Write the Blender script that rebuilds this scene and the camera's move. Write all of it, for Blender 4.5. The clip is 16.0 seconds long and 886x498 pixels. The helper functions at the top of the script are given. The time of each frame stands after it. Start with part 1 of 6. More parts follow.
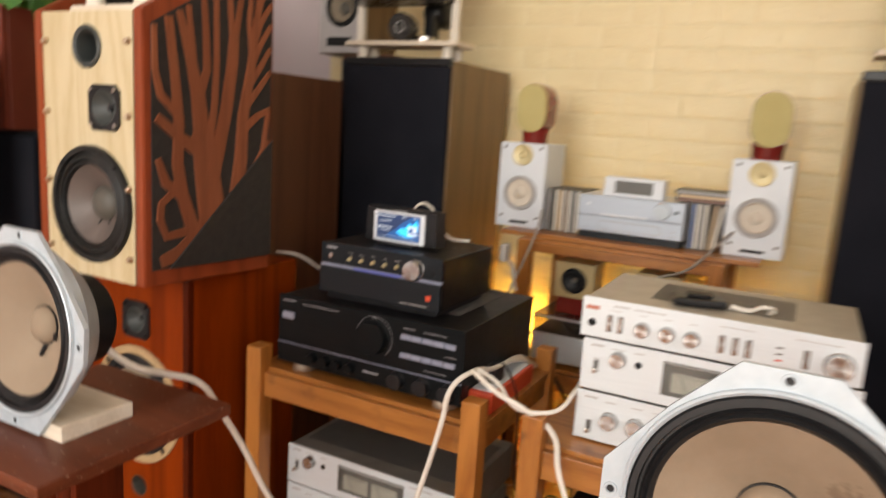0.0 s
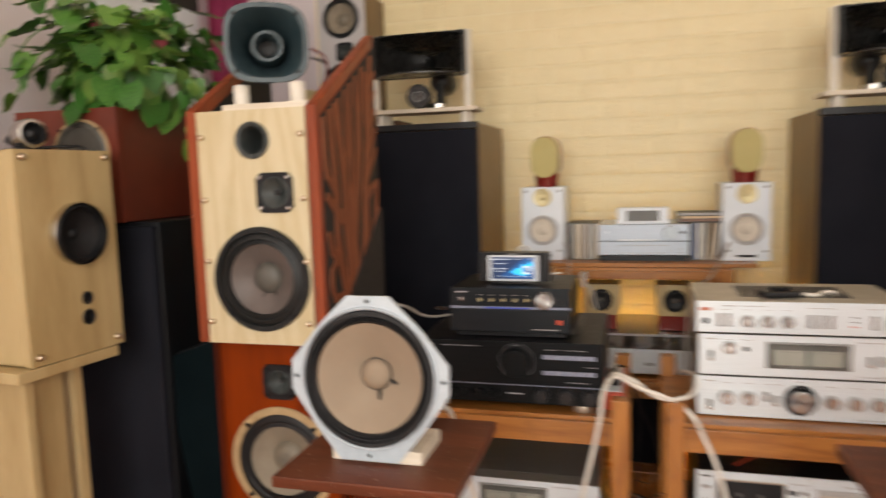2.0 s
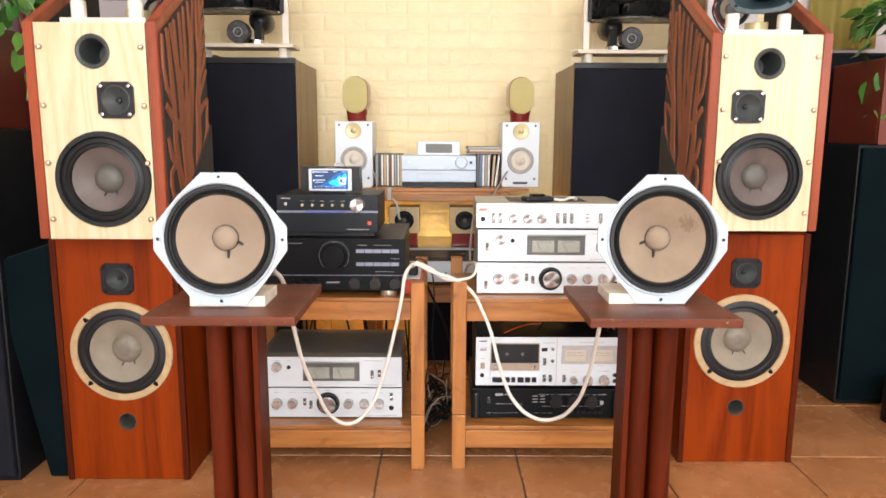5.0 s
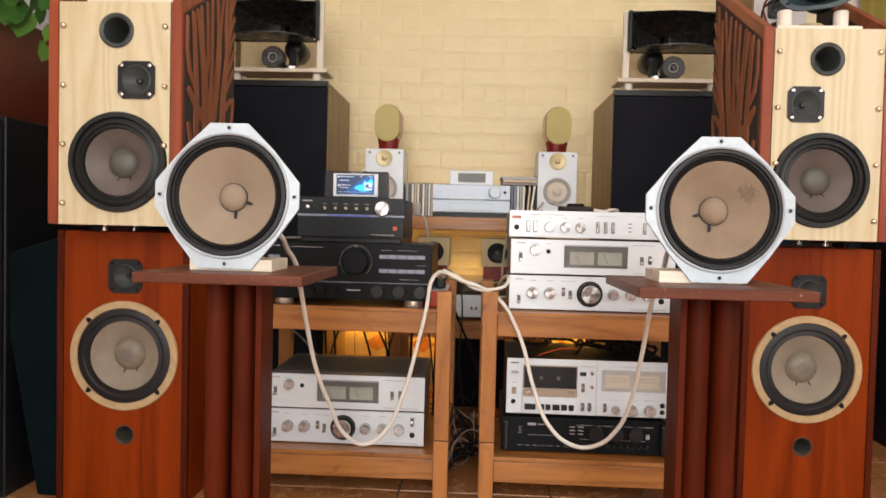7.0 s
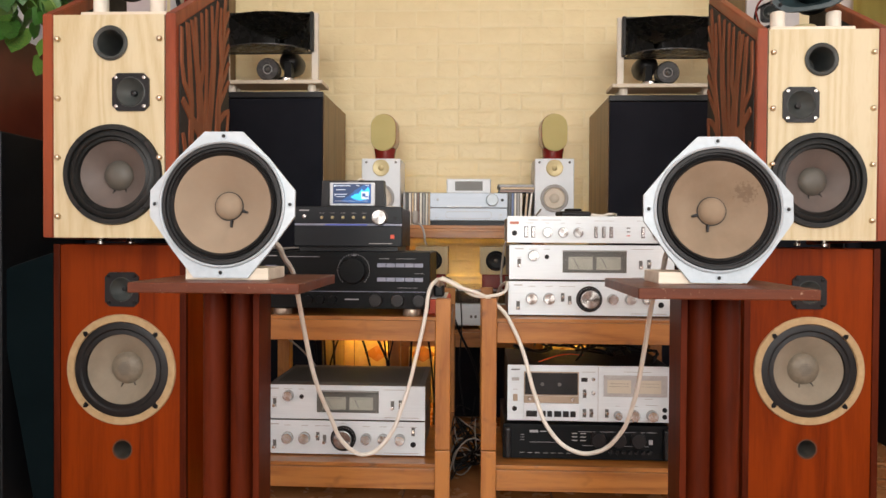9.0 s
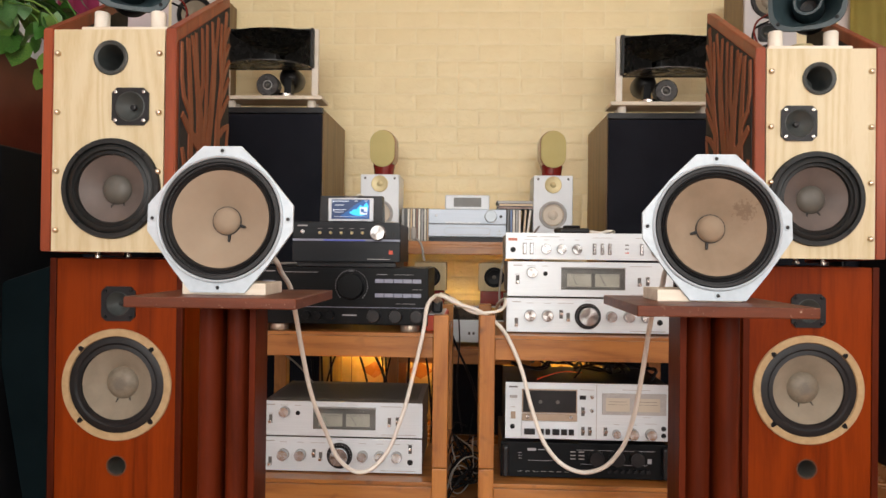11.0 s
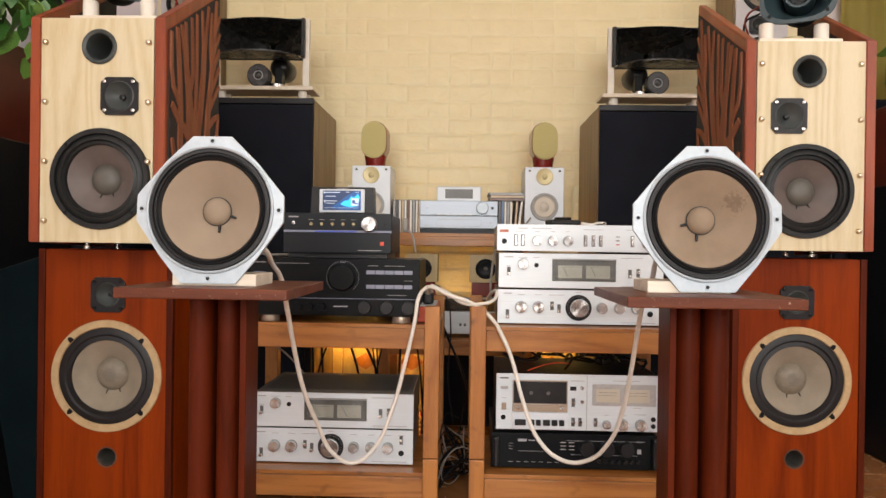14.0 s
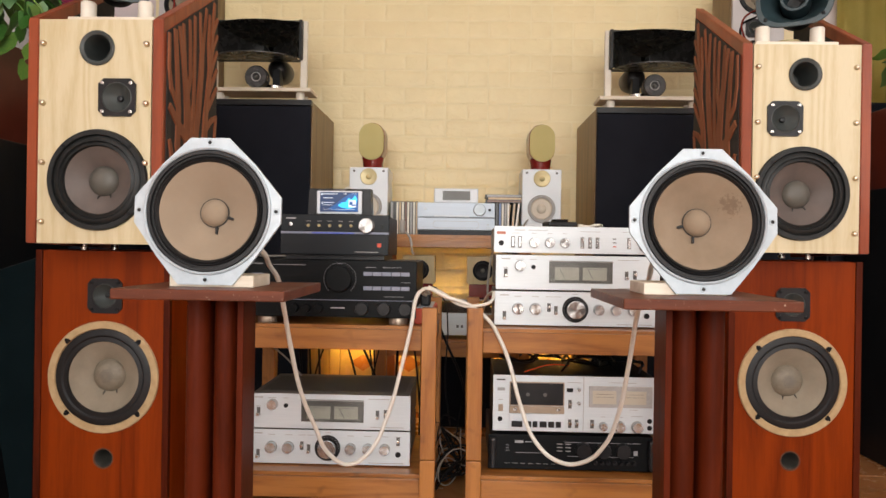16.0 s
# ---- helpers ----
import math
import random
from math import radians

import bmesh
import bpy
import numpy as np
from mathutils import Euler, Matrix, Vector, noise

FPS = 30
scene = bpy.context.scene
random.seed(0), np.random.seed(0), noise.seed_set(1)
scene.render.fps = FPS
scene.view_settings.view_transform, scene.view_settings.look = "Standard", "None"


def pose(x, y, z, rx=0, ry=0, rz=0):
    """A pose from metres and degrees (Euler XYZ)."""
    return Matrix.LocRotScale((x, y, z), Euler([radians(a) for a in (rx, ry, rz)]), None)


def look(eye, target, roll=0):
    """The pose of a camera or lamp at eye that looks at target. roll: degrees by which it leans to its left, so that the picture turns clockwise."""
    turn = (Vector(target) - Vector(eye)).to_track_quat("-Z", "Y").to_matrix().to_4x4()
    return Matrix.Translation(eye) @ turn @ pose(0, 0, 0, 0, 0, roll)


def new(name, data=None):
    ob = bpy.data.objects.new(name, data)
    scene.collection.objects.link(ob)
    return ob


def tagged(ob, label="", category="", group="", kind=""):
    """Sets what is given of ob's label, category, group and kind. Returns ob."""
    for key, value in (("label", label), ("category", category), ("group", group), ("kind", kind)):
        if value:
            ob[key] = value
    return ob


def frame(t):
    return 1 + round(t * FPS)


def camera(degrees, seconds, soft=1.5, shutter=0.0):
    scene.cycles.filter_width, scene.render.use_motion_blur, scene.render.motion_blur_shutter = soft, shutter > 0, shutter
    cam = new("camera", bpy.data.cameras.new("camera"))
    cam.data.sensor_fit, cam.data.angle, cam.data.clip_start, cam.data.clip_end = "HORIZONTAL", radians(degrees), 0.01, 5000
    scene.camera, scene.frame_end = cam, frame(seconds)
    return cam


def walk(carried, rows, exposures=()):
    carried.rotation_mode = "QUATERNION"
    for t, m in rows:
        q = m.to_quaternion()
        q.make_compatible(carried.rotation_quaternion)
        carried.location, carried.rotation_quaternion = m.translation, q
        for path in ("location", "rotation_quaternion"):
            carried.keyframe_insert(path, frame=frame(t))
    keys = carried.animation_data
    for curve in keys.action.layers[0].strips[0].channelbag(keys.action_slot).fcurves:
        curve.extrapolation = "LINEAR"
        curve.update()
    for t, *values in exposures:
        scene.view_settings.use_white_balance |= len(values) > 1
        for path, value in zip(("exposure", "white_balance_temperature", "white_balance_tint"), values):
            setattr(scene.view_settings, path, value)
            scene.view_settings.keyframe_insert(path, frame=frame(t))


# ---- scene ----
cam = camera(64.6, 16.0, 1.5, 0.7)
PATH = [
    (0, (0.061, 0.038, 1.022), (-0.841, 1.788, 0.675), 3.7),
    (0.5, (-0.013, -0.155, 1.074), (-0.64, 1.725, 0.807), 1.8),
    (1, (-0.196, -0.242, 1.043), (-0.83, 1.639, 0.793), -0.2),
    (1.5, (-0.383, -0.281, 1.04), (-1.07, 1.581, 0.794), -1.8),
    (1.8, (-0.4, -0.341, 1.038), (-1.054, 1.531, 0.783), -1.8),
    (2, (-0.382, -0.408, 1.044), (-0.917, 1.507, 0.829), -1.7),
    (2.5, (-0.298, -0.639, 1.079), (-0.54, 1.329, 0.825), 0.8),
    (2.7, (-0.283, -0.669, 1.074), (-0.54, 1.302, 0.846), 2.4),
    (3, (-0.298, -0.654, 1.06), (-0.478, 1.323, 0.816), 1.1),
    (3.5, (-0.328, -0.635, 1.055), (-0.558, 1.345, 0.871), -1.8),
    (4, (-0.341, -0.685, 1.042), (-0.626, 1.287, 0.845), 0.2),
    (4.5, (-0.367, -0.722, 1.018), (-0.295, 1.257, 0.736), 1.3),
    (4.7, (-0.362, -0.756, 0.987), (-0.333, 1.217, 0.659), 0.4),
    (6.8, (-0.348, -0.634, 0.722), (-0.414, 1.361, 0.619), 1.0),
    (7, (-0.343, -0.633, 0.703), (-0.437, 1.363, 0.639), 1.4),
    (7.5, (-0.345, -0.629, 0.694), (-0.439, 1.369, 0.666), 0.3),
    (8, (-0.341, -0.63, 0.691), (-0.431, 1.368, 0.659), 0.5),
    (10.5, (-0.341, -0.619, 0.692), (-0.434, 1.379, 0.685), 0.1),
    (11, (-0.341, -0.622, 0.691), (-0.428, 1.377, 0.707), 0.7),
    (11.5, (-0.341, -0.62, 0.691), (-0.427, 1.379, 0.709), 0.6),
    (12, (-0.339, -0.62, 0.691), (-0.414, 1.379, 0.712), 0.6),
    (12.5, (-0.339, -0.622, 0.689), (-0.41, 1.377, 0.71), 0.8),
    (13, (-0.341, -0.622, 0.69), (-0.404, 1.378, 0.686), 1.0),
    (13.5, (-0.34, -0.622, 0.69), (-0.405, 1.377, 0.686), 0.9),
    (14, (-0.34, -0.622, 0.69), (-0.403, 1.377, 0.683), 0.8),
    (14.5, (-0.339, -0.623, 0.689), (-0.391, 1.376, 0.673), 0.9),
    (15, (-0.34, -0.621, 0.69), (-0.394, 1.378, 0.669), 0.9),
    (15.5, (-0.34, -0.622, 0.691), (-0.392, 1.377, 0.679), 0.9),
    (16, (-0.339, -0.625, 0.69), (-0.395, 1.374, 0.688), 0.9),
]
walk(cam, [(t, look(eye, target, roll)) for t, eye, target, roll in PATH],
     exposures=[(0.0, 0.08, 6900, 10), (0.5, 0.0, 6900, 10), (1.0, -0.02, 6900, 10), (1.5, -0.04, 6900, 10), (2.0, -0.10, 6900, 10), (2.5, 0.25, 6600, 10), (3.0, 0.53, 6250, 9),
                (3.5, 0.75, 6200, 9), (4.0, 0.42, 6200, 9), (4.5, 0.66, 6150, 8), (4.7, 0.66, 6150, 8), (6.8, 0.0, 6600, 10), (8.2, 0.0, 6600, 10), (10.5, -0.05, 6600, 10), (16.0, -0.04, 6600, 10)])

# ---- light ----
world = bpy.data.worlds.new("sky")
scene.world = world
world.use_nodes = True
_sky = world.node_tree.nodes.new("ShaderNodeTexSky")
_sky.sky_type, _sky.sun_disc = "NISHITA", False
_sky.sun_elevation, _sky.sun_rotation = radians(42), radians(200)
_bg = world.node_tree.nodes["Background"]
world.node_tree.links.new(_sky.outputs[0], _bg.inputs[0])
_bg.inputs[1].default_value = 0.1


def area_lamp(name, eye, target, sx, sy, watts, colour):
    la = bpy.data.lights.new(name, "AREA")
    la.shape, la.size, la.size_y, la.energy, la.color = "RECTANGLE", sx, sy, watts, colour
    ob = new(name, la)
    ob.matrix_world = look(eye, target)
    return ob


# daylight standing in the big window behind the camera
area_lamp("window_light", (-0.3, -2.72, 1.55), (-0.3, 2.0, 1.35), 2.5, 1.8, 104, (1.0, 0.975, 0.94))
# added fill lamp from the side, brightens the west wall; no known source
area_lamp("side_window_light", (2.02, -1.2, 1.6), (0.0, 0.6, 1.0), 1.3, 1.3, 24, (1.0, 0.975, 0.94))


# ---- materials ----
def material(name, rough=0.5, metal=0.0, coat=0.0, spec=0.5):
    m = bpy.data.materials.new(name)
    m.use_nodes = True
    b = m.node_tree.nodes["Principled BSDF"]
    b.inputs["Roughness"].default_value = rough
    b.inputs["Metallic"].default_value = metal
    b.inputs["Coat Weight"].default_value = coat
    b.inputs["Coat Roughness"].default_value = 0.12
    b.inputs["Specular IOR Level"].default_value = spec
    return m, m.node_tree.nodes, m.node_tree.links, b


def coords(n, l, scale, shift=True):
    tc, mp = n.new("ShaderNodeTexCoord"), n.new("ShaderNodeMapping")
    mp.inputs["Scale"].default_value = scale
    l.new(tc.outputs["Object"], mp.inputs["Vector"])
    if shift:
        oi, mul = n.new("ShaderNodeObjectInfo"), n.new("ShaderNodeMath")
        mul.operation = "MULTIPLY"
        mul.inputs[1].default_value = 37.0
        l.new(oi.outputs["Random"], mul.inputs[0])
        l.new(mul.outputs[0], mp.inputs["Location"])
    return mp.outputs["Vector"]


def noise_tex(n, l, vec, scale, detail=4.0, rough=0.55, distort=0.0):
    t = n.new("ShaderNodeTexNoise")
    t.inputs["Scale"].default_value, t.inputs["Detail"].default_value = scale, detail
    t.inputs["Roughness"].default_value, t.inputs["Distortion"].default_value = rough, distort
    l.new(vec, t.inputs["Vector"])
    return t.outputs["Fac"]


def ramp(n, l, fac, *stops):
    r = n.new("ShaderNodeValToRGB")
    while len(r.color_ramp.elements) < len(stops):
        r.color_ramp.elements.new(0.5)
    for e, (p, c) in zip(r.color_ramp.elements, stops):
        e.position, e.color = p, (*c, 1)
    l.new(fac, r.inputs["Fac"])
    return r.outputs["Color"]


def bump(n, l, b, height, strength=0.2, dist=0.002):
    k = n.new("ShaderNodeBump")
    k.inputs["Strength"].default_value, k.inputs["Distance"].default_value = strength, dist
    l.new(height, k.inputs["Height"])
    l.new(k.outputs["Normal"], b.inputs["Normal"])


def rough_var(n, l, b, fac, low, high):
    mr = n.new("ShaderNodeMapRange")
    mr.inputs["To Min"].default_value, mr.inputs["To Max"].default_value = low, high
    l.new(fac, mr.inputs["Value"])
    l.new(mr.outputs["Result"], b.inputs["Roughness"])


def wood(name, dark, light, along="z", rings=9.0, rough=0.42, coat=0.0, stretch=0.09, contrast=1.0):
    m, n, l, b = material(name, rough, 0, coat)
    k = {"x": (stretch, 1, 1), "y": (1, stretch, 1), "z": (1, 1, stretch)}[along]
    v = coords(n, l, k)
    broad = noise_tex(n, l, v, rings, 2.0, 0.4, 0.6)
    fine = noise_tex(n, l, v, 190.0, 3.0, 0.6)
    w = n.new("ShaderNodeMath")
    w.operation = "PINGPONG"
    w.inputs[1].default_value = 0.11 / contrast
    l.new(broad, w.inputs[0])
    ws = n.new("ShaderNodeMath")
    ws.operation = "MULTIPLY"
    ws.inputs[1].default_value = 9.0 * contrast * 0.55
    l.new(w.outputs[0], ws.inputs[0])
    mx = n.new("ShaderNodeMath")
    mx.operation = "MULTIPLY_ADD"
    mx.inputs[1].default_value = 0.75
    l.new(fine, mx.inputs[0])
    l.new(ws.outputs[0], mx.inputs[2])
    l.new(ramp(n, l, mx.outputs[0], (0.25, dark), (0.85, light)), b.inputs["Base Color"])
    rough_var(n, l, b, noise_tex(n, l, coords(n, l, (1, 1, 1)), 6.0), rough - 0.08, rough + 0.12)
    bump(n, l, b, fine, 0.12, 0.0006)
    return m


def mottled(name, a, c, scale=30.0, rough=0.5, metal=0.0, coat=0.0, bumpy=0.0, fine=400.0, spec=0.5):
    m, n, l, b = material(name, rough, metal, coat, spec)
    v = coords(n, l, (1, 1, 1))
    f = noise_tex(n, l, v, scale, 5.0, 0.6)
    l.new(ramp(n, l, f, (0.3, a), (0.7, c)), b.inputs["Base Color"])
    rough_var(n, l, b, noise_tex(n, l, v, scale * 2.3), max(rough - 0.07, 0.03), min(rough + 0.09, 1.0))
    if bumpy:
        bump(n, l, b, noise_tex(n, l, v, fine, 3.0), bumpy, 0.0008)
    return m


def brushed(name, a, c, rough=0.32, metal=0.85):
    m, n, l, b = material(name, rough, metal)
    v = coords(n, l, (0.01, 1, 1))
    f = noise_tex(n, l, v, 900.0, 2.0)
    l.new(ramp(n, l, f, (0.3, a), (0.7, c)), b.inputs["Base Color"])
    rough_var(n, l, b, f, rough - 0.06, rough + 0.08)
    return m


def cloth(name, a, c, thread=900.0, rough=0.95):
    m, n, l, b = material(name, rough, spec=0.15)
    v = coords(n, l, (1, 1, 1), False)
    t = n.new("ShaderNodeTexVoronoi")
    t.inputs["Scale"].default_value = thread
    l.new(v, t.inputs["Vector"])
    big = noise_tex(n, l, v, 5.0, 3.0)
    mx = n.new("ShaderNodeMath")
    mx.operation = "MULTIPLY_ADD"
    mx.inputs[1].default_value = 0.35
    l.new(t.outputs["Distance"], mx.inputs[0])
    l.new(big, mx.inputs[2])
    l.new(ramp(n, l, mx.outputs[0], (0.35, a), (0.85, c)), b.inputs["Base Color"])
    bump(n, l, b, t.outputs["Distance"], 0.2, 0.0006)
    return m


def glow(name, colour, strength):
    m, n, l, b = material(name, 0.3)
    b.inputs["Base Color"].default_value = (*[c * 0.3 for c in colour], 1)
    b.inputs["Emission Color"].default_value = (*colour, 1)
    b.inputs["Emission Strength"].default_value = strength
    return m


ASH = wood("pale_ash_veneer", (0.535, 0.432, 0.242), (0.63, 0.543, 0.355), "z", 3.6, 0.40, 0.1, 0.14, 5.0)
BIRCH = wood("birch_board", (0.375, 0.262, 0.112), (0.50, 0.375, 0.185), "z", 5.0, 0.42, 0.1)
PINE = wood("pine_shelf", (0.235, 0.080, 0.014), (0.40, 0.158, 0.034), "x", 8.0, 0.38, 0.15, 0.09, 1.6)
PINE_POST = wood("pine_post", (0.28, 0.094, 0.016), (0.45, 0.178, 0.036), "z", 7.0, 0.38, 0.15, 0.09, 1.6)
PLY = wood("raw_plywood", (0.62, 0.53, 0.41), (0.78, 0.70, 0.58), "x", 8.0, 0.6)
MAHOGANY = wood("red_mahogany", (0.128, 0.0150, 0.0006), (0.232, 0.0325, 0.0016), "z", 6.0, 0.42, 0.0, 0.06, 1.5)
MAHOGANY.node_tree.nodes["Principled BSDF"].inputs["Specular IOR Level"].default_value = 0.12
WING = wood("reddish_wing_wood", (0.19, 0.034, 0.010), (0.29, 0.058, 0.018), "z", 9.0, 0.42, 0.15)
TREE = wood("carved_red_wood", (0.18, 0.055, 0.024), (0.265, 0.088, 0.040), "z", 12.0, 0.55)
TRAY = wood("dark_mahogany_board", (0.084, 0.020, 0.0075), (0.138, 0.036, 0.0145), "x", 9.0, 0.40, 0.0)
PILLAR = wood("brown_mahogany_pillar", (0.048, 0.0068, 0.0016), (0.090, 0.0135, 0.0036), "z", 10.0, 0.40, 0.0)
for _m, _spec in ((TRAY, 0.3), (PILLAR, 0.10), (WING, 0.3), (TREE, 0.25)):
    _m.node_tree.nodes["Principled BSDF"].inputs["Specular IOR Level"].default_value = _spec


def worn(m, colour, scale, low, high):
    """Adds small scuffs and specks of a paler colour."""
    n, l = m.node_tree.nodes, m.node_tree.links
    b = n["Principled BSDF"]
    old = b.inputs["Base Color"].links[0].from_socket
    f = noise_tex(n, l, coords(n, l, (1, 1, 1)), scale, 2.0, 0.7)
    g = n.new("ShaderNodeMapRange")
    g.inputs["From Min"].default_value, g.inputs["From Max"].default_value = low, high
    l.new(f, g.inputs["Value"])
    mx = n.new("ShaderNodeMix")
    mx.data_type = "RGBA"
    l.new(g.outputs["Result"], mx.inputs["Factor"])
    l.new(old, mx.inputs["A"])
    mx.inputs["B"].default_value = (*colour, 1)
    l.new(mx.outputs["Result"], b.inputs["Base Color"])


worn(TRAY, (0.34, 0.24, 0.18), 140.0, 0.66, 0.74)
worn(PINE_POST, (0.16, 0.06, 0.015), 16.0, 0.62, 0.78)
worn(PINE, (0.17, 0.065, 0.016), 14.0, 0.62, 0.78)
WALNUT = wood("olive_walnut_veneer", (0.125, 0.071, 0.026), (0.205, 0.124, 0.051), "z", 10.0, 0.45, 0.1)
BROWN = wood("dark_brown_veneer", (0.075, 0.027, 0.011), (0.125, 0.050, 0.021), "z", 8.0, 0.5)
GRILLE = cloth("black_grille_cloth", (0.007, 0.008, 0.012), (0.014, 0.015, 0.021))
TEAL = cloth("dark_teal_cloth", (0.0018, 0.0048, 0.0060), (0.0038, 0.0088, 0.0108))
TEAL.node_tree.nodes["Principled BSDF"].inputs["Specular IOR Level"].default_value = 0.06
NAVY = mottled("blue_black_paint", (0.005, 0.0055, 0.007), (0.008, 0.009, 0.011), 6.0, 0.5, spec=0.3)
FELT = mottled("black_felt_panel", (0.014, 0.012, 0.011), (0.028, 0.023, 0.020), 50.0, 0.8, bumpy=0.3)
BLACK = mottled("black_enamel", (0.004, 0.004, 0.005), (0.007, 0.007, 0.008), 25.0, 0.42, bumpy=0.1, spec=0.22)
BLACK_FACE = brushed("black_faceplate", (0.003, 0.004, 0.005), (0.006, 0.007, 0.008), 0.4, 0.0)
BLACK_FACE.node_tree.nodes["Principled BSDF"].inputs["Specular IOR Level"].default_value = 0.14
CHARCOAL = brushed("charcoal_faceplate", (0.006, 0.0085, 0.011), (0.011, 0.014, 0.018), 0.38, 0.0)
CHARCOAL.node_tree.nodes["Principled BSDF"].inputs["Specular IOR Level"].default_value = 0.25
RUBBER = mottled("black_rubber", (0.007, 0.007, 0.008), (0.012, 0.012, 0.013), 40.0, 0.5, spec=0.4)
FRAME_BLACK = mottled("black_cast_frame", (0.009, 0.0098, 0.010), (0.016, 0.017, 0.017), 60.0, 0.45, bumpy=0.15, spec=0.3)
PLASTIC = mottled("black_plastic", (0.009, 0.009, 0.010), (0.015, 0.015, 0.017), 30.0, 0.34, spec=0.32)
HORN_GREY = mottled("blue_grey_plastic", (0.020, 0.038, 0.045), (0.033, 0.057, 0.065), 12.0, 0.36)
CONE_GREY = mottled("grey_green_cone", (0.036, 0.042, 0.041), (0.055, 0.062, 0.060), 20.0, 0.45)
HORN_BLACK = mottled("satin_black_horn", (0.024, 0.023, 0.022), (0.034, 0.033, 0.032), 12.0, 0.26)
SILVER = brushed("brushed_silver_face", (0.635, 0.69, 0.722), (0.715, 0.77, 0.802), 0.42, 0.2)
def turned():
    """Metal with the fan-shaped sheen of a face turned on a lathe."""
    m, n, l, b = material("turned_silver_knob", 0.27, 1.0)
    f = noise_tex(n, l, coords(n, l, (1, 1, 1)), 300.0, 2.0)
    l.new(ramp(n, l, f, (0.3, (0.42, 0.41, 0.40)), (0.7, (0.52, 0.51, 0.50))), b.inputs["Base Color"])
    b.inputs["Anisotropic"].default_value = 0.9
    t = n.new("ShaderNodeTangent")
    t.direction_type, t.axis = "RADIAL", "Y"
    l.new(t.outputs["Tangent"], b.inputs["Tangent"])
    return m


KNOB = turned()
CHAMPAGNE = mottled("champagne_metal", (0.40, 0.33, 0.26), (0.48, 0.40, 0.32), 20.0, 0.38, 0.7)
CAST = mottled("silver_cast_frame", (0.42, 0.48, 0.525), (0.49, 0.55, 0.595), 70.0, 0.36, 0.15, bumpy=0.1)
CHROME = mottled("chrome", (0.50, 0.48, 0.45), (0.60, 0.58, 0.54), 20.0, 0.22, 1.0)
BRASS = mottled("pale_brass_stud", (0.52, 0.42, 0.31), (0.62, 0.52, 0.40), 20.0, 0.28, 1.0)
TOPCASE = mottled("grey_painted_steel", (0.15, 0.138, 0.12), (0.20, 0.186, 0.164), 20.0, 0.5, bumpy=0.1)
CREAMCASE = mottled("champagne_painted_steel", (0.42, 0.38, 0.30), (0.50, 0.46, 0.37), 20.0, 0.45, bumpy=0.1)
TAN = mottled("tan_paper_cone", (0.262, 0.198, 0.138), (0.302, 0.233, 0.165), 14.0, 0.8, bumpy=0.25)
STAINED = mottled("stained_tan_paper_cone", (0.222, 0.160, 0.105), (0.288, 0.215, 0.148), 14.0, 0.8, bumpy=0.25)


def stained_patch(m, centre, radius, colour):
    """A cluster of brown spots round one place."""
    n, l = m.node_tree.nodes, m.node_tree.links
    b = n["Principled BSDF"]
    old = b.inputs["Base Color"].links[0].from_socket
    v = coords(n, l, (1, 1, 1), False)
    d = n.new("ShaderNodeVectorMath")
    d.operation = "DISTANCE"
    d.inputs[1].default_value = centre
    l.new(v, d.inputs[0])
    near = n.new("ShaderNodeMapRange")
    near.inputs["From Min"].default_value, near.inputs["From Max"].default_value = radius, radius * 0.3
    near.inputs["To Max"].default_value = 0.42
    l.new(d.outputs["Value"], near.inputs["Value"])
    sm = n.new("ShaderNodeMath")
    l.new(near.outputs["Result"], sm.inputs[0])
    l.new(noise_tex(n, l, v, 190.0, 2.0, 0.6), sm.inputs[1])
    cut = n.new("ShaderNodeMapRange")
    cut.inputs["From Min"].default_value, cut.inputs["From Max"].default_value = 0.80, 0.92
    cut.inputs["To Max"].default_value = 0.45
    l.new(sm.outputs[0], cut.inputs["Value"])
    mx = n.new("ShaderNodeMix")
    mx.data_type = "RGBA"
    l.new(cut.outputs["Result"], mx.inputs["Factor"])
    l.new(old, mx.inputs["A"])
    mx.inputs["B"].default_value = (*colour, 1)
    l.new(mx.outputs["Result"], b.inputs["Base Color"])


stained_patch(STAINED, (0.050, 0.015, 0.030), 0.034, (0.10, 0.058, 0.032))
TAN_DARK = mottled("beige_grey_paper_cone", (0.225, 0.188, 0.137), (0.285, 0.24, 0.178), 18.0, 0.8, bumpy=0.25)
MAUVE = mottled("mauve_grey_poly_cone", (0.100, 0.082, 0.074), (0.14, 0.112, 0.10), 12.0, 0.42, spec=0.35)
CAPGREY = mottled("grey_dust_cap", (0.078, 0.072, 0.060), (0.105, 0.097, 0.082), 20.0, 0.5)
CAPBEIGE = mottled("beige_dust_cap", (0.165, 0.138, 0.100), (0.22, 0.188, 0.14), 90.0, 0.55)
GASKET = mottled("tan_cork_gasket", (0.40, 0.272, 0.136), (0.49, 0.35, 0.19), 60.0, 0.75, bumpy=0.2)
WHITE = mottled("cool_white_lacquer", (0.675, 0.715, 0.755), (0.745, 0.785, 0.825), 8.0, 0.32)
ICE = brushed("ice_blue_silver_face", (0.43, 0.49, 0.565), (0.50, 0.56, 0.635), 0.40, 0.2)
CREAM = mottled("cream_white_paint", (0.70, 0.64, 0.54), (0.80, 0.75, 0.66), 20.0, 0.55)
IVORY = mottled("ivory_cone", (0.62, 0.55, 0.45), (0.70, 0.63, 0.53), 20.0, 0.6)
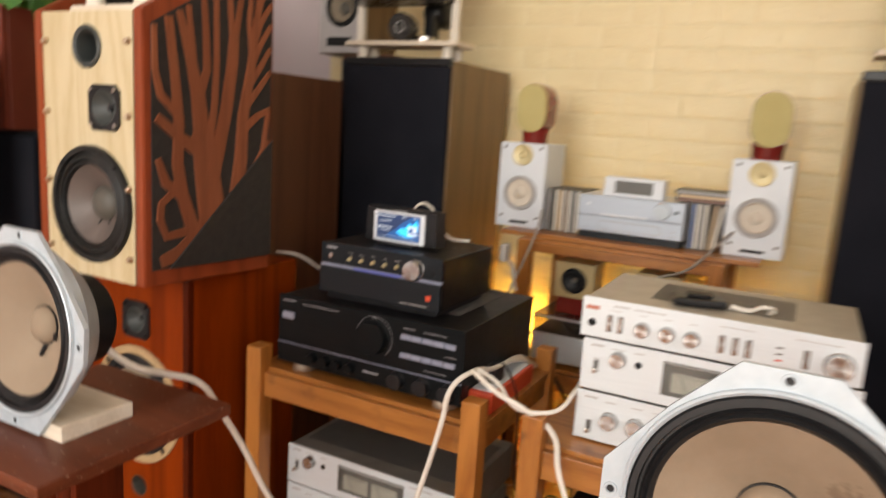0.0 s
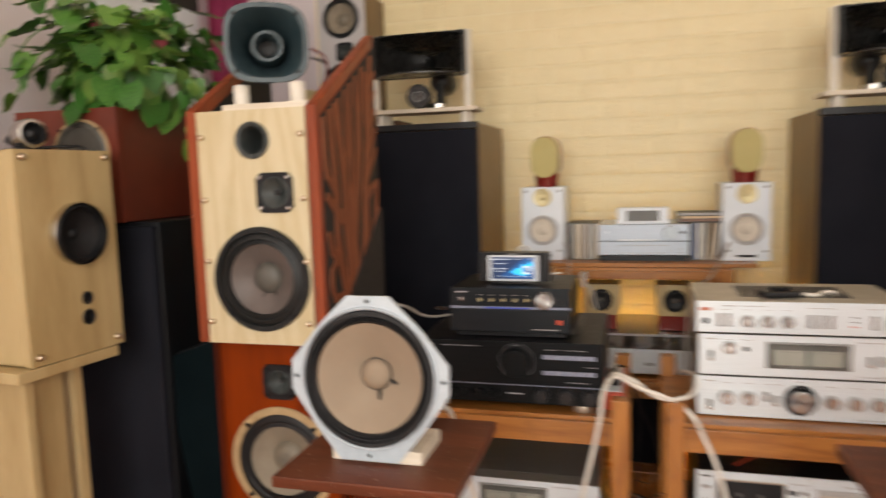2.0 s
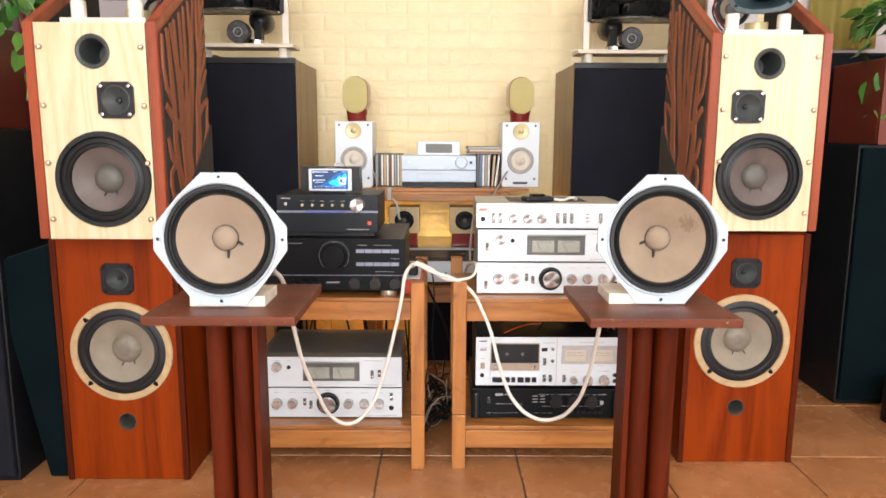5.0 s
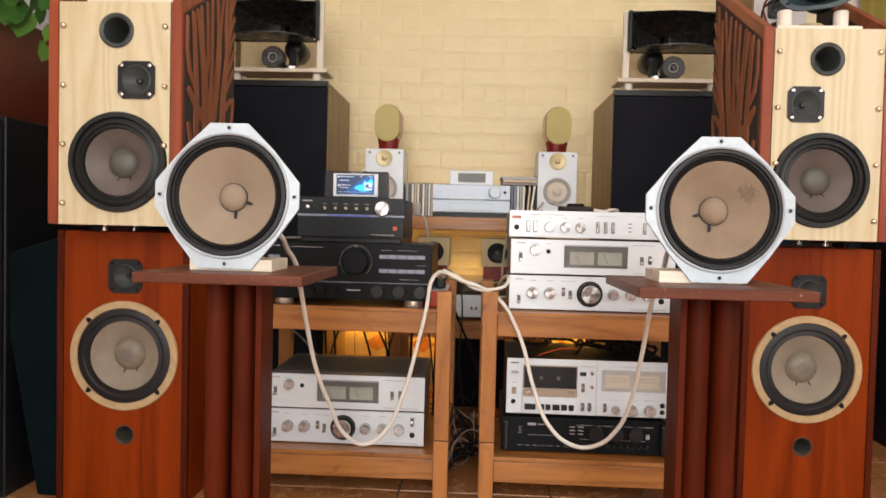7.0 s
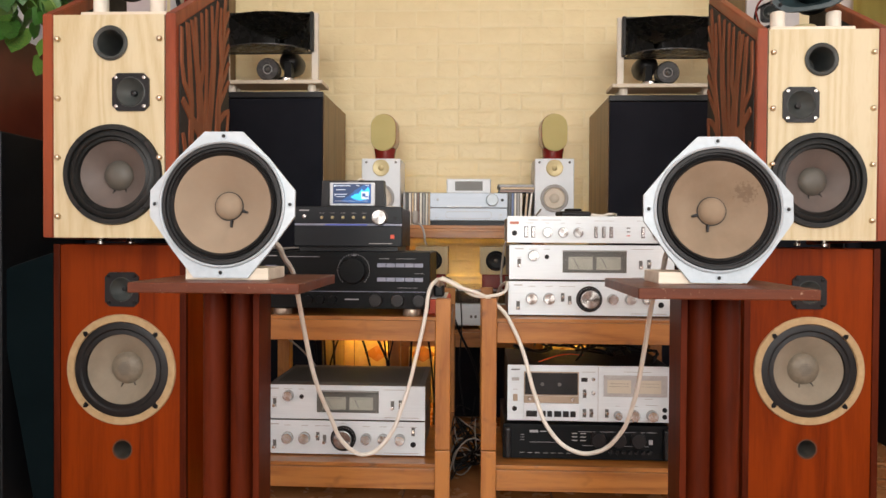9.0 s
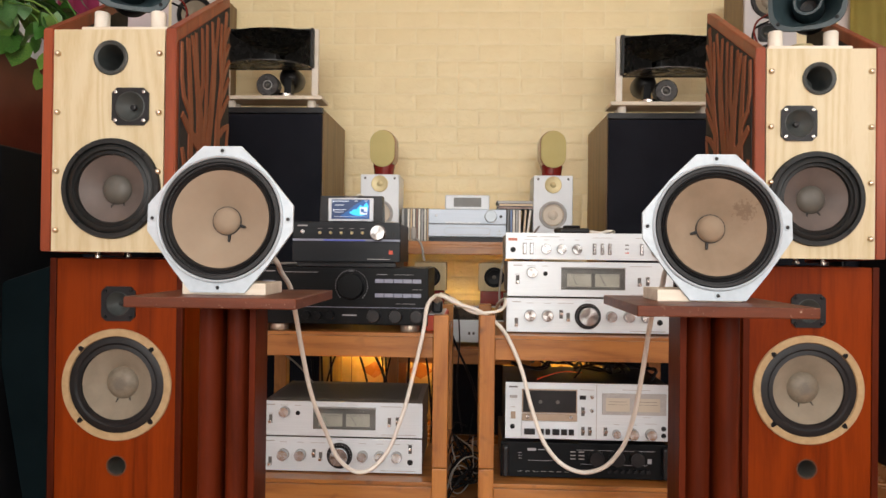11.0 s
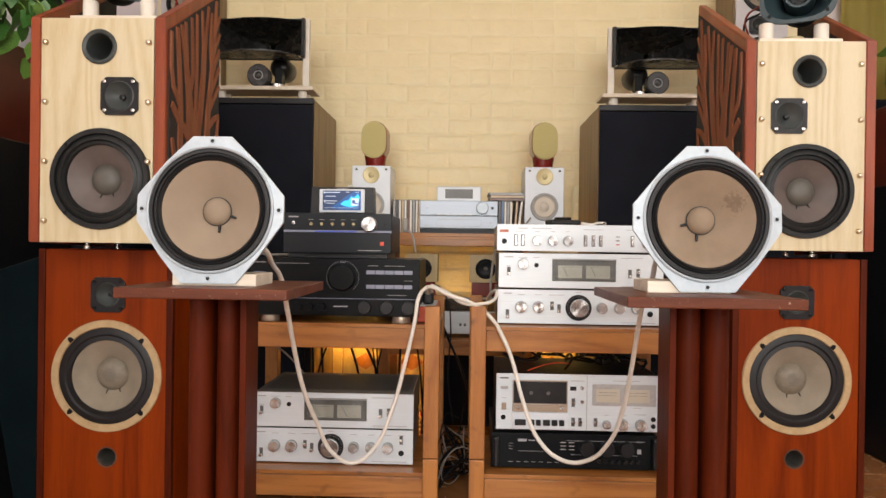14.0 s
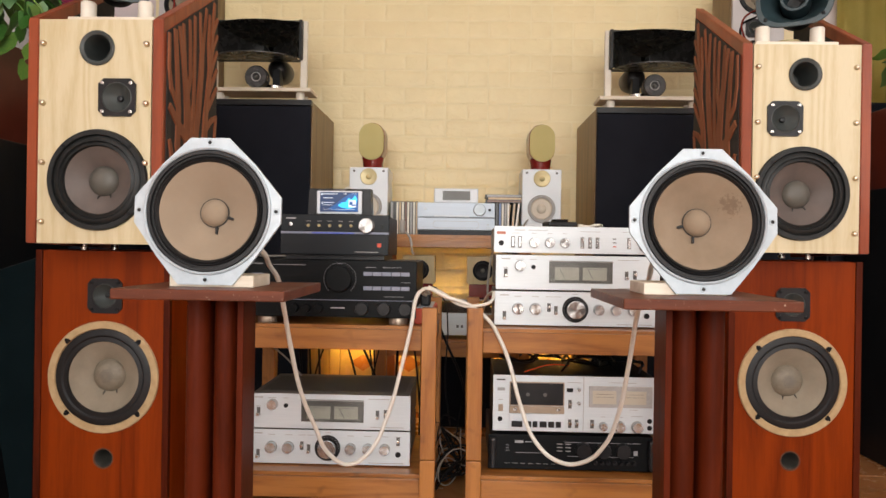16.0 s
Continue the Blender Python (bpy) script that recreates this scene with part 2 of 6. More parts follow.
GOLDPALE = mottled("pale_gold_ring", (0.60, 0.50, 0.26), (0.68, 0.58, 0.33), 30.0, 0.4, 0.2)
GOLDCLOTH = cloth("gold_grille_cloth", (0.46, 0.39, 0.155), (0.58, 0.50, 0.23), 1400.0)
REDGLOSS = mottled("glossy_dark_red", (0.16, 0.012, 0.010), (0.22, 0.02, 0.014), 10.0, 0.2, coat=0.4)
RED = mottled("red_plastic", (0.56, 0.055, 0.02), (0.66, 0.08, 0.03), 10.0, 0.4)
CABLE_WHITE = mottled("off_white_cable", (0.69, 0.65, 0.575), (0.78, 0.74, 0.665), 40.0, 0.5)
CABLE_GREY = mottled("grey_cable", (0.30, 0.27, 0.24), (0.38, 0.35, 0.31), 40.0, 0.5)
INK = mottled("dark_print", (0.09, 0.085, 0.08), (0.12, 0.115, 0.11), 50.0, 0.6)
GREYPRINT = mottled("grey_print", (0.36, 0.35, 0.34), (0.42, 0.41, 0.40), 50.0, 0.6)
PALEPRINT = mottled("pale_print", (0.34, 0.34, 0.36), (0.42, 0.42, 0.44), 50.0, 0.6)
METER = mottled("cream_meter_card", (0.30, 0.285, 0.235), (0.37, 0.355, 0.30), 8.0, 0.5)
CARD = mottled("bright_cream_card", (0.50, 0.45, 0.35), (0.58, 0.53, 0.43), 8.0, 0.5)
METERDARK = mottled("grey_meter_recess", (0.085, 0.082, 0.072), (0.125, 0.12, 0.107), 8.0, 0.35)
BUTTON_BLUE = mottled("grey_blue_button", (0.20, 0.22, 0.30), (0.27, 0.29, 0.37), 20.0, 0.4)
BROWNPLASTIC = mottled("taupe_plastic", (0.34, 0.26, 0.19), (0.40, 0.31, 0.23), 20.0, 0.4)
PLASTER = mottled("lilac_plaster", (0.66, 0.59, 0.60), (0.72, 0.65, 0.66), 3.0, 0.85, bumpy=0.2, fine=90.0)
CEIL = mottled("white_ceiling_paint", (0.80, 0.78, 0.75), (0.85, 0.83, 0.80), 3.0, 0.9)
MAGENTA = cloth("magenta_curtain_cloth", (0.42, 0.045, 0.14), (0.55, 0.09, 0.22), 700.0)
OLIVE = cloth("olive_yellow_curtain_cloth", (0.40, 0.32, 0.07), (0.52, 0.43, 0.13), 700.0)
TERRACOTTA = mottled("red_brown_box_veneer", (0.11, 0.018, 0.009), (0.165, 0.030, 0.014), 7.0, 0.42, coat=0.08)
POTWHITE = mottled("white_plastic_pot", (0.55, 0.55, 0.52), (0.66, 0.66, 0.62), 8.0, 0.4)
SOIL = mottled("dark_soil", (0.025, 0.018, 0.012), (0.05, 0.035, 0.022), 80.0, 0.95, bumpy=0.5, fine=120.0)
PINK = mottled("pink_petal", (0.55, 0.09, 0.15), (0.68, 0.16, 0.22), 40.0, 0.6)
GREY_BAFFLE = mottled("silver_grey_baffle", (0.42, 0.40, 0.40), (0.49, 0.47, 0.47), 10.0, 0.42, 0.1)
TILE_CREAM = mottled("amber_glazed_tile", (0.62, 0.42, 0.17), (0.70, 0.50, 0.22), 9.0, 0.25)
TILE_DIAMOND = mottled("orange_tile_inlay", (0.46, 0.18, 0.045), (0.54, 0.23, 0.06), 9.0, 0.25)
GROUT = mottled("brown_grout", (0.16, 0.09, 0.05), (0.21, 0.13, 0.075), 60.0, 0.9)
SCREEN_DARK = glow("dark_blue_screen", (0.02, 0.05, 0.14), 0.8)
SCREEN_CYAN = glow("cyan_screen_art", (0.03, 0.55, 0.95), 1.3)
SCREEN_MID = glow("blue_screen_art", (0.015, 0.11, 0.36), 0.9)
FADED_RED = mottled("faded_red_label", (0.45, 0.16, 0.11), (0.52, 0.2, 0.14), 50.0, 0.6)
CLEARCASE = mottled("clear_grey_plastic", (0.40, 0.39, 0.38), (0.48, 0.47, 0.46), 30.0, 0.25)
SCREEN_TEXT = glow("white_screen_text", (0.8, 0.9, 1.0), 0.8)
LED_BLUE = glow("blue_standby_light", (0.08, 0.12, 0.6), 0.5)
LED_AMBER = glow("amber_light_strip", (1.0, 0.56, 0.09), 205.0)
SMOKE, _n, _l, _b = material("smoked_acrylic", 0.06)
_b.inputs["Base Color"].default_value = (0.30, 0.26, 0.22, 1)
_b.inputs["Transmission Weight"].default_value = 0.9
GLASS, _n, _l, _b = material("clear_meter_glass", 0.03)
_b.inputs["Transmission Weight"].default_value = 1.0
_b.inputs["IOR"].default_value = 1.2


def leaf_material():
    m, n, l, b = material("glossy_green_leaf", 0.36)
    v = coords(n, l, (1, 1, 1))
    f = noise_tex(n, l, v, 22.0, 3.0)
    oi, mx = n.new("ShaderNodeObjectInfo"), n.new("ShaderNodeMath")
    mx.operation = "MULTIPLY_ADD"
    mx.inputs[1].default_value = 0.6
    l.new(oi.outputs["Random"], mx.inputs[0])
    l.new(f, mx.inputs[2])
    l.new(ramp(n, l, mx.outputs[0], (0.35, (0.022, 0.085, 0.014)), (0.75, (0.06, 0.19, 0.028)), (1.05, (0.15, 0.27, 0.05))), b.inputs["Base Color"])
    b.inputs["Subsurface Weight"].default_value = 0.0
    bump(n, l, b, noise_tex(n, l, v, 60.0), 0.2, 0.002)
    return m


LEAF = leaf_material()


def brick_material():
    """Pearly foam with chiselled dents and a few sharp creases."""
    m, n, l, b = material("embossed_pearl_brick_foam", 0.42)
    v = coords(n, l, (1, 1, 1))
    f = noise_tex(n, l, v, 9.0, 4.0)
    l.new(ramp(n, l, f, (0.3, (0.785, 0.655, 0.375)), (0.7, (0.825, 0.70, 0.415))), b.inputs["Base Color"])
    rough_var(n, l, b, noise_tex(n, l, v, 14.0), 0.3, 0.5)
    h = noise_tex(n, l, coords(n, l, (0.8, 1, 1.5)), 24.0, 3.0, 0.5, 1.6)
    step = n.new("ShaderNodeMapRange")
    step.interpolation_type = "SMOOTHSTEP"
    step.inputs["From Min"].default_value, step.inputs["From Max"].default_value = 0.47, 0.58
    l.new(h, step.inputs["Value"])
    grain = noise_tex(n, l, v, 60.0, 3.0, 0.5)
    mix = n.new("ShaderNodeMath")
    mix.operation = "MULTIPLY_ADD"
    mix.inputs[1].default_value = 0.4
    l.new(grain, mix.inputs[0])
    l.new(step.outputs["Result"], mix.inputs[2])
    bump(n, l, b, mix.outputs[0], 0.30, 0.0018)
    return m


JOINT = mottled("pale_foam_joint", (0.80, 0.685, 0.42), (0.84, 0.725, 0.455), 20.0, 0.5, bumpy=0.2, fine=120.0)
BRICK = brick_material()


def floor_material():
    m, n, l, b = material("glazed_orange_floor_tile", 0.22, 0, 0.1)
    v = coords(n, l, (1, 1, 1))
    f = noise_tex(n, l, v, 5.0, 6.0, 0.6, 0.8)
    l.new(ramp(n, l, f, (0.3, (0.34, 0.135, 0.045)), (0.7, (0.48, 0.22, 0.085))), b.inputs["Base Color"])
    rough_var(n, l, b, noise_tex(n, l, v, 20.0), 0.16, 0.36)
    bump(n, l, b, noise_tex(n, l, v, 40.0), 0.08, 0.001)
    return m


FLOOR_TILE = floor_material()


# ---- mesh helpers ----
def part(name, bm, mat, parent=None, label="", at=(0, 0, 0), smooth=False):
    """Links bm as one mesh object under its thing or part."""
    me = bpy.data.meshes.new(name)
    bm.normal_update()
    if smooth:
        for f in bm.faces:
            f.smooth = True
    bm.to_mesh(me)
    bm.free()
    me.materials.append(mat)
    if smooth:
        me.set_sharp_from_angle(angle=radians(38))
    ob = new(name, me)
    ob.location = at
    if parent:
        ob.parent = parent
    if label:
        ob["label"] = label
    return ob


def thing(name, at, label, category, group="", turn=0):
    ob = new(name)
    ob.empty_display_size = 0.05
    ob.matrix_basis = pose(*at, 0, 0, turn)
    return tagged(ob, label, category, group)


def box(x0, x1, y0, y1, z0, z1, bevel=0.0, bm=None, seg=2):
    bm = bm or bmesh.new()
    b2 = bmesh.new()
    bmesh.ops.create_cube(b2, size=1)
    for v in b2.verts:
        v.co = ((x0 + x1) / 2 + v.co.x * (x1 - x0), (y0 + y1) / 2 + v.co.y * (y1 - y0), (z0 + z1) / 2 + v.co.z * (z1 - z0))
    if bevel:
        bmesh.ops.bevel(b2, geom=b2.edges[:], offset=bevel, segments=seg, affect="EDGES", profile=0.5)
    add(bm, b2)
    return bm


def add(bm, b2):
    me = bpy.data.meshes.new("tmp")
    b2.to_mesh(me)
    b2.free()
    bm.from_mesh(me)
    bpy.data.meshes.remove(me)


def lathe(profile, x=0.0, z=0.0, seg=40, bm=None):
    """Turns (radius, y) pairs round the y axis through x, z."""
    bm = bm or bmesh.new()
    rings = []
    for r, y in profile:
        if r < 1e-6:
            rings.append([bm.verts.new((x, y, z))])
        else:
            rings.append([bm.verts.new((x + r * math.cos(2 * math.pi * i / seg), y, z + r * math.sin(2 * math.pi * i / seg))) for i in range(seg)])
    for a, b in zip(rings, rings[1:]):
        for i in range(seg):
            j = (i + 1) % seg
            if len(a) == 1 and len(b) > 1:
                bm.faces.new((a[0], b[i], b[j]))
            elif len(b) == 1 and len(a) > 1:
                bm.faces.new((a[i], b[0], a[j]))
            elif len(a) > 1:
                bm.faces.new((a[i], b[i], b[j], a[j]))
    bmesh.ops.recalc_face_normals(bm, faces=bm.faces[:])
    return bm


def lathe_z(profile, x=0.0, y=0.0, seg=24, bm=None):
    """Turns (radius, z) pairs round the upright axis through x, y."""
    b2 = lathe([(r, h) for r, h in profile], 0, 0, seg)
    for v in b2.verts:
        v.co = (x + v.co.x, y - v.co.z, v.co.y)
    if bm is None:
        return b2
    add(bm, b2)
    return bm


def prism(points, y0, y1, bm=None, bevel=0.0):
    """A flat outline in x, z, drawn out along y."""
    b2 = bmesh.new()
    f = b2.faces.new([b2.verts.new((x, y0, z)) for x, z in points])
    r = bmesh.ops.extrude_face_region(b2, geom=[f])
    for v in r["geom"]:
        if isinstance(v, bmesh.types.BMVert):
            v.co.y = y1
    bmesh.ops.recalc_face_normals(b2, faces=b2.faces[:])
    if bevel:
        bmesh.ops.bevel(b2, geom=[e for e in b2.edges], offset=bevel, segments=2, affect="EDGES")
    if bm is None:
        return b2
    add(bm, b2)
    return bm


def plate_with_hole(points, radius, y0, y1, seg=48):
    """An outline in x, z round the origin with a round hole, drawn out along y."""
    bm = bmesh.new()

    def reach(a):
        d = (math.cos(a), math.sin(a))
        best = 9.0
        for (ax, az), (bx, bz) in zip(points, points[1:] + points[:1]):
            ex, ez = bx - ax, bz - az
            den = d[0] * ez - d[1] * ex
            if abs(den) > 1e-9:
                t, u = (ax * ez - az * ex) / den, (ax * d[1] - az * d[0]) / den
                if t > 0 and -1e-6 <= u <= 1 + 1e-6:
                    best = min(best, t)
        return best
    angles = sorted(set([round(2 * math.pi * i / seg, 5) for i in range(seg)] + [round(math.atan2(z, x) % (2 * math.pi), 5) for x, z in points]))
    loops = []
    for y in (y0, y1):
        loops.append([bm.verts.new((reach(a) * math.cos(a), y, reach(a) * math.sin(a))) for a in angles])
        loops.append([bm.verts.new((radius * math.cos(a), y, radius * math.sin(a))) for a in angles])
    o0, i0, o1, i1 = loops
    for k in range(len(angles)):
        j = (k + 1) % len(angles)
        for q in ((o0, i0), (o1, i1), (o0, o1), (i0, i1)):
            bm.faces.new((q[0][k], q[0][j], q[1][j], q[1][k]))
    bmesh.ops.recalc_face_normals(bm, faces=bm.faces[:])
    return bm


def panel_with_holes(x0, x1, z0, z1, holes, y0, y1, seg=40):
    """A board in x, z with round holes (x, z, radius), from y0 to y1."""
    bm = bmesh.new()
    edges = []

    def loop(pts):
        vs = [bm.verts.new((x, y0, z)) for x, z in pts]
        for a, b in zip(vs, vs[1:] + vs[:1]):
            edges.append(bm.edges.new((a, b)))
    loop([(x0, z0), (x1, z0), (x1, z1), (x0, z1)])
    for hx, hz, r in holes:
        loop([(hx + r * math.cos(2 * math.pi * i / seg), hz + r * math.sin(2 * math.pi * i / seg)) for i in range(seg)])
    bmesh.ops.triangle_fill(bm, use_beauty=True, use_dissolve=False, edges=edges)
    r = bmesh.ops.extrude_face_region(bm, geom=bm.faces[:])
    for v in r["geom"]:
        if isinstance(v, bmesh.types.BMVert):
            v.co.y = y1
    bmesh.ops.recalc_face_normals(bm, faces=bm.faces[:])
    return bm


def tube(name, points, r, mat, parent=None, label="", flat=1.0, res=6):
    """A cable along smooth points, as a mesh."""
    cu = bpy.data.curves.new(name, "CURVE")
    cu.dimensions, cu.bevel_depth, cu.bevel_resolution, cu.resolution_u = "3D", r, 2, res
    sp = cu.splines.new("BEZIER")
    sp.bezier_points.add(len(points) - 1)
    for bp, p in zip(sp.bezier_points, points):
        bp.co = p
        bp.handle_left_type = bp.handle_right_type = "AUTO"
    ob = bpy.data.objects.new(name, cu)
    me = bpy.data.meshes.new_from_object(ob)
    me.name = name
    bpy.data.objects.remove(ob)
    me.materials.clear()
    me.materials.append(mat)
    for p in me.polygons:
        p.use_smooth = True
    ob = new(name, me)
    if parent:
        ob.parent = parent
    if label:
        ob["label"] = label
    return ob


def bars(parent, name, mat, rows, y=-0.0006):
    """Unreadable print as small raised bars: rows of x, z, width, height."""
    bm = bmesh.new()
    for x, z, w, h in rows:
        box(x - w / 2, x + w / 2, y, y + 0.0008, z - h * 0.36, z + h * 0.36, 0, bm)
    ob = part(name, bm, mat, parent)
    if len(rows) > 1:
        ob["kind"] = "stuff"
    return ob


# ---- structure ----
X0, X1, Y0, Y1, ZC = -2.0, 2.1, -2.75, 2.32, 2.65


def structure(name, bm, mat, label=""):
    return tagged(part(name, bm, mat), label, kind="structure")


back_wall = structure("wall_north", box(X0 - 0.2, X1 + 0.2, Y1, Y1 + 0.2, 0, ZC), PLASTER, "lilac plastered back wall behind embossed brick panels")
structure("wall_west", box(X0 - 0.2, X0, Y0 - 0.2, Y1, 0, ZC), PLASTER, "pale lilac plastered side wall")
# the opening is added, out of view, to hold the side fill lamp
_w = box(X1, X1 + 0.2, Y0 - 0.2, -1.85, 0, ZC)
box(X1, X1 + 0.2, -0.55, Y1, 0, ZC, 0, _w)
box(X1, X1 + 0.2, -1.85, -0.55, 0, 0.95, 0, _w)
box(X1, X1 + 0.2, -1.85, -0.55, 2.25, ZC, 0, _w)
structure("wall_east", _w, PLASTER, "pale lilac plastered side wall with an added opening for the fill lamp")
_w = box(X0, -1.55, Y0 - 0.2, Y0, 0, ZC)
box(0.95, X1, Y0 - 0.2, Y0, 0, ZC, 0, _w)
box(-1.55, 0.95, Y0 - 0.2, Y0, 0, 0.64, 0, _w)
box(-1.55, 0.95, Y0 - 0.2, Y0, 2.46, ZC, 0, _w)
structure("wall_south", _w, PLASTER, "pale lilac plastered wall with a wide window opening")
structure("ceiling", box(X0, X1, Y0, Y1, ZC, ZC + 0.15), CEIL, "plain white painted ceiling")
floor = structure("floor", box(X0 - 0.2, X1 + 0.2, Y0 - 0.2, Y1 + 0.2, -0.15, -0.006), GROUT, "orange-brown glazed tile floor with dark joints")


# ---- loudspeaker drivers ----
def driver(parent, name, x, z, y, r_out, r_sur, r_cone, r_cap, m_frame, m_sur, m_cone, m_cap, label, depth=0.03, proud=0.006, tabs=0, caplift=0.010, ears=True):
    """A round cone driver facing -y, with its frame, surround, cone and dust cap."""
    ring = lathe([(r_out, 0.002), (r_out, -proud * 0.6), (r_out - 0.002, -proud), (r_sur + 0.002, -proud), (r_sur, -proud * 0.5), (r_sur, 0.004)], 0, 0, 48)
    base = part(name, ring, m_frame, parent, label, (x, y, z), True)
    part("surround", lathe([(r_sur, -proud * 0.4), (r_sur - (r_sur - r_cone) * 0.25, -proud * 0.9), (r_sur - (r_sur - r_cone) * 0.5, -proud * 1.0), (r_sur - (r_sur - r_cone) * 0.62, -proud * 0.5),
                            (r_cone + 0.002, -proud * 0.8), (r_cone, 0.001)], 0, 0, 48), m_sur, base, "", (0, 0, 0), True)
    part("cone", lathe([(r_cone, 0.0), (r_cone * 0.75, depth * 0.42), (r_cone * 0.5, depth * 0.74), (r_cap * 0.9, depth)], 0, 0, 48), m_cone, base, "", (0, 0, 0), True)
    part("dust_cap", lathe([(r_cap, depth * 0.86), (r_cap * 0.9, depth * 0.86 - caplift * 0.45), (r_cap * 0.6, depth * 0.86 - caplift * 0.85), (r_cap * 0.3, depth * 0.86 - caplift), (0, depth * 0.86 - caplift * 1.03)], 0, 0, 32),
         m_cap, base, "", (0, 0, 0), True)
    if ears:
        for a in (-105, -62):
            bm = bmesh.new()
            dx, dz = math.cos(radians(a)), math.sin(radians(a))
            for k in range(3):
                rr = r_cap + 0.002 + k * 0.0028
                lathe([(0.0022, depth * 0.80 - k * 0.001), (0.0014, depth * 0.80 - 0.003 - k * 0.001), (0, depth * 0.80 - 0.0032 - k * 0.001)], rr * dx, rr * dz, 8, bm)
            part("lead_eyelet", bm, RUBBER, base)
    for k in range(tabs):
        a = radians(45 + 360 / tabs * k)
        rr = (r_out + r_sur) / 2
        part("screw", lathe([(0.0038, -proud - 0.0005), (0.0036, -proud - 0.0025), (0, -proud - 0.003)], rr * math.cos(a), rr * math.sin(a), 12), BLACK, base, "", (0, 0, 0), True)
    return base


def square_unit(parent, name, x, z, y, half, r, label, m_cap=PLASTIC, screws=CHROME):
    """A small driver on a square black plate with cut corners and four screws."""
    c = half * 0.72
    pts = [(half, -c), (half, c), (c, half), (-c, half), (-half, c), (-half, -c), (-c, -half), (c, -half)]
    base = part(name, plate_with_hole(pts, r, -0.005, 0.0), PLASTIC, parent, label, (x, y, z))
    part("cone", lathe([(r, -0.004), (r * 0.92, -0.0055), (r * 0.86, -0.003), (r * 0.45, 0.012), (r * 0.2, 0.016)], 0, 0, 32), CONE_GREY, base, "", (0, 0, 0), True)
    part("dust_cap", lathe([(r * 0.22, 0.014), (r * 0.18, 0.008), (0, 0.006)], 0, 0, 20), m_cap, base, "", (0, 0, 0), True)
    for sx in (-1, 1):
        for sz in (-1, 1):
            part("screw", lathe([(0.0045, -0.005), (0.004, -0.0085), (0, -0.0095)], sx * half * 0.76, sz * half * 0.76, 12), screws, base, "", (0, 0, 0), True)
    return base


def branch(bm, pts, w0, w1, y0, y1):
    """A tapered carved branch along (u, v) points; u runs along y, v along z, standing proud in x between y0 and y1."""
    left, right = [], []
    for i, (u, v) in enumerate(pts):
        a, b = pts[max(i - 1, 0)], pts[min(i + 1, len(pts) - 1)]
        du, dv = b[0] - a[0], b[1] - a[1]
        n = math.hypot(du, dv) or 1
        w = (w0 + (w1 - w0) * i / (len(pts) - 1)) / 2
        left.append((u - dv / n * w, v + du / n * w))
        right.append((u + dv / n * w, v - du / n * w))
    rows = []
    for a, b in zip(left, right):
        rows.append([bm.verts.new((x, p[0], p[1])) for x, p in ((y0, a), (y1, a), (y1, b), (y0, b))])
    for r0, r1 in zip(rows, rows[1:]):
        for k in range(4):
            bm.faces.new((r0[k], r0[(k + 1) % 4], r1[(k + 1) % 4], r1[k]))
    bm.faces.new(rows[0])
    bm.faces.new(rows[-1][::-1])


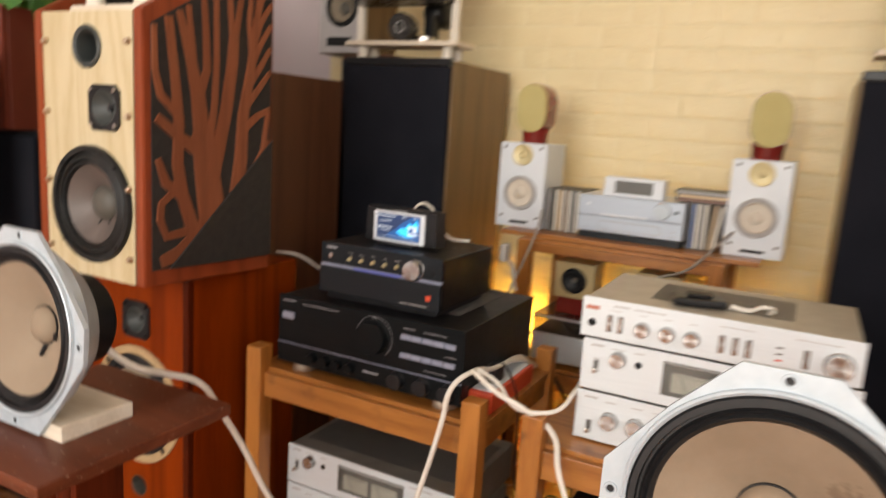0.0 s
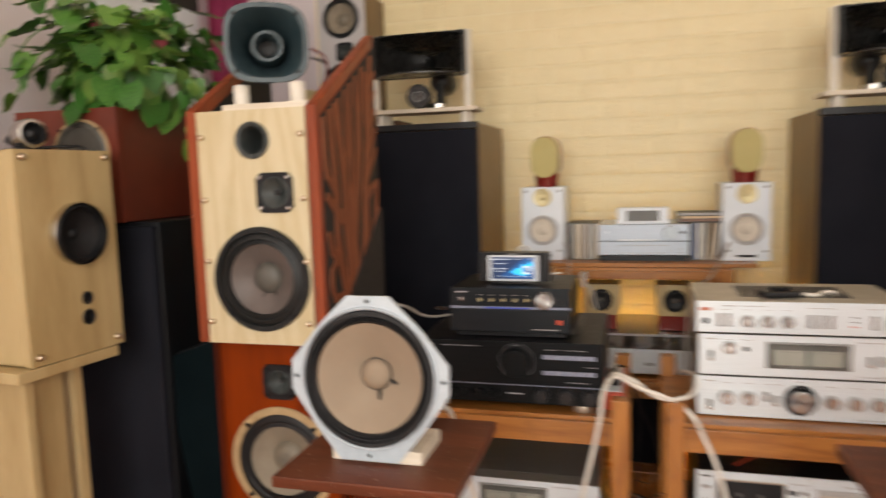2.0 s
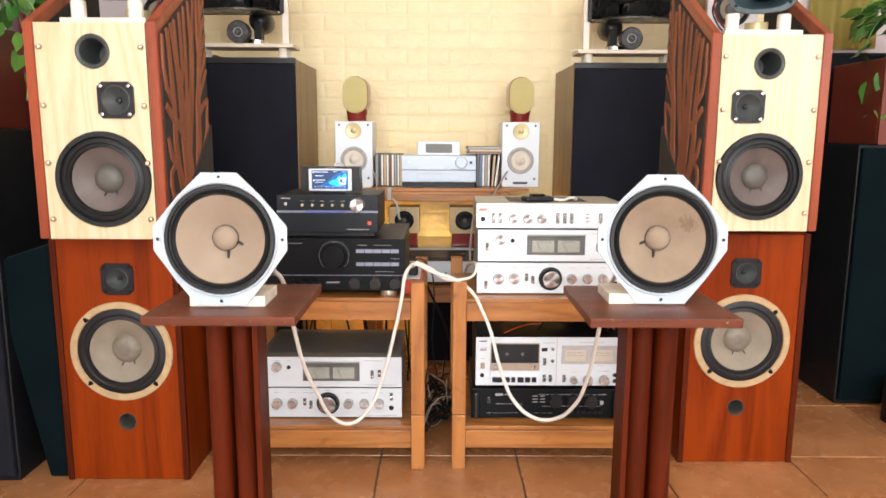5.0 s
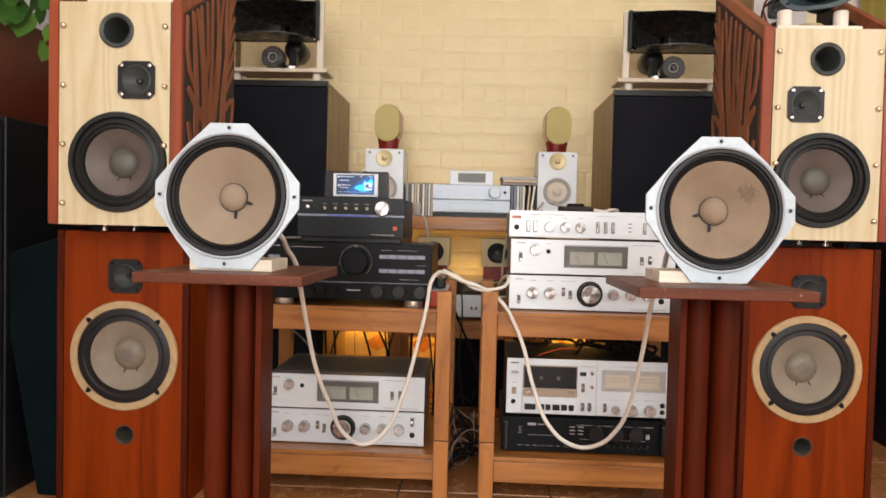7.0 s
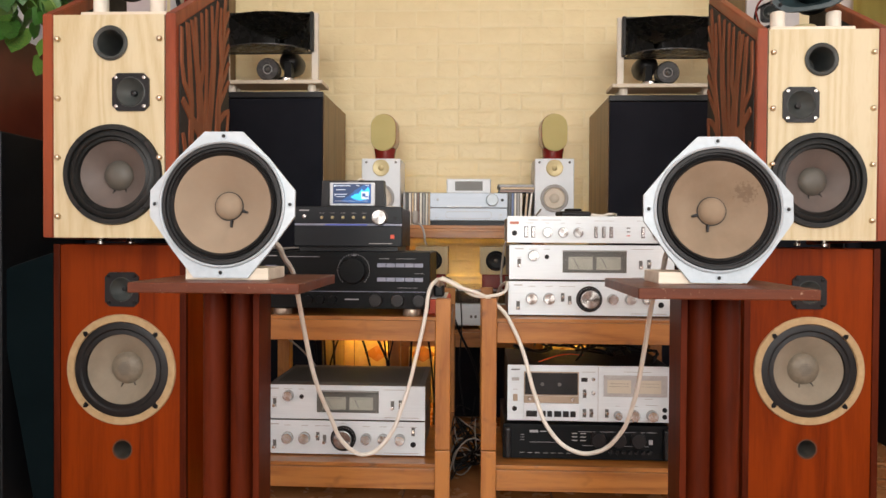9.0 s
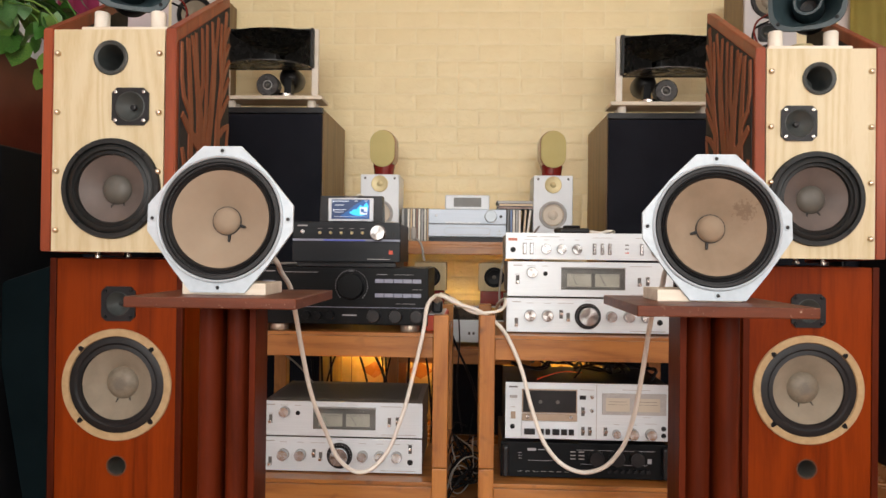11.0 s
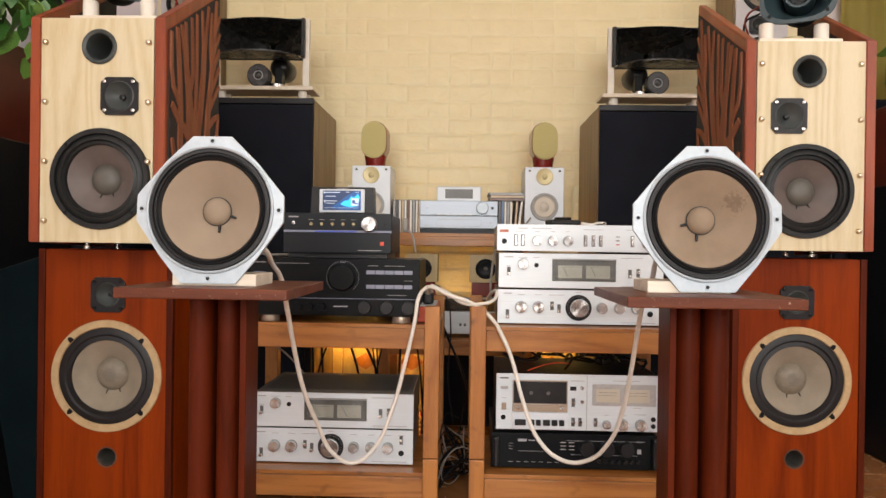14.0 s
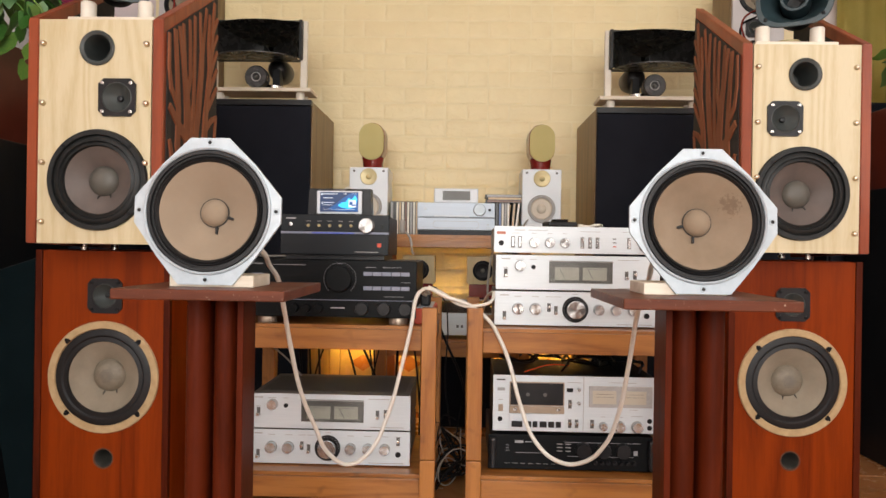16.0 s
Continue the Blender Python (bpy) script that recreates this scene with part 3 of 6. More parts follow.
def wing_panel(parent, xa, xb, carved, seed, top, deep):
    """A side wing of the open baffle: sloping top, frame edge, dark felt and a carved tree on its carved side (+1 or -1 in x)."""
    k40 = deep / 0.40
    prof = [(0.0, 0.0), (deep, -0.012), (deep, top), (0.0, 0.502)]
    bm = bmesh.new()
    va = [bm.verts.new((xa, u, v)) for u, v in prof]
    vb = [bm.verts.new((xb, u, v)) for u, v in prof]
    bm.faces.new(va)
    bm.faces.new(vb[::-1])
    for k in range(4):
        bm.faces.new((va[k], vb[k], vb[(k + 1) % 4], va[(k + 1) % 4]))
    bmesh.ops.recalc_face_normals(bm, faces=bm.faces[:])
    bmesh.ops.bevel(bm, geom=bm.edges[:], offset=0.002, segments=2, affect="EDGES")
    wing = part("side_wing", bm, WING, parent, "reddish wooden wing with a sloping top")
    for side in (-1, 1):
        face = (xb if side > 0 else xa)
        inner = [(0.016, 0.03), (deep - 0.008, 0.02), (deep - 0.008, top - 0.032), (0.016, 0.480)]
        bm = bmesh.new()
        f0 = [bm.verts.new((face + side * 0.0005, u, v)) for u, v in inner]
        f1 = [bm.verts.new((face + side * 0.003, u, v)) for u, v in inner]
        bm.faces.new(f1)
        for k in range(4):
            bm.faces.new((f0[k], f1[k], f1[(k + 1) % 4], f0[(k + 1) % 4]))
        bmesh.ops.recalc_face_normals(bm, faces=bm.faces[:])
        part("felt_panel", bm, FELT, wing, "black felt inset panel")
    if carved:
        side = carved
        face = (xb if side > 0 else xa) + side * 0.0028
        a, b = face, face + side * 0.0045
        rnd = random.Random(seed)
        bm = bmesh.new()

        limbs = [
            ([(0.198, 0.080), (0.190, 0.130), (0.176, 0.200), (0.160, 0.290)], 0.098, 0.066),
            ([(0.160, 0.270), (0.145, 0.365), (0.124, 0.428), (0.092, 0.520)], 0.054, 0.016),
            ([(0.132, 0.400), (0.130, 0.440), (0.118, 0.540)], 0.022, 0.013),
            ([(0.146, 0.350), (0.172, 0.410), (0.168, 0.487), (0.162, 0.560)], 0.026, 0.013),
            ([(0.180, 0.270), (0.196, 0.345), (0.201, 0.430), (0.200, 0.580)], 0.022, 0.013),
            ([(0.190, 0.200), (0.206, 0.250), (0.232, 0.335), (0.252, 0.430), (0.256, 0.480)], 0.046, 0.030),
            ([(0.254, 0.460), (0.245, 0.530), (0.240, 0.620)], 0.020, 0.012),
            ([(0.256, 0.460), (0.272, 0.530), (0.290, 0.640)], 0.020, 0.012)]
        front_limbs = [
            ([(0.150, 0.080), (0.124, 0.115), (0.100, 0.170), (0.086, 0.230), (0.090, 0.310), (0.081, 0.380), (0.063, 0.500)], 0.042, 0.020),
            ([(0.086, 0.325), (0.040, 0.358), (0.026, 0.400), (0.025, 0.490)], 0.024, 0.011),
            ([(0.165, 0.248), (0.100, 0.275), (0.030, 0.316)], 0.040, 0.020),
            ([(0.098, 0.170), (0.052, 0.196), (0.032, 0.240)], 0.034, 0.014),
            ([(0.120, 0.098), (0.055, 0.092), (0.037, 0.125), (0.041, 0.155), (0.070, 0.172)], 0.022, 0.016),
            ([(0.135, 0.080), (0.090, 0.055), (0.040, 0.044)], 0.044, 0.026)]
        rear_limbs = [
            ([(0.258, 0.110), (0.283, 0.235), (0.289, 0.325), (0.315, 0.425), (0.331, 0.515), (0.357, 0.650)], 0.050, 0.014),
            ([(0.286, 0.165), (0.346, 0.232), (0.384, 0.276)], 0.026, 0.016),
            ([(0.362, 0.250), (0.368, 0.290), (0.378, 0.335)], 0.018, 0.012),
            ([(0.295, 0.300), (0.340, 0.330), (0.384, 0.342)], 0.024, 0.012),
            ([(0.318, 0.430), (0.306, 0.520), (0.316, 0.600)], 0.016, 0.010)]
        rear_limbs += [([(0.304 + 0.006 * k, 0.350 + 0.042 * k), (0.345, 0.386 + 0.044 * k), (0.384, 0.424 + 0.046 * k)], 0.020, 0.011) for k in range(5)]
        rise = (top - 0.502) / 0.40
        for i, (pts, w0, w1) in enumerate(limbs + front_limbs + rear_limbs):
            branch(bm, [(min(u, 0.382) * k40, min(v + rnd.uniform(-0.002, 0.002), 0.466 + rise * u)) for u, v in pts], w0 * 0.92 * k40, w1 * k40, a, b - side * 0.0012 + side * 0.00006 * i)
        bmesh.ops.recalc_face_normals(bm, faces=bm.faces[:])
        part("carved_tree", bm, TREE, wing, "carved reddish tree-branch relief")
        tri = bmesh.new()
        c0 = [tri.verts.new((face + side * 0.003, u, v)) for u, v in ((0.060 * k40, 0.03), (deep - 0.009, 0.021), (deep - 0.009, 0.275))]
        c1 = [tri.verts.new((face + side * 0.0085, u, v)) for u, v in ((0.060 * k40, 0.03), (deep - 0.009, 0.021), (deep - 0.009, 0.275))]
        tri.faces.new(c0)
        tri.faces.new(c1[::-1])
        for k in range(3):
            tri.faces.new((c0[k], c1[k], c1[(k + 1) % 3], c0[(k + 1) % 3]))
        bmesh.ops.recalc_face_normals(tri, faces=tri.faces[:])
        part("corner_plate", tri, FELT, wing, "plain black triangular corner plate")
    return wing


def open_baffle(x, y, z, mirror, seed):
    """The upper speaker: pale ash baffle between two wings. Local x = 0 at the baffle's middle, z = 0 at its foot."""
    sp = thing("open_baffle_speaker", (x, y, z), "open-baffle loudspeaker with pale ash front and carved reddish wings", "loudspeaker", "pair of open-baffle speakers")
    w, h = 0.127, 0.50
    top = 0.708 if mirror else 0.698
    pz, tz = (0.428, 0.321) if mirror else (0.436, 0.326)
    m = -1 if mirror else 1
    part("baffle", panel_with_holes(-w, w, 0, h, [(0.005 * m, pz, 0.034), (0.052 * m, tz, 0.0345), (0.010 * m, 0.142, 0.100)], 0, 0.02), ASH, sp, "pale ash veneered baffle")
    deep = 0.356 if mirror else 0.338
    wing_panel(sp, -w - 0.026, -w - 0.002, -1 if mirror else 0, seed, top, deep)
    wing_panel(sp, w + 0.002, w + 0.026, 0 if mirror else 1, seed, top, deep)
    for sx in (-1, 1):
        for k in range(4):
            part("stud", lathe([(0.0068, 0.0), (0.0066, -0.004), (0.0048, -0.0085), (0.002, -0.0098), (0, -0.010)], sx * 0.1165, 0.048 + k * 0.1325, 16), BRASS, sp, "domed brass stud", (0, 0, 0), True)
    part("port_tube", lathe([(0.039, 0.0), (0.039, -0.004), (0.036, -0.006), (0.030, -0.003), (0.0275, 0.004), (0.0265, 0.09), (0, 0.09)], 0.005 * m, pz, 40), CONE_GREY, sp, "black flared port", (0, 0, 0), True)
    square_unit(sp, "tweeter", 0.052 * m, tz, 0, 0.042, 0.034, "square black tweeter with chrome screws")
    driver(sp, "woofer", 0.010 * m, 0.142, 0, 0.113, 0.099, 0.0755, 0.034, FRAME_BLACK, FRAME_BLACK, MAUVE, CAPGREY, "large woofer with mauve-grey cone and black frame", 0.031, 0.009, 4, 0.014)
    part("cleat", box(-w, w, 0.0205, 0.17, 0.472, 0.4985), BROWN, sp, "brown support cleat")
    part("back_brace", box(-w, w, 0.30, 0.32, 0.0, 0.10), FELT, sp)
    part("deck", box(-w - 0.002, w + 0.002, 0.02, 0.32, 0.0, 0.018), BROWN, sp)
    for fx in (-0.10, 0.08):
        for fy in (0.15, 0.30):
            part("foot", lathe_z([(0.0, -0.0155), (0.009, -0.0155), (0.009, -0.008), (0.006, -0.006), (0.006, 0.0)], fx, fy, 16), CHROME, sp, "small chrome spike foot", (0, 0, 0), True)
    return sp


def floor_cabinet(x, y, mirror):
    """The mahogany cabinet under the open baffle."""
    sp = thing("mahogany_floor_speaker", (x, y, 0), "glossy red mahogany floor-standing loudspeaker cabinet standing on the floor", "loudspeaker", "pair of mahogany speakers")
    m = -1 if mirror else 1
    for name, q in (("side_panel", (-0.165, -0.150, 0.012, 0.34, 0.0, 0.672)), ("side_panel", (0.150, 0.165, 0.012, 0.34, 0.0, 0.672)), ("back_panel", (-0.1495, 0.1495, 0.325, 0.339, 0.001, 0.671)),
                    ("top_panel", (-0.1495, 0.1495, 0.016, 0.3245, 0.657, 0.6715)), ("bottom_panel", (-0.1495, 0.1495, 0.016, 0.3245, 0.0, 0.015))):
        part(name, box(*q), MAHOGANY, sp)
    part("front_panel", panel_with_holes(-0.149, 0.149, 0.002, 0.670, [(0.006 * m, 0.562, 0.031), (0.004 * m, 0.365, 0.121), (0.006 * m, 0.168, 0.0215)], 0.0, 0.015), MAHOGANY, sp, "glossy reddish-orange front panel")
    for sx in (-1, 1):
        part("edge_trim", box(sx * 0.1575 - 0.008, sx * 0.1575 + 0.008, -0.004, 0.0115, 0.0, 0.672, 0.0015), PILLAR, sp)
    square_unit(sp, "horn_tweeter", 0.006 * m, 0.562, 0.0, 0.042, 0.030, "square black horn tweeter", FRAME_BLACK, BLACK)
    driver(sp, "woofer", 0.004 * m, 0.365, 0.0, 0.136, 0.117, 0.086, 0.040, GASKET, RUBBER, TAN_DARK, CAPBEIGE, "beige paper-cone woofer with tan gasket ring", 0.034, 0.006, 4, 0.016)
    wf = [c for c in sp.children if c.name.startswith("woofer")][0]
    for k in range(4):
        a = radians(45 + 90 * k)
        ring = [((r * math.cos(a + d)), r * math.sin(a + d)) for r, d in ((0.1175, -0.05), (0.1265, -0.045), (0.1265, 0.045), (0.1175, 0.05))]
        part("clamp_notch", prism(ring, -0.0075, -0.0058), BLACK, wf, "black clamp notch")
    dots = bmesh.new()
    for i in range(-4, 5):
        for k in range(-4, 5):
            dx, dz = 0.0052 * (i + 0.5 * (k % 2)), 0.0045 * k
            r = math.hypot(dx, dz)
            if r < 0.021:
                y = 0.034 * 0.86 - 0.0163 + 9.5 * r * r
                lathe([(0.0017, y - 0.0012), (0.0, y - 0.0014)], dx, dz, 6, dots)
    part("cap_perforation", dots, INK, wf, "dark pin holes in the dust cap")["kind"] = "stuff"
    part("port_tube", lathe([(0.025, 0.0), (0.0255, -0.0012), (0.0225, -0.0012), (0.0215, 0.0)], 0.006 * m, 0.168, 28), BROWN, sp, "", (0, 0, 0), True)
    part("port_duct", lathe([(0.0214, 0.0), (0.0214, 0.10), (0.0, 0.10)], 0.006 * m, 0.168, 28), CAPGREY, sp, "grey port duct", (0, 0, 0), True)
    return sp


open_baffle(-1.164, 0.915, 0.688, False, 3)
floor_cabinet(-1.208, 1.05, False)
open_baffle(0.480, 1.078, 0.692, True, 8)
floor_cabinet(0.500, 1.165, True)


def flare_horn(x, y, z, mirror):
    """A rounded-square horn on two white posts and a plywood board, with its driver and wires behind."""
    hn = thing("flare_horn_speaker", (x, y, z), "blue-grey plastic flared horn on white posts above the open baffle", "horn speaker", "pair of flared horns")
    part("board", box(-0.112, 0.088, -0.004, 0.16, 0.0, 0.016, 0.002), PLY, hn, "pale plywood board")
    for px in (-0.082, 0.052):
        part("post", lathe_z([(0.017, 0.016), (0.017, 0.056), (0.015, 0.059), (0.0, 0.059)], px, 0.03, 20), CREAM, hn, "white round post", (0, 0, 0), True)
    cx, cz = -0.010, 0.143
    k = 1 if not mirror else -1
    bm = bmesh.new()
    seg, rings = 48, []
    steps = [(0.090, 3.4, -0.003), (0.0935, 3.4, 0.0), (0.0925, 3.4, -0.005), (0.082, 3.0, -0.005), (0.078, 2.6, 0.003), (0.068, 2.3, 0.026), (0.056, 2.1, 0.055), (0.047, 2.0, 0.085), (0.040, 2.0, 0.105)]
    for half, p, d in steps:
        ring = []
        for i in range(seg):
            a = 2 * math.pi * i / seg
            c, s = math.cos(a), math.sin(a)
            r = 0.94 * half / (abs(c) ** p + abs(s) ** p) ** (1 / p)
            ring.append(bm.verts.new((r * c, d, r * s * 0.95)))
        rings.append(ring)
    for a, b in zip(rings, rings[1:]):
        for i in range(seg):
            bm.faces.new((a[i], a[(i + 1) % seg], b[(i + 1) % seg], b[i]))
    bmesh.ops.recalc_face_normals(bm, faces=bm.faces[:])
    shell = lathe([(0.085, 0.0), (0.076, 0.018), (0.063, 0.045), (0.052, 0.085), (0.046, 0.108)], 0, 0, 48)
    add(bm, shell)
    flare = part("flare", bm, HORN_GREY, hn, "rounded blue-grey flare", (cx, 0.02, cz), True)
    flare.rotation_euler = (0, 0, radians(27 * k))
    part("throat_ring", lathe([(0.036, 0.104), (0.0355, 0.042), (0.033, 0.036), (0.027, 0.036), (0.023, 0.044), (0.019, 0.095)], 0, 0, 36), HORN_GREY, flare, "", (0, 0, 0), True)
    # black end disc paints in the dark of the throat's depth
    part("throat", lathe([(0.0195, 0.088), (0.010, 0.091), (0, 0.091)], 0, 0, 24), RUBBER, flare, "black disc standing in for the shaded depth of the throat")
    part("compression_driver", lathe([(0.03, 0.108), (0.046, 0.112), (0.048, 0.118), (0.048, 0.165), (0.044, 0.172), (0, 0.172)], 0, 0, 32), BLACK, flare, "black round compression driver", (0, 0, 0), True)
    for sx in (-1, 1):
        for sz in (-1, 1):
            part("screw", lathe([(0.005, -0.004), (0.004, -0.008), (0, -0.0085)], sx * 0.064, sz * 0.060, 12), BLACK, flare)
    tube("wire", [(cx + k * 0.03, 0.17, cz + 0.01), (cx + k * 0.060, 0.178, cz - 0.012), (cx + k * 0.066, 0.165, cz - 0.06), (cx + k * 0.045, 0.15, cz - 0.10), (cx + k * 0.02, 0.14, 0.018)], 0.0028, REDGLOSS, hn, "dark red wire")
    tube("wire", [(cx + k * 0.03, 0.17, cz - 0.01), (cx + k * 0.064, 0.182, cz - 0.03), (cx + k * 0.058, 0.165, cz - 0.09), (cx + k * 0.03, 0.15, 0.018)], 0.0028, BLACK, hn)
    part("crossover_coil", lathe_z([(0.018, 0.0165), (0.030, 0.018), (0.030, 0.05), (0.018, 0.052), (0.0, 0.052)], cx + 0.03, 0.12, 24), GOLDPALE, hn, "copper-gold coil", (0, 0, 0), True)
    return hn


flare_horn(-1.131, 0.9445, 1.187, False)
flare_horn(0.479, 1.1075, 1.191, True)


# ---- bare full-range drivers on their stands ----
def tray_stand(x, y, m, top):
    low = top - 0.017
    st = thing("speaker_stand", (x, y, 0), "dark mahogany stand with a square top board and rounded pillars", "speaker stand", "pair of driver stands")
    part("top_board", box(-0.137, 0.137, -0.140, 0.140, low, top, 0.002), TRAY, st, "dark mahogany top board")
    part("back_plate", box(*sorted((-0.066 * m, 0.028 * m)), 0.022, 0.040, 0.02, low), PILLAR, st)
    for px in (-0.045 * m, 0.004 * m):
        pts = [(px + 0.021 * math.cos(a), -0.004 + 0.026 * -math.sin(a)) for a in [math.pi * i / 8 for i in range(9)]] + [(px - 0.021, 0.021), (px + 0.021, 0.021)]
        bm = bmesh.new()
        lo = [bm.verts.new((a, b, 0.02)) for a, b in pts]
        hi = [bm.verts.new((a, b, low)) for a, b in pts]
        bm.faces.new(lo)
        bm.faces.new(hi[::-1])
        for i in range(len(pts)):
            j = (i + 1) % len(pts)
            bm.faces.new((lo[i], lo[j], hi[j], hi[i]))
        bmesh.ops.recalc_face_normals(bm, faces=bm.faces[:])
        part("pillar", bm, PILLAR, st, "rounded mahogany pillar", (0, 0, 0), True)
    part("side_fin", box(*sorted((0.029 * m, 0.040 * m)), -0.03, 0.04, 0.02, low, 0.001), PILLAR, st)
    part("foot_board", box(-0.12, 0.12, -0.12, 0.13, 0.0, 0.02, 0.002), TRAY, st)
    return st


tray_stand(-0.751, 0.592, 1, 0.6195)
tray_stand(0.047, 0.600, -1, 0.617)


def bare_driver(x, y, z, cone, label, size):
    dr = thing("bare_full_range_driver", (x, y, z), label, "speaker driver", "pair of bare drivers")
    c = 0.1255
    pts = [(0.032, 0.121), (-0.032, 0.121), (-0.0765, 0.0775), (-0.1215, 0.023), (-0.1215, -0.020), (-0.082, -0.076), (-0.045, -0.1215), (0.045, -0.1215), (0.082, -0.076), (0.1215, -0.020), (0.1215, 0.023), (0.0765, 0.0775)]
    fr = part("frame", plate_with_hole(pts, 0.1030, 0.0, 0.006, 96), CAST, dr, "silver-grey cast frame with cut corners", (0, 0, c))
    part("raised_rim", lathe([(0.1060, 0.001), (0.1052, -0.004), (0.1035, -0.005), (0.1012, -0.003), (0.1005, 0.004)], 0, 0, 96), CAST, fr, "", (0, 0, 0), True)
    part("gasket", lathe([(0.1008, -0.001), (0.099, -0.0035), (0.0945, -0.0035), (0.0935, 0.001), (0.0915, 0.001)], 0, 0, 96), RUBBER, fr, "black gasket ring", (0, 0, 0), True)
    part("surround", lathe([(0.0915, 0.0015), (0.0895, -0.0025), (0.0870, 0.0005), (0.0850, -0.0025), (0.0825, 0.0005), (0.0812, 0.003)], 0, 0, 96), RUBBER, fr, "", (0, 0, 0), True)
    part("cone", lathe([(0.0812, 0.0022), (0.066, 0.011), (0.048, 0.022), (0.034, 0.030), (0.0225, 0.0365)], 0, 0, 96), cone, fr, "tan paper cone", (0, 0, 0), True)
    part("dust_cap", lathe([(0.0235, 0.0355), (0.0232, 0.032), (0.019, 0.0265), (0.012, 0.023), (0.006, 0.0217), (0, 0.0215)], 0, 0, 40), cone, fr, "", (0, 0, 0), True)
    part("cap_ring", lathe([(0.0248, 0.0355), (0.0245, 0.033), (0.0232, 0.033), (0.0232, 0.0365)], 0, 0, 40), RUBBER, fr, "", (0, 0, 0), True)
    for a in (-18, -78) if x < -0.3 else (-165, -105):
        dx, dz = math.cos(radians(a)), math.sin(radians(a))
        bm = bmesh.new()
        for k in range(5):
            rr = 0.0265 + k * 0.0022
            lathe([(0.0030 - 0.0002 * k, 0.032 - k * 0.0014), (0.0018, 0.029 - k * 0.0014), (0, 0.0285 - k * 0.0014)], rr * dx, rr * dz, 10, bm)
        part("lead_eyelet", bm, RUBBER, fr, "", (0, 0, 0), True)
    for sx, sz in ((0, 1), (0, -1), (1, 0), (-1, 0)):
        part("screw", lathe([(0.0055, 0.0), (0.005, -0.0012), (0.0036, -0.0012), (0.0034, 0.0), (0, 0.0)], sx * 0.1135, sz * 0.1135, 16), CAST, fr, "", (0, 0, 0), True)
        # black disc laid on the screw, painting the dark inside of its hole
        part("screw_hole", lathe([(0.0030, -0.0004), (0, -0.0002)], sx * 0.1135, sz * 0.1135, 12), RUBBER, fr)
    part("basket", lathe([(0.1035, 0.004), (0.104, 0.020), (0.098, 0.026), (0.078, 0.052), (0.05, 0.070)], 0, 0, 64), CAST, fr, "", (0, 0, 0), True)
    part("magnet", lathe([(0.048, 0.062), (0.058, 0.065), (0.058, 0.09), (0.052, 0.096), (0, 0.096)], 0, 0, 48), BLACK, fr, "black round magnet", (0, 0, 0), True)
    dr.rotation_euler = (radians(-3.5), 0, 0)
    dr.scale = (size, size, size)
    return dr


bare_driver(-0.764, 0.521, 0.6195, TAN, "silver octagonal bare driver with clean tan cone on a stand", 1.012)
bare_driver(0.067, 0.564, 0.6155, STAINED, "silver octagonal bare driver with stained tan cone on a stand", 1.018)


def wedge_block(x, y, x0, x1, y1, z):
    bl = tagged(part("wooden_block", box(x0, x1, 0.0, y1, 0.0, 0.020, 0.0015), PLY, None, "", (x, y, z)), "pale raw wooden block propping the driver on the stand board", "block", "wooden blocks")
    return bl


wedge_block(-0.764, 0.5280, -0.062, 0.079, 0.10, 0.6195)
wedge_block(0.067, 0.5720, -0.098, 0.042, 0.10, 0.617)


# ---- rear tower speakers with their wide horns ----
def tower(x, y, h):
    tw = thing("tower_speaker", (x, y, 0), "tall floor-standing speaker with black grille and olive-brown sides", "loudspeaker", "pair of tall rear speakers")
    part("cabinet", box(-0.18, 0.18, 0.02, 0.43, 0.0, h, 0.002), WALNUT, tw)
    part("grille", box(-0.177, 0.177, 0.0, 0.0195, 0.04, h - 0.020, 0.004), GRILLE, tw, "black cloth grille")
    part("top_strip", box(-0.18, 0.18, -0.002, 0.0195, h - 0.018, h + 0.003, 0.002), PLASTIC, tw, "glossy black top strip")
    part("badge", box(0.02, 0.06, -0.0015, 0.0, 0.585, 0.597, 0.0005), CHROME, tw, "small metal badge")
    return tw


tower(-1.061, 1.839, 1.205)
tower(0.309, 1.878, 1.197)


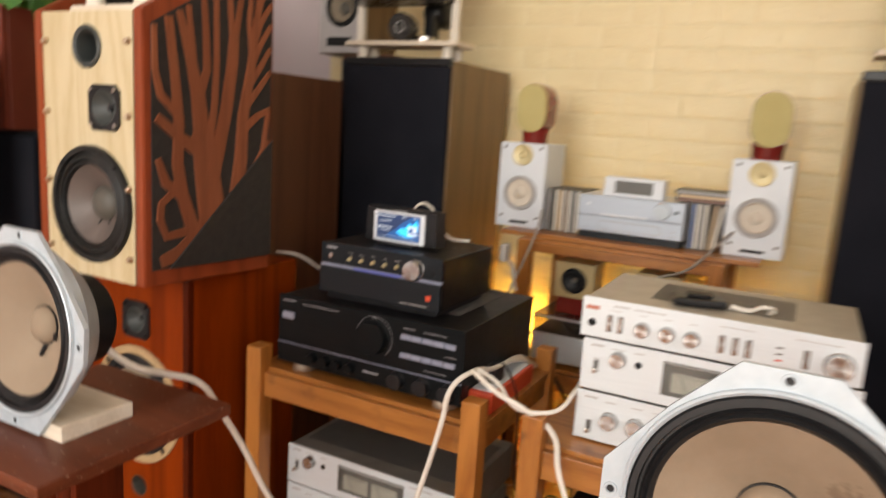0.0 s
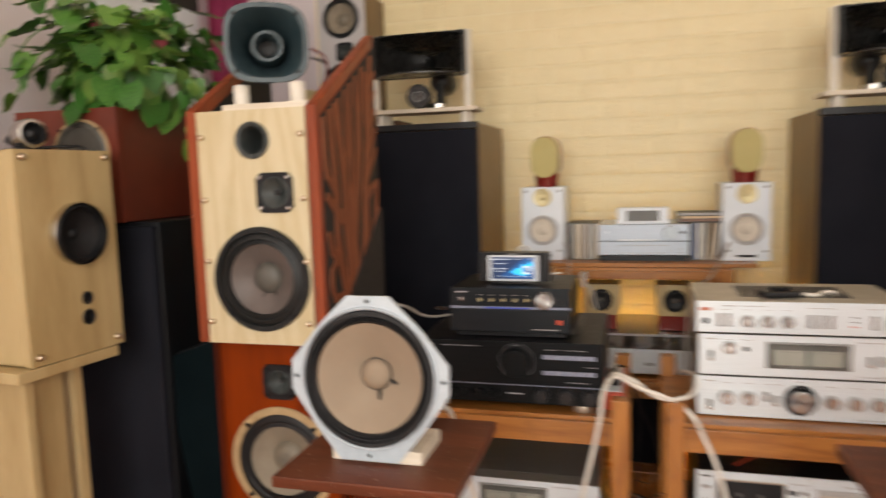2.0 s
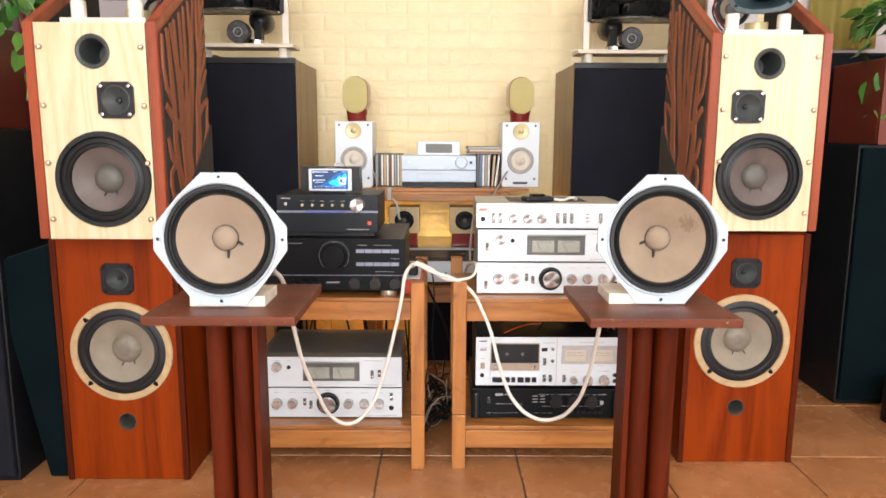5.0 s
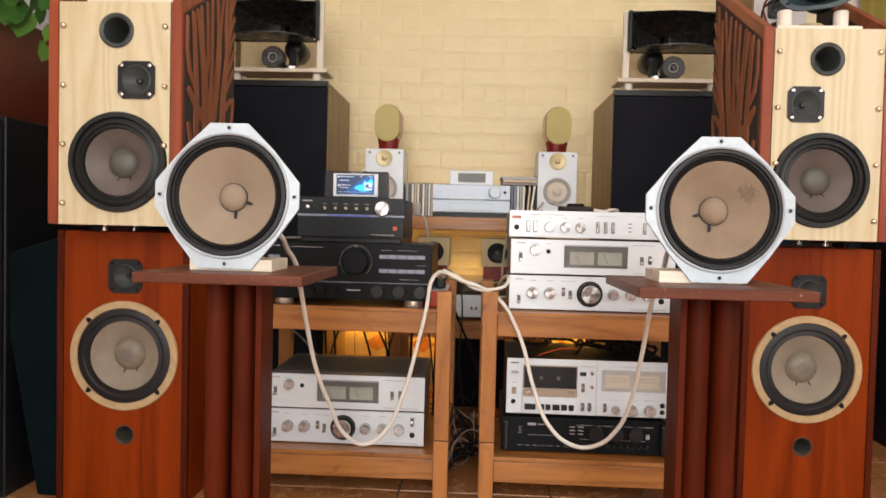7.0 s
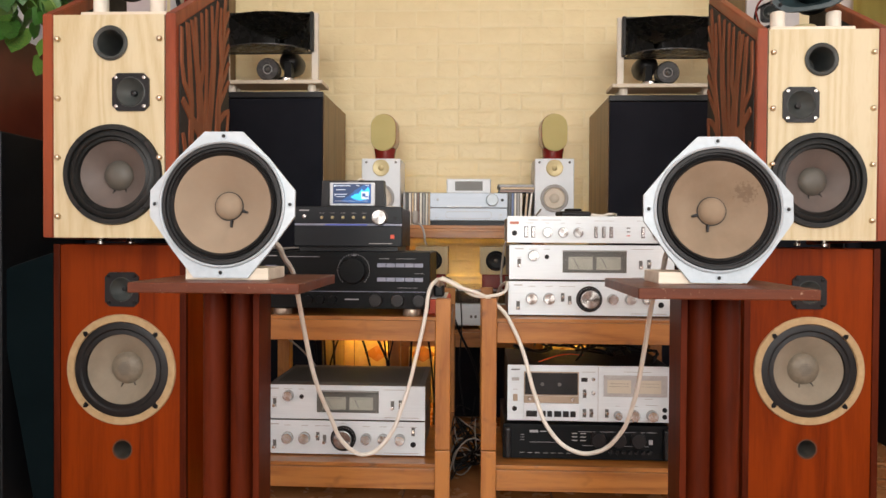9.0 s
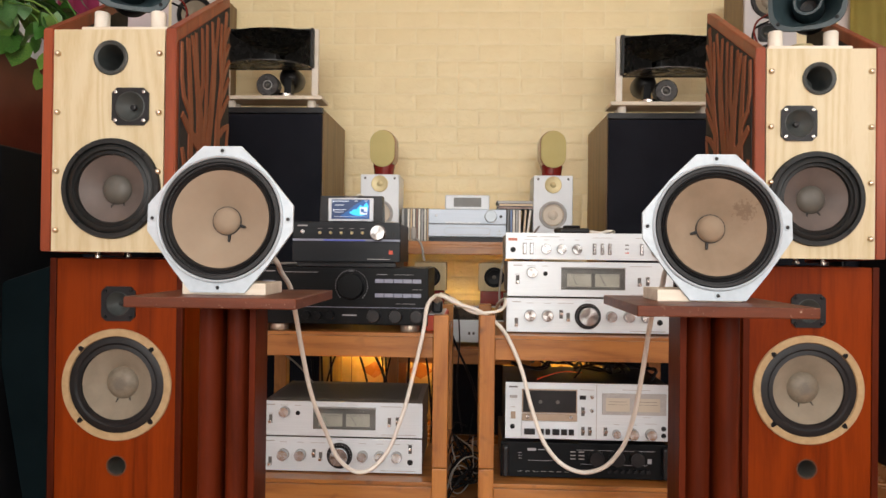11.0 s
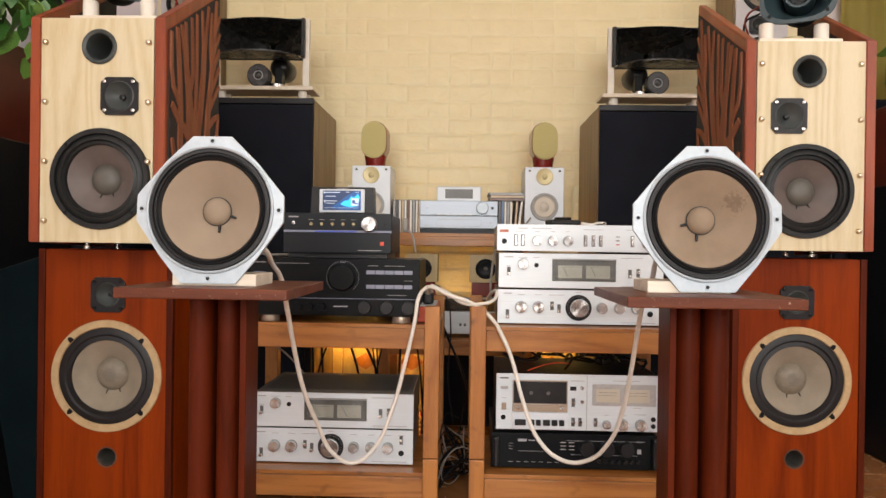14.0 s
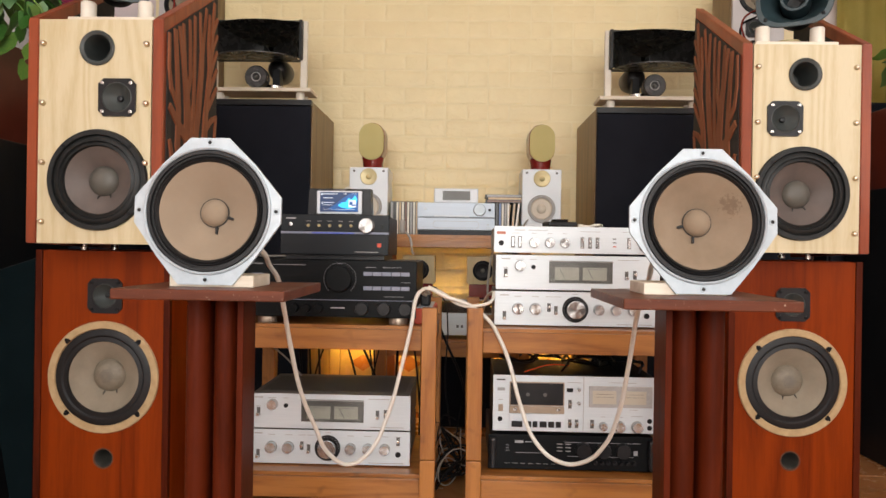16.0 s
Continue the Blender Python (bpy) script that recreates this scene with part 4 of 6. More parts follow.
def wide_horn(x, y, z, m, foot, zc):
    """A wide horn held by two posts over a thin board on feet of the given height; zc is the mouth's middle."""
    wh = thing("wide_horn_speaker", (x, y, z), "wide black horn on a plywood board atop the tower speaker", "horn speaker", "pair of wide horns")
    t = foot + 0.014
    part("board", box(-0.196 + 0.012 * m, 0.196 + 0.012 * m, -0.015, 0.105, foot, t, 0.002), PLY, wh, "pale plywood board")
    for px in (-0.150 + 0.012 * m, 0.150 + 0.012 * m):
        for py in (0.02, 0.08):
            part("foot", lathe_z([(0.0, 0.0), (0.016, 0.0), (0.016, foot), (0.0, foot)], px, py, 18), CREAM, wh, "cream round foot", (0, 0, 0), True)
    for px in (-0.168, 0.168):
        part("post", box(px - 0.012, px + 0.012, 0.04, 0.06, t, zc + 0.076, 0.002), CREAM, wh, "cream-white upright post")
    bm = bmesh.new()
    W, Hh, n = 0.155, 0.066, 18
    rings = []
    for d, fw, fh in ((0.0, 1.0, 1.0), (0.04, 0.86, 0.76), (0.08, 0.68, 0.58), (0.12, 0.48, 0.44), (0.17, 0.06, 0.34)):
        ring = []
        for i in range(n + 1):
            u = -1 + 2 * i / n
            ring.append(bm.verts.new((W * fw * u, d - 0.042 * (1 - u * u) * (1 - d / 0.17), zc + Hh * fh)))
        for i in range(n + 1):
            u = 1 - 2 * i / n
            ring.append(bm.verts.new((W * fw * u, d - 0.042 * (1 - u * u) * (1 - d / 0.17), zc - Hh * fh)))
        rings.append(ring)
    for a, b in zip(rings, rings[1:]):
        for i in range(len(a)):
            j = (i + 1) % len(a)
            bm.faces.new((a[i], a[j], b[j], b[i]))
    bm.faces.new(rings[-1])
    bmesh.ops.solidify(bm, geom=bm.faces[:], thickness=0.004)
    bmesh.ops.recalc_face_normals(bm, faces=bm.faces[:])
    part("horn_mouth", bm, HORN_BLACK, wh, "glossy black curved horn", (0, 0.03, 0), True)
    lip = [(0.151 * math.cos(a), -0.122 * math.sin(a) ** 0.9) for a in [math.pi * k / 16 for k in range(17)]]
    lb = bmesh.new()
    l0 = [lb.verts.new((a, b + 0.032, zc - Hh - 0.0085)) for a, b in lip]
    l1 = [lb.verts.new((a, b + 0.032, zc - Hh - 0.0050)) for a, b in lip]
    lb.faces.new(l0)
    lb.faces.new(l1[::-1])
    for k in range(17):
        j = (k + 1) % 17
        lb.faces.new((l0[k], l0[j], l1[j], l1[k]))
    bmesh.ops.recalc_face_normals(lb, faces=lb.faces[:])
    part("lower_lip", lb, HORN_BLACK, wh, "glossy curved lower lip", (0, 0, 0), True)
    for px in (-0.161, 0.161):
        part("flange", box(px - 0.006, px + 0.006, 0.012, 0.036, zc - Hh - 0.006, zc + Hh + 0.006, 0.002), FRAME_BLACK, wh)
    for sz in (-1, 1):
        part("flange", box(-0.154, 0.154, 0.0345, 0.05, zc + sz * (Hh + 0.0062) - 0.003, zc + sz * (Hh + 0.0062) + 0.003), FRAME_BLACK, wh)
    part("throat_vane", box(-0.0015, 0.0015, 0.10, 0.19, zc - 0.024, zc + 0.002), FRAME_BLACK, wh, "thin vane in the throat")
    bell = (t + zc - Hh) / 2 + 0.032
    part("compression_driver", lathe([(0.0, 0.105), (0.018, 0.107), (0.031, 0.115), (0.040, 0.130), (0.043, 0.150), (0.043, 0.205), (0.038, 0.222), (0, 0.225)], 0.050 * m, bell + 0.012, 40), PLASTIC, wh, "glossy black bell-shaped compression driver", (0, 0, 0), True)
    part("bracket", lathe_z([(0.0, t), (0.034, t), (0.034, t + 0.018), (0.030, t + 0.021), (0.0, t + 0.021)], 0.056 * m, 0.062, 28), CHROME, wh, "shiny metal base", (0, 0, 0), True)
    part("bracket_stem", box(0.054 * m - 0.014, 0.054 * m + 0.014, 0.085, 0.13, t + 0.002, bell, 0.002), BLACK, wh)
    tw = part("super_tweeter", lathe([(0.0, 0.045), (0.040, 0.045), (0.0415, 0.04), (0.0415, 0.004), (0.038, 0.0), (0.020, 0.0), (0.018, 0.004), (0.017, 0.010), (0, 0.010)], 0, 0, 40), HORN_BLACK, wh, "small round black tweeter", (0.004 * m - 0.002, 0.0, t + 0.0425), True)
    part("tweeter_ring", lathe([(0.018, 0.002), (0.017, -0.001), (0.0148, -0.001), (0.014, 0.004)], 0, 0, 28), CLEARCASE, tw, "", (0, 0, 0), True)
    part("tweeter_plug", lathe([(0.0075, 0.008), (0.005, 0.0), (0, -0.001)], 0, 0, 16), CAPGREY, tw, "", (0, 0, 0), True)
    return wh


wide_horn(-1.106, 1.915, 1.2085, 1, 0.042, 0.240)
wide_horn(0.357, 1.945, 1.2005, -1, 0.038, 0.230)


def three_way(x, y, z, m):
    sp = thing("three_way_speaker", (x, y, z), "grey-fronted three-way loudspeaker standing on a brown cabinet", "loudspeaker", "pair of grey three-way speakers")
    cab = box(-0.098, -0.086, 0.012, 0.20, 0.0, 0.475)
    for q in ((0.086, 0.098, 0.012, 0.20, 0.0, 0.475), (-0.086, 0.086, 0.188, 0.20, 0.0, 0.475), (-0.086, 0.086, 0.012, 0.188, 0.463, 0.475), (-0.086, 0.086, 0.012, 0.188, 0.0, 0.012)):
        box(*q, 0, cab)
    part("cabinet", cab, WALNUT, sp)
    part("front_panel", panel_with_holes(-0.094, 0.094, 0.003, 0.472, [(0.0, 0.385, 0.067), (0.012 * m, 0.262, 0.027), (0.0, 0.155, 0.059)], 0.0, 0.0115), GREY_BAFFLE, sp, "silver-grey front panel")
    driver(sp, "woofer", 0.0, 0.385, 0.0, 0.073, 0.066, 0.055, 0.024, FRAME_BLACK, RUBBER, TAN_DARK, CAPBEIGE, "beige cone woofer", 0.025, 0.005, 4)
    square_unit(sp, "tweeter", 0.012 * m, 0.262, 0.0, 0.034, 0.026, "square black tweeter", CAPGREY, BLACK)
    driver(sp, "mid_driver", 0.0, 0.155, 0.0, 0.066, 0.058, 0.048, 0.022, FRAME_BLACK, RUBBER, TAN_DARK, CAPGREY, "dark midrange driver", 0.025, 0.005, 4)
    part("port_slot", box(-0.06, 0.04, -0.002, 0.001, 0.025, 0.055, 0.001), RUBBER, sp, "dark port slot")
    return sp


def brown_cabinet(x0, x1, y0, y1, h, label):
    cb = thing("brown_cabinet_speaker", ((x0 + x1) / 2, y0, 0), label, "loudspeaker")
    w = (x1 - x0) / 2
    part("cabinet", box(-w, w, 0.015, y1 - y0, 0.0, h, 0.002), BROWN, cb)
    part("grille", box(-w + 0.01, w - 0.01, 0.0, 0.0145, 0.03, h - 0.02, 0.003), GRILLE, cb, "dark cloth grille")
    return cb


brown_cabinet(-1.61, -1.222, 1.42, 1.80, 1.131, "dark reddish-brown cabinet speaker standing behind the open baffle")
brown_cabinet(-1.46, -1.25, 2.105, 2.29, 1.246, "dark brown floor-standing speaker behind the others")
three_way(-1.454, 2.100, 1.246, 1)
brown_cabinet(0.56, 0.95, 1.97, 2.28, 1.255, "dark brown floor-standing speaker behind the others")
three_way(0.735, 1.985, 1.255, -1)


# ---- racks ----
def rack(x0, x1, y, depth, zs, top, label, group, rail=0.060):
    """A pine rack of four posts, front and back rails and shelf boards with their tops at zs."""
    rk = thing("pine_rack", ((x0 + x1) / 2, y, 0), label, "rack", group)
    w, p = (x1 - x0) / 2, 0.038
    for sx in (-1, 1):
        for py in (0.0, depth - p):
            a = sx * w - (p if sx > 0 else 0)
            part("post", box(a, a + p, py, py + p, 0.163, top, 0.002), PINE_POST, rk)
            part("post_base", box(a, a + p, py, py + p, 0.0, 0.1605, 0.002), PINE_POST, rk)
    for z in zs:
        part("shelf_board", box(-w + 0.003, w - 0.003, 0.026, depth - 0.041, z - 0.014, z, 0.001), PINE, rk)
        for py in (0.012, depth - 0.034):
            part("rail", box(-w + p + 0.0005, w - p - 0.0005, py, py + 0.0135, z - (rail if z > 0.5 else 0.060), z - 0.0005 if py > 0.1 else z - 0.008, 0.0015), PINE, rk)
        for sx in (-1, 1):
            part("rail", box(sx * (w - 0.014) - 0.0065, sx * (w - 0.014) + 0.0065, p + 0.0005, depth - p - 0.0005, z - (rail if z > 0.5 else 0.060) + 0.002, z - 0.0145, 0.0015), PINE, rk)
    return rk


rack(-0.945, -0.400, 1.115, 0.42, (0.492, 0.118), 0.540, "honey-coloured pine rack with two shelves of hi-fi units", "hi-fi racks")
rack(-0.323, 0.222, 1.118, 0.42, (0.490, 0.118), 0.542, "honey-coloured pine rack with two shelves of hi-fi units", "hi-fi racks")
rack(-0.643, -0.098, 1.855, 0.36, (0.726, 0.364), 0.7255, "honey-coloured pine rack against the wall carrying the small system", "hi-fi racks", 0.034)
_sb = tagged(part("shelf_plank", box(-0.345, 0.345, 0.0, 0.25, 0.0, 0.012, 0.001), PINE, None, "", (-0.369, 1.90, 0.7265)), "pine plank laid across the wall rack under the small speakers", "shelf")


# ---- hi-fi units: local x = 0 in the middle, y = 0 at the front, z = 0 at the foot ----
def knob(parent, x, z, r, mat=KNOB, length=0.014, name="knob", cap=None, y=0.0):
    k = part(name, lathe([(r * 1.06, 0.0), (r * 1.06, -0.002), (r, -0.003), (r * 0.96, -length + 0.0012), (r * 0.945, -length + 0.0003), (r * 0.92, -length), (r * 0.90, -length), (r * 0.5, -length), (0, -length)], 0, 0, 28), mat, parent, "", (x, y, z), True)
    return k


def lever(parent, x, z, up=True):
    part("switch_slot", box(x - 0.0045, x + 0.0045, -0.0008, 0.0005, z - 0.011, z + 0.011), INK, parent)
    zz = z + (0.002 if up else -0.006)
    part("switch_lever", box(x - 0.0038, x + 0.0038, -0.012, -0.0009, zz - 0.004, zz + 0.004, 0.001), CHROME, parent, "small chrome lever")


def jack(parent, x, z, r=0.0045):
    part("jack_socket", lathe([(r + 0.0015, 0.0), (r + 0.0012, -0.0015), (r * 0.75, -0.0015), (r * 0.7, -0.0006), (0, -0.0006)], x, z, 16), BLACK, parent, "", (0, 0, 0), True)


def case(unit, w, h, depth, face, m_face, m_case, feet=0.006):
    part("case", box(-w / 2 + 0.004, w / 2 - 0.004, 0.0055, depth, feet, h - 0.002, 0.002), m_case, unit)
    part("faceplate", box(-w / 2, w / 2, 0.0, 0.005, feet - 0.003, h, 0.0012), m_face, unit)
    for sx in (-1, 1):
        for py in (0.04, depth - 0.04):
            part("foot", lathe_z([(0.0, 0.0), (0.016, 0.0), (0.016, feet), (0, feet)], sx * (w / 2 - 0.05), py, 16), PLASTIC, unit, "", (0, 0, 0), True)


def vents(unit, w, y0, y1, h, n=28):
    n *= 3
    bm = bmesh.new()
    for i in range(n):
        x = -w / 2 + 0.02 + (w - 0.04) * i / (n - 1)
        box(x - 0.0011, x + 0.0011, y0, y1, h - 0.0018, h - 0.0009, 0, bm)
    part("vent_grid", bm, INK, unit, "dark slotted vent in the lid")["kind"] = "stuff"


W = 0.424


def meter_amp(x, y, z, label):
    u = thing("power_amplifier", (x, y, z), label, "amplifier", "silver hi-fi units")
    h = 0.093
    case(u, W, h, 0.30, 0, SILVER, TOPCASE)
    vents(u, W, 0.05, 0.26, h)
    wx, wz, ww, wh = 0.003, h - 0.0425, 0.160, 0.054
    bez = part("meter_window", panel_with_holes(-ww / 2 - 0.002, ww / 2 + 0.002, -wh / 2 - 0.002, wh / 2 + 0.002, [], -0.0008, 0.0003), METERDARK, u, "dark twin-meter window", (wx + 0.005, 0, wz))
    for sx in (-1, 1):
        part("meter_card", box(sx * 0.036 - 0.031, sx * 0.036 + 0.031, -0.0016, -0.0009, -0.021, 0.012, 0), METER, bez, "cream meter card")
        part("needle", prism([(sx * 0.036 - 0.018, 0.006), (sx * 0.036 - 0.0165, 0.006), (sx * 0.036 - 0.004, -0.018), (sx * 0.036 - 0.0055, -0.018)], -0.0021, -0.0017), INK, bez)
        bars(bez, "meter_scale", INK, [(sx * 0.036, 0.0075, 0.044, 0.0009)] + [(sx * 0.036 - 0.02 + 0.008 * k, 0.0095, 0.001, 0.003) for k in range(6)], -0.0021)
    part("window_glass", box(-ww / 2, ww / 2, -0.0040, -0.0030, -wh / 2, wh / 2), GLASS, bez, "clear window glass").visible_shadow = False
    part("window_frame", box(-ww / 2 - 0.003, ww / 2 + 0.003, -0.004, 0, wh / 2 - 0.001, wh / 2 + 0.001), GREYPRINT, bez)
    knob(u, -0.149, h - 0.028, 0.0135)
    lever(u, -0.186, h - 0.047, False)
    jack(u, -0.1145, h - 0.028 - 0.003)
    lever(u, 0.126, h - 0.050, False)
    lever(u, 0.147, h - 0.048)
    bars(u, "brand_mark", GREYPRINT, [(-0.186, h - 0.010, 0.022, 0.0038)])
    bars(u, "print", GREYPRINT, [(-0.150, h - 0.011, 0.022, 0.002), (-0.115, h - 0.011, 0.016, 0.002), (0.130, h - 0.010, 0.055, 0.002), (0.15, 0.010, 0.09, 0.0022), (-0.186, h - 0.033, 0.012, 0.0018)])
    return u


def control_amp(x, y, z, label):
    u = thing("control_amplifier", (x, y, z), label, "amplifier", "silver hi-fi units")
    h = 0.091
    case(u, W, h, 0.28, 0, SILVER, TOPCASE)
    zc = h - 0.045
    for kx, r in ((-0.151, 0.0145), (-0.106, 0.0145), (0.057, 0.0135), (0.102, 0.0135), (0.146, 0.0135)):
        knob(u, kx, zc, r, KNOB, 0.016)
    ring = part("volume_ring", lathe([(0.0335, 0.0), (0.0335, -0.003), (0.031, -0.005), (0.0265, -0.005), (0.026, 0.0)], 0, 0, 44), PLASTIC, u, "black dial ring", (-0.003, 0, zc), True)
    bm = bmesh.new()
    for k in range(21):
        a = radians(-150 + 300 * k / 20 + 90)
        cx, cz = 0.029 * math.cos(a), 0.029 * math.sin(a)
        box(cx - 0.0007, cx + 0.0007, -0.0056, -0.005, cz - 0.0007, cz + 0.0007, 0, bm)
    part("dial_scale", bm, PALEPRINT, ring)["kind"] = "stuff"
    knob(u, -0.003, zc, 0.0245, KNOB, 0.020, "volume_knob")
    for lx, dz in ((-0.186, -0.018), (-0.071, 0.004), (-0.053, -0.003)):
        lever(u, lx, zc + dz, dz > 0)
    lever(u, 0.181, zc + 0.020)
    jack(u, 0.181, zc - 0.014, 0.006)
    bars(u, "brand_mark", GREYPRINT, [(-0.186, h - 0.010, 0.022, 0.0038)])
    bars(u, "print", GREYPRINT, [(kx, h - 0.013, 0.018, 0.0018) for kx in (-0.151, -0.106, -0.07, -0.048, 0.057, 0.102, 0.146, 0.181)] + [(0.15, 0.009, 0.09, 0.0022), (-0.003, h - 0.0055, 0.015, 0.0018)])
    return u


def slim_amp(x, y, z):
    u = thing("slim_amplifier", (x, y, z), "slim silver amplifier with round knobs on top of the stack", "amplifier", "silver hi-fi units")
    h, w = 0.072, 0.424
    case(u, w, h, 0.27, 0, SILVER, CREAMCASE)
    vents(u, w * 0.62, 0.07, 0.22, h, 20)
    zc = h - 0.042
    for kx in (-0.108, -0.068, -0.029):
        knob(u, kx, zc, 0.0125, KNOB, 0.013)
    knob(u, 0.180, zc, 0.020, KNOB, 0.016, "volume_knob")
    for kx in (-0.163, -0.145, 0.016, 0.036, 0.055, 0.136):
        part("push_button", box(kx - 0.0035, kx + 0.0035, -0.0045, -0.0002, zc - 0.012, zc + 0.014, 0.001), KNOB, u)
        part("button_slot", box(kx - 0.0046, kx + 0.0046, -0.0006, 0.0, zc - 0.0135, zc + 0.0155), INK, u)
    for k, m in enumerate((INK, INK, RED)):
        part("indicator", box(0.094, 0.103, -0.0012, 0, zc + 0.011 - 0.010 * k, zc + 0.0135 - 0.010 * k), m, u)
    part("red_label", box(-0.205, -0.182, -0.0008, 0, h - 0.021, h - 0.014), FADED_RED, u, "small red label")
    jack(u, -0.193, zc - 0.002, 0.0055)
    bars(u, "brand_mark", GREYPRINT, [(-0.145, h - 0.010, 0.026, 0.003)])
    bars(u, "print", GREYPRINT, [(-0.098, h - 0.010, 0.05, 0.002), (-0.154, h - 0.018, 0.02, 0.0016), (-0.108, h - 0.018, 0.012, 0.0016), (-0.068, h - 0.018, 0.012, 0.0016), (-0.029, h - 0.018, 0.012, 0.0016), (0.036, h - 0.012, 0.05, 0.0016), (0.15, h - 0.012, 0.06, 0.0016)])
    return u


def cassette_deck(x, y, z):
    u = thing("cassette_deck", (x, y, z), "silver cassette deck with tape window, keys and twin meters", "cassette deck")
    h = 0.148
    case(u, W, h, 0.28, 0, SILVER, BLACK)
    f = 0.00148

    def X(px):
        return (px - 1017.5) * f

    def Z(py):
        return h - (py - 661) * f
    part("tape_window", box(X(905), X(997), -0.0045, 0.0, Z(712), Z(674), 0.001), PLASTIC, u, "dark glossy tape window")
    part("window_rim", box(X(903), X(999), -0.0025, 0.0, Z(714), Z(672), 0.001), BROWNPLASTIC, u)
    part("hub_mark", lathe([(0.005, -0.0047), (0.004, -0.0052), (0, -0.0052)], X(935), Z(694), 14), INK, u)
    part("hub_mark", lathe([(0.005, -0.0047), (0.004, -0.0052), (0, -0.0052)], X(965), Z(694), 14), INK, u)
    part("lid_strip", box(X(903), X(999), -0.0045, 0.0, Z(727), Z(714.5), 0.001), BROWNPLASTIC, u, "taupe strip below the tape window")
    for px in (913, 988):
        part("lid_screw", lathe([(0.005, -0.0045), (0.0045, -0.0065), (0, -0.007)], X(px), Z(720), 14), KNOB, u, "", (0, 0, 0), True)
    part("key_panel", box(X(903), X(999), -0.0055, 0.0, Z(757), Z(728), 0.001), WHITE, u, "white key panel")
    for a, b in ((907, 926), (931, 941), (944, 952), (956, 968), (971, 981), (984, 993)):
        part("key", box(X(a), X(b), -0.012, -0.0056, Z(750), Z(740), 0.0012), PLASTIC, u, "black key")
    part("counter", box(X(1003), X(1014), -0.001, 0.0, Z(689), Z(682)), PLASTIC, u, "tape counter")
    for px, py in ((1009, 710), (1009, 744), (1021, 744), (1048, 744)):
        lever(u, X(px), Z(py))
    for px, py in ((1024, 684), (1024, 708)):
        part("push_button", lathe([(0.005, 0), (0.0045, -0.006), (0, -0.0065)], X(px), Z(py), 16), KNOB, u, "", (0, 0, 0), True)
    part("divider", box(X(1032), X(1033), -0.0006, 0, 0.004, h - 0.002), GREYPRINT, u)
    mf = part("meter_window", box(X(1042), X(1152), -0.003, 0.0, Z(714), Z(677), 0.001), CLEARCASE, u, "silver-grey twin-meter window")
    for a, b in ((1048, 1089), (1100, 1141)):
        part("meter_card", box(X(a), X(b), -0.0042, -0.0031, Z(708), Z(685)), CARD, mf, "cream meter card")
        bars(mf, "meter_scale", INK, [((X(a) + X(b)) / 2, Z(691), 0.045, 0.001), ((X(a) + X(b)) / 2, Z(696), 0.05, 0.0008)], -0.0048)
    knob(u, X(1067), Z(747), 0.0105, KNOB, 0.014)
    knob(u, X(1095), Z(747), 0.0140, KNOB, 0.016)
    knob(u, X(1126), Z(747), 0.0140, KNOB, 0.016)
    for py in (737, 749):
        jack(u, X(1148), Z(py), 0.005)
    jack(u, X(887), Z(738), 0.005)
    part("push_button", box(X(882), X(895), -0.004, 0, Z(688), Z(683), 0.001), GREYPRINT, u)
    part("push_button", box(X(884), X(892), -0.005, 0, Z(724), Z(712), 0.001), BROWNPLASTIC, u)
    bars(u, "brand_mark", INK, [(X(888), Z(669), 0.022, 0.005)])
    bars(u, "print", GREYPRINT, [(X(1016), Z(672), 0.035, 0.002), (X(1100), Z(671), 0.07, 0.0018), (X(950), Z(720), 0.06, 0.0018), (X(888), Z(704), 0.012, 0.0018), (X(1067), Z(731), 0.012, 0.0016), (X(1095), Z(731), 0.02, 0.0016), (X(1126), Z(729), 0.03, 0.0016), (X(1120), Z(718), 0.02, 0.0016)])
    return u


def black_rack_amp(x, y, z):
    u = thing("rack_amplifier", (x, y, z), "low black karaoke-style amplifier with front handles and dials", "amplifier")
    h, w = 0.092, 0.43
    case(u, w, h, 0.30, 0, BLACK_FACE, BLACK)
    for sx in (-1, 1):
        part("handle", box(sx * (w / 2 - 0.012) - 0.008, sx * (w / 2 - 0.012) + 0.008, -0.022, 0.0, 0.008, h - 0.006, 0.005), PLASTIC, u, "ribbed black handle")
    for kx in (0.030, 0.082, 0.132):
        knob(u, kx, h - 0.036, 0.019, PLASTIC, 0.016)
    for k in range(7):
        knob(u, 0.062 + 0.0165 * k, h - 0.068, 0.0048, PLASTIC, 0.010)
    bars(u, "print", PALEPRINT, [(-0.135, h - 0.018, 0.022, 0.009), (-0.11, h - 0.018, 0.018, 0.003), (0.08, h - 0.017, 0.20, 0.0012), (0.075, h - 0.053, 0.17, 0.0012), (0.166, h - 0.017, 0.018, 0.003),
                                 (-0.165, h - 0.027, 0.010, 0.0012), (-0.165, h - 0.034, 0.010, 0.0012), (-0.165, h - 0.041, 0.010, 0.0012), (-0.105, h - 0.046, 0.08, 0.0012)])
    bars(u, "print", GREYPRINT, [(-0.03 + 0.022 * (k % 2), h - 0.022 - 0.009 * (k // 2), 0.014, 0.003) for k in range(6)] + [(-0.165 + 0.02 * k, 0.018, 0.012, 0.0012) for k in range(10)])
    part("logo_plate", box(0.160, 0.170, -0.001, 0, h - 0.048, h - 0.036), PALEPRINT, u, "small white square mark")
    return u


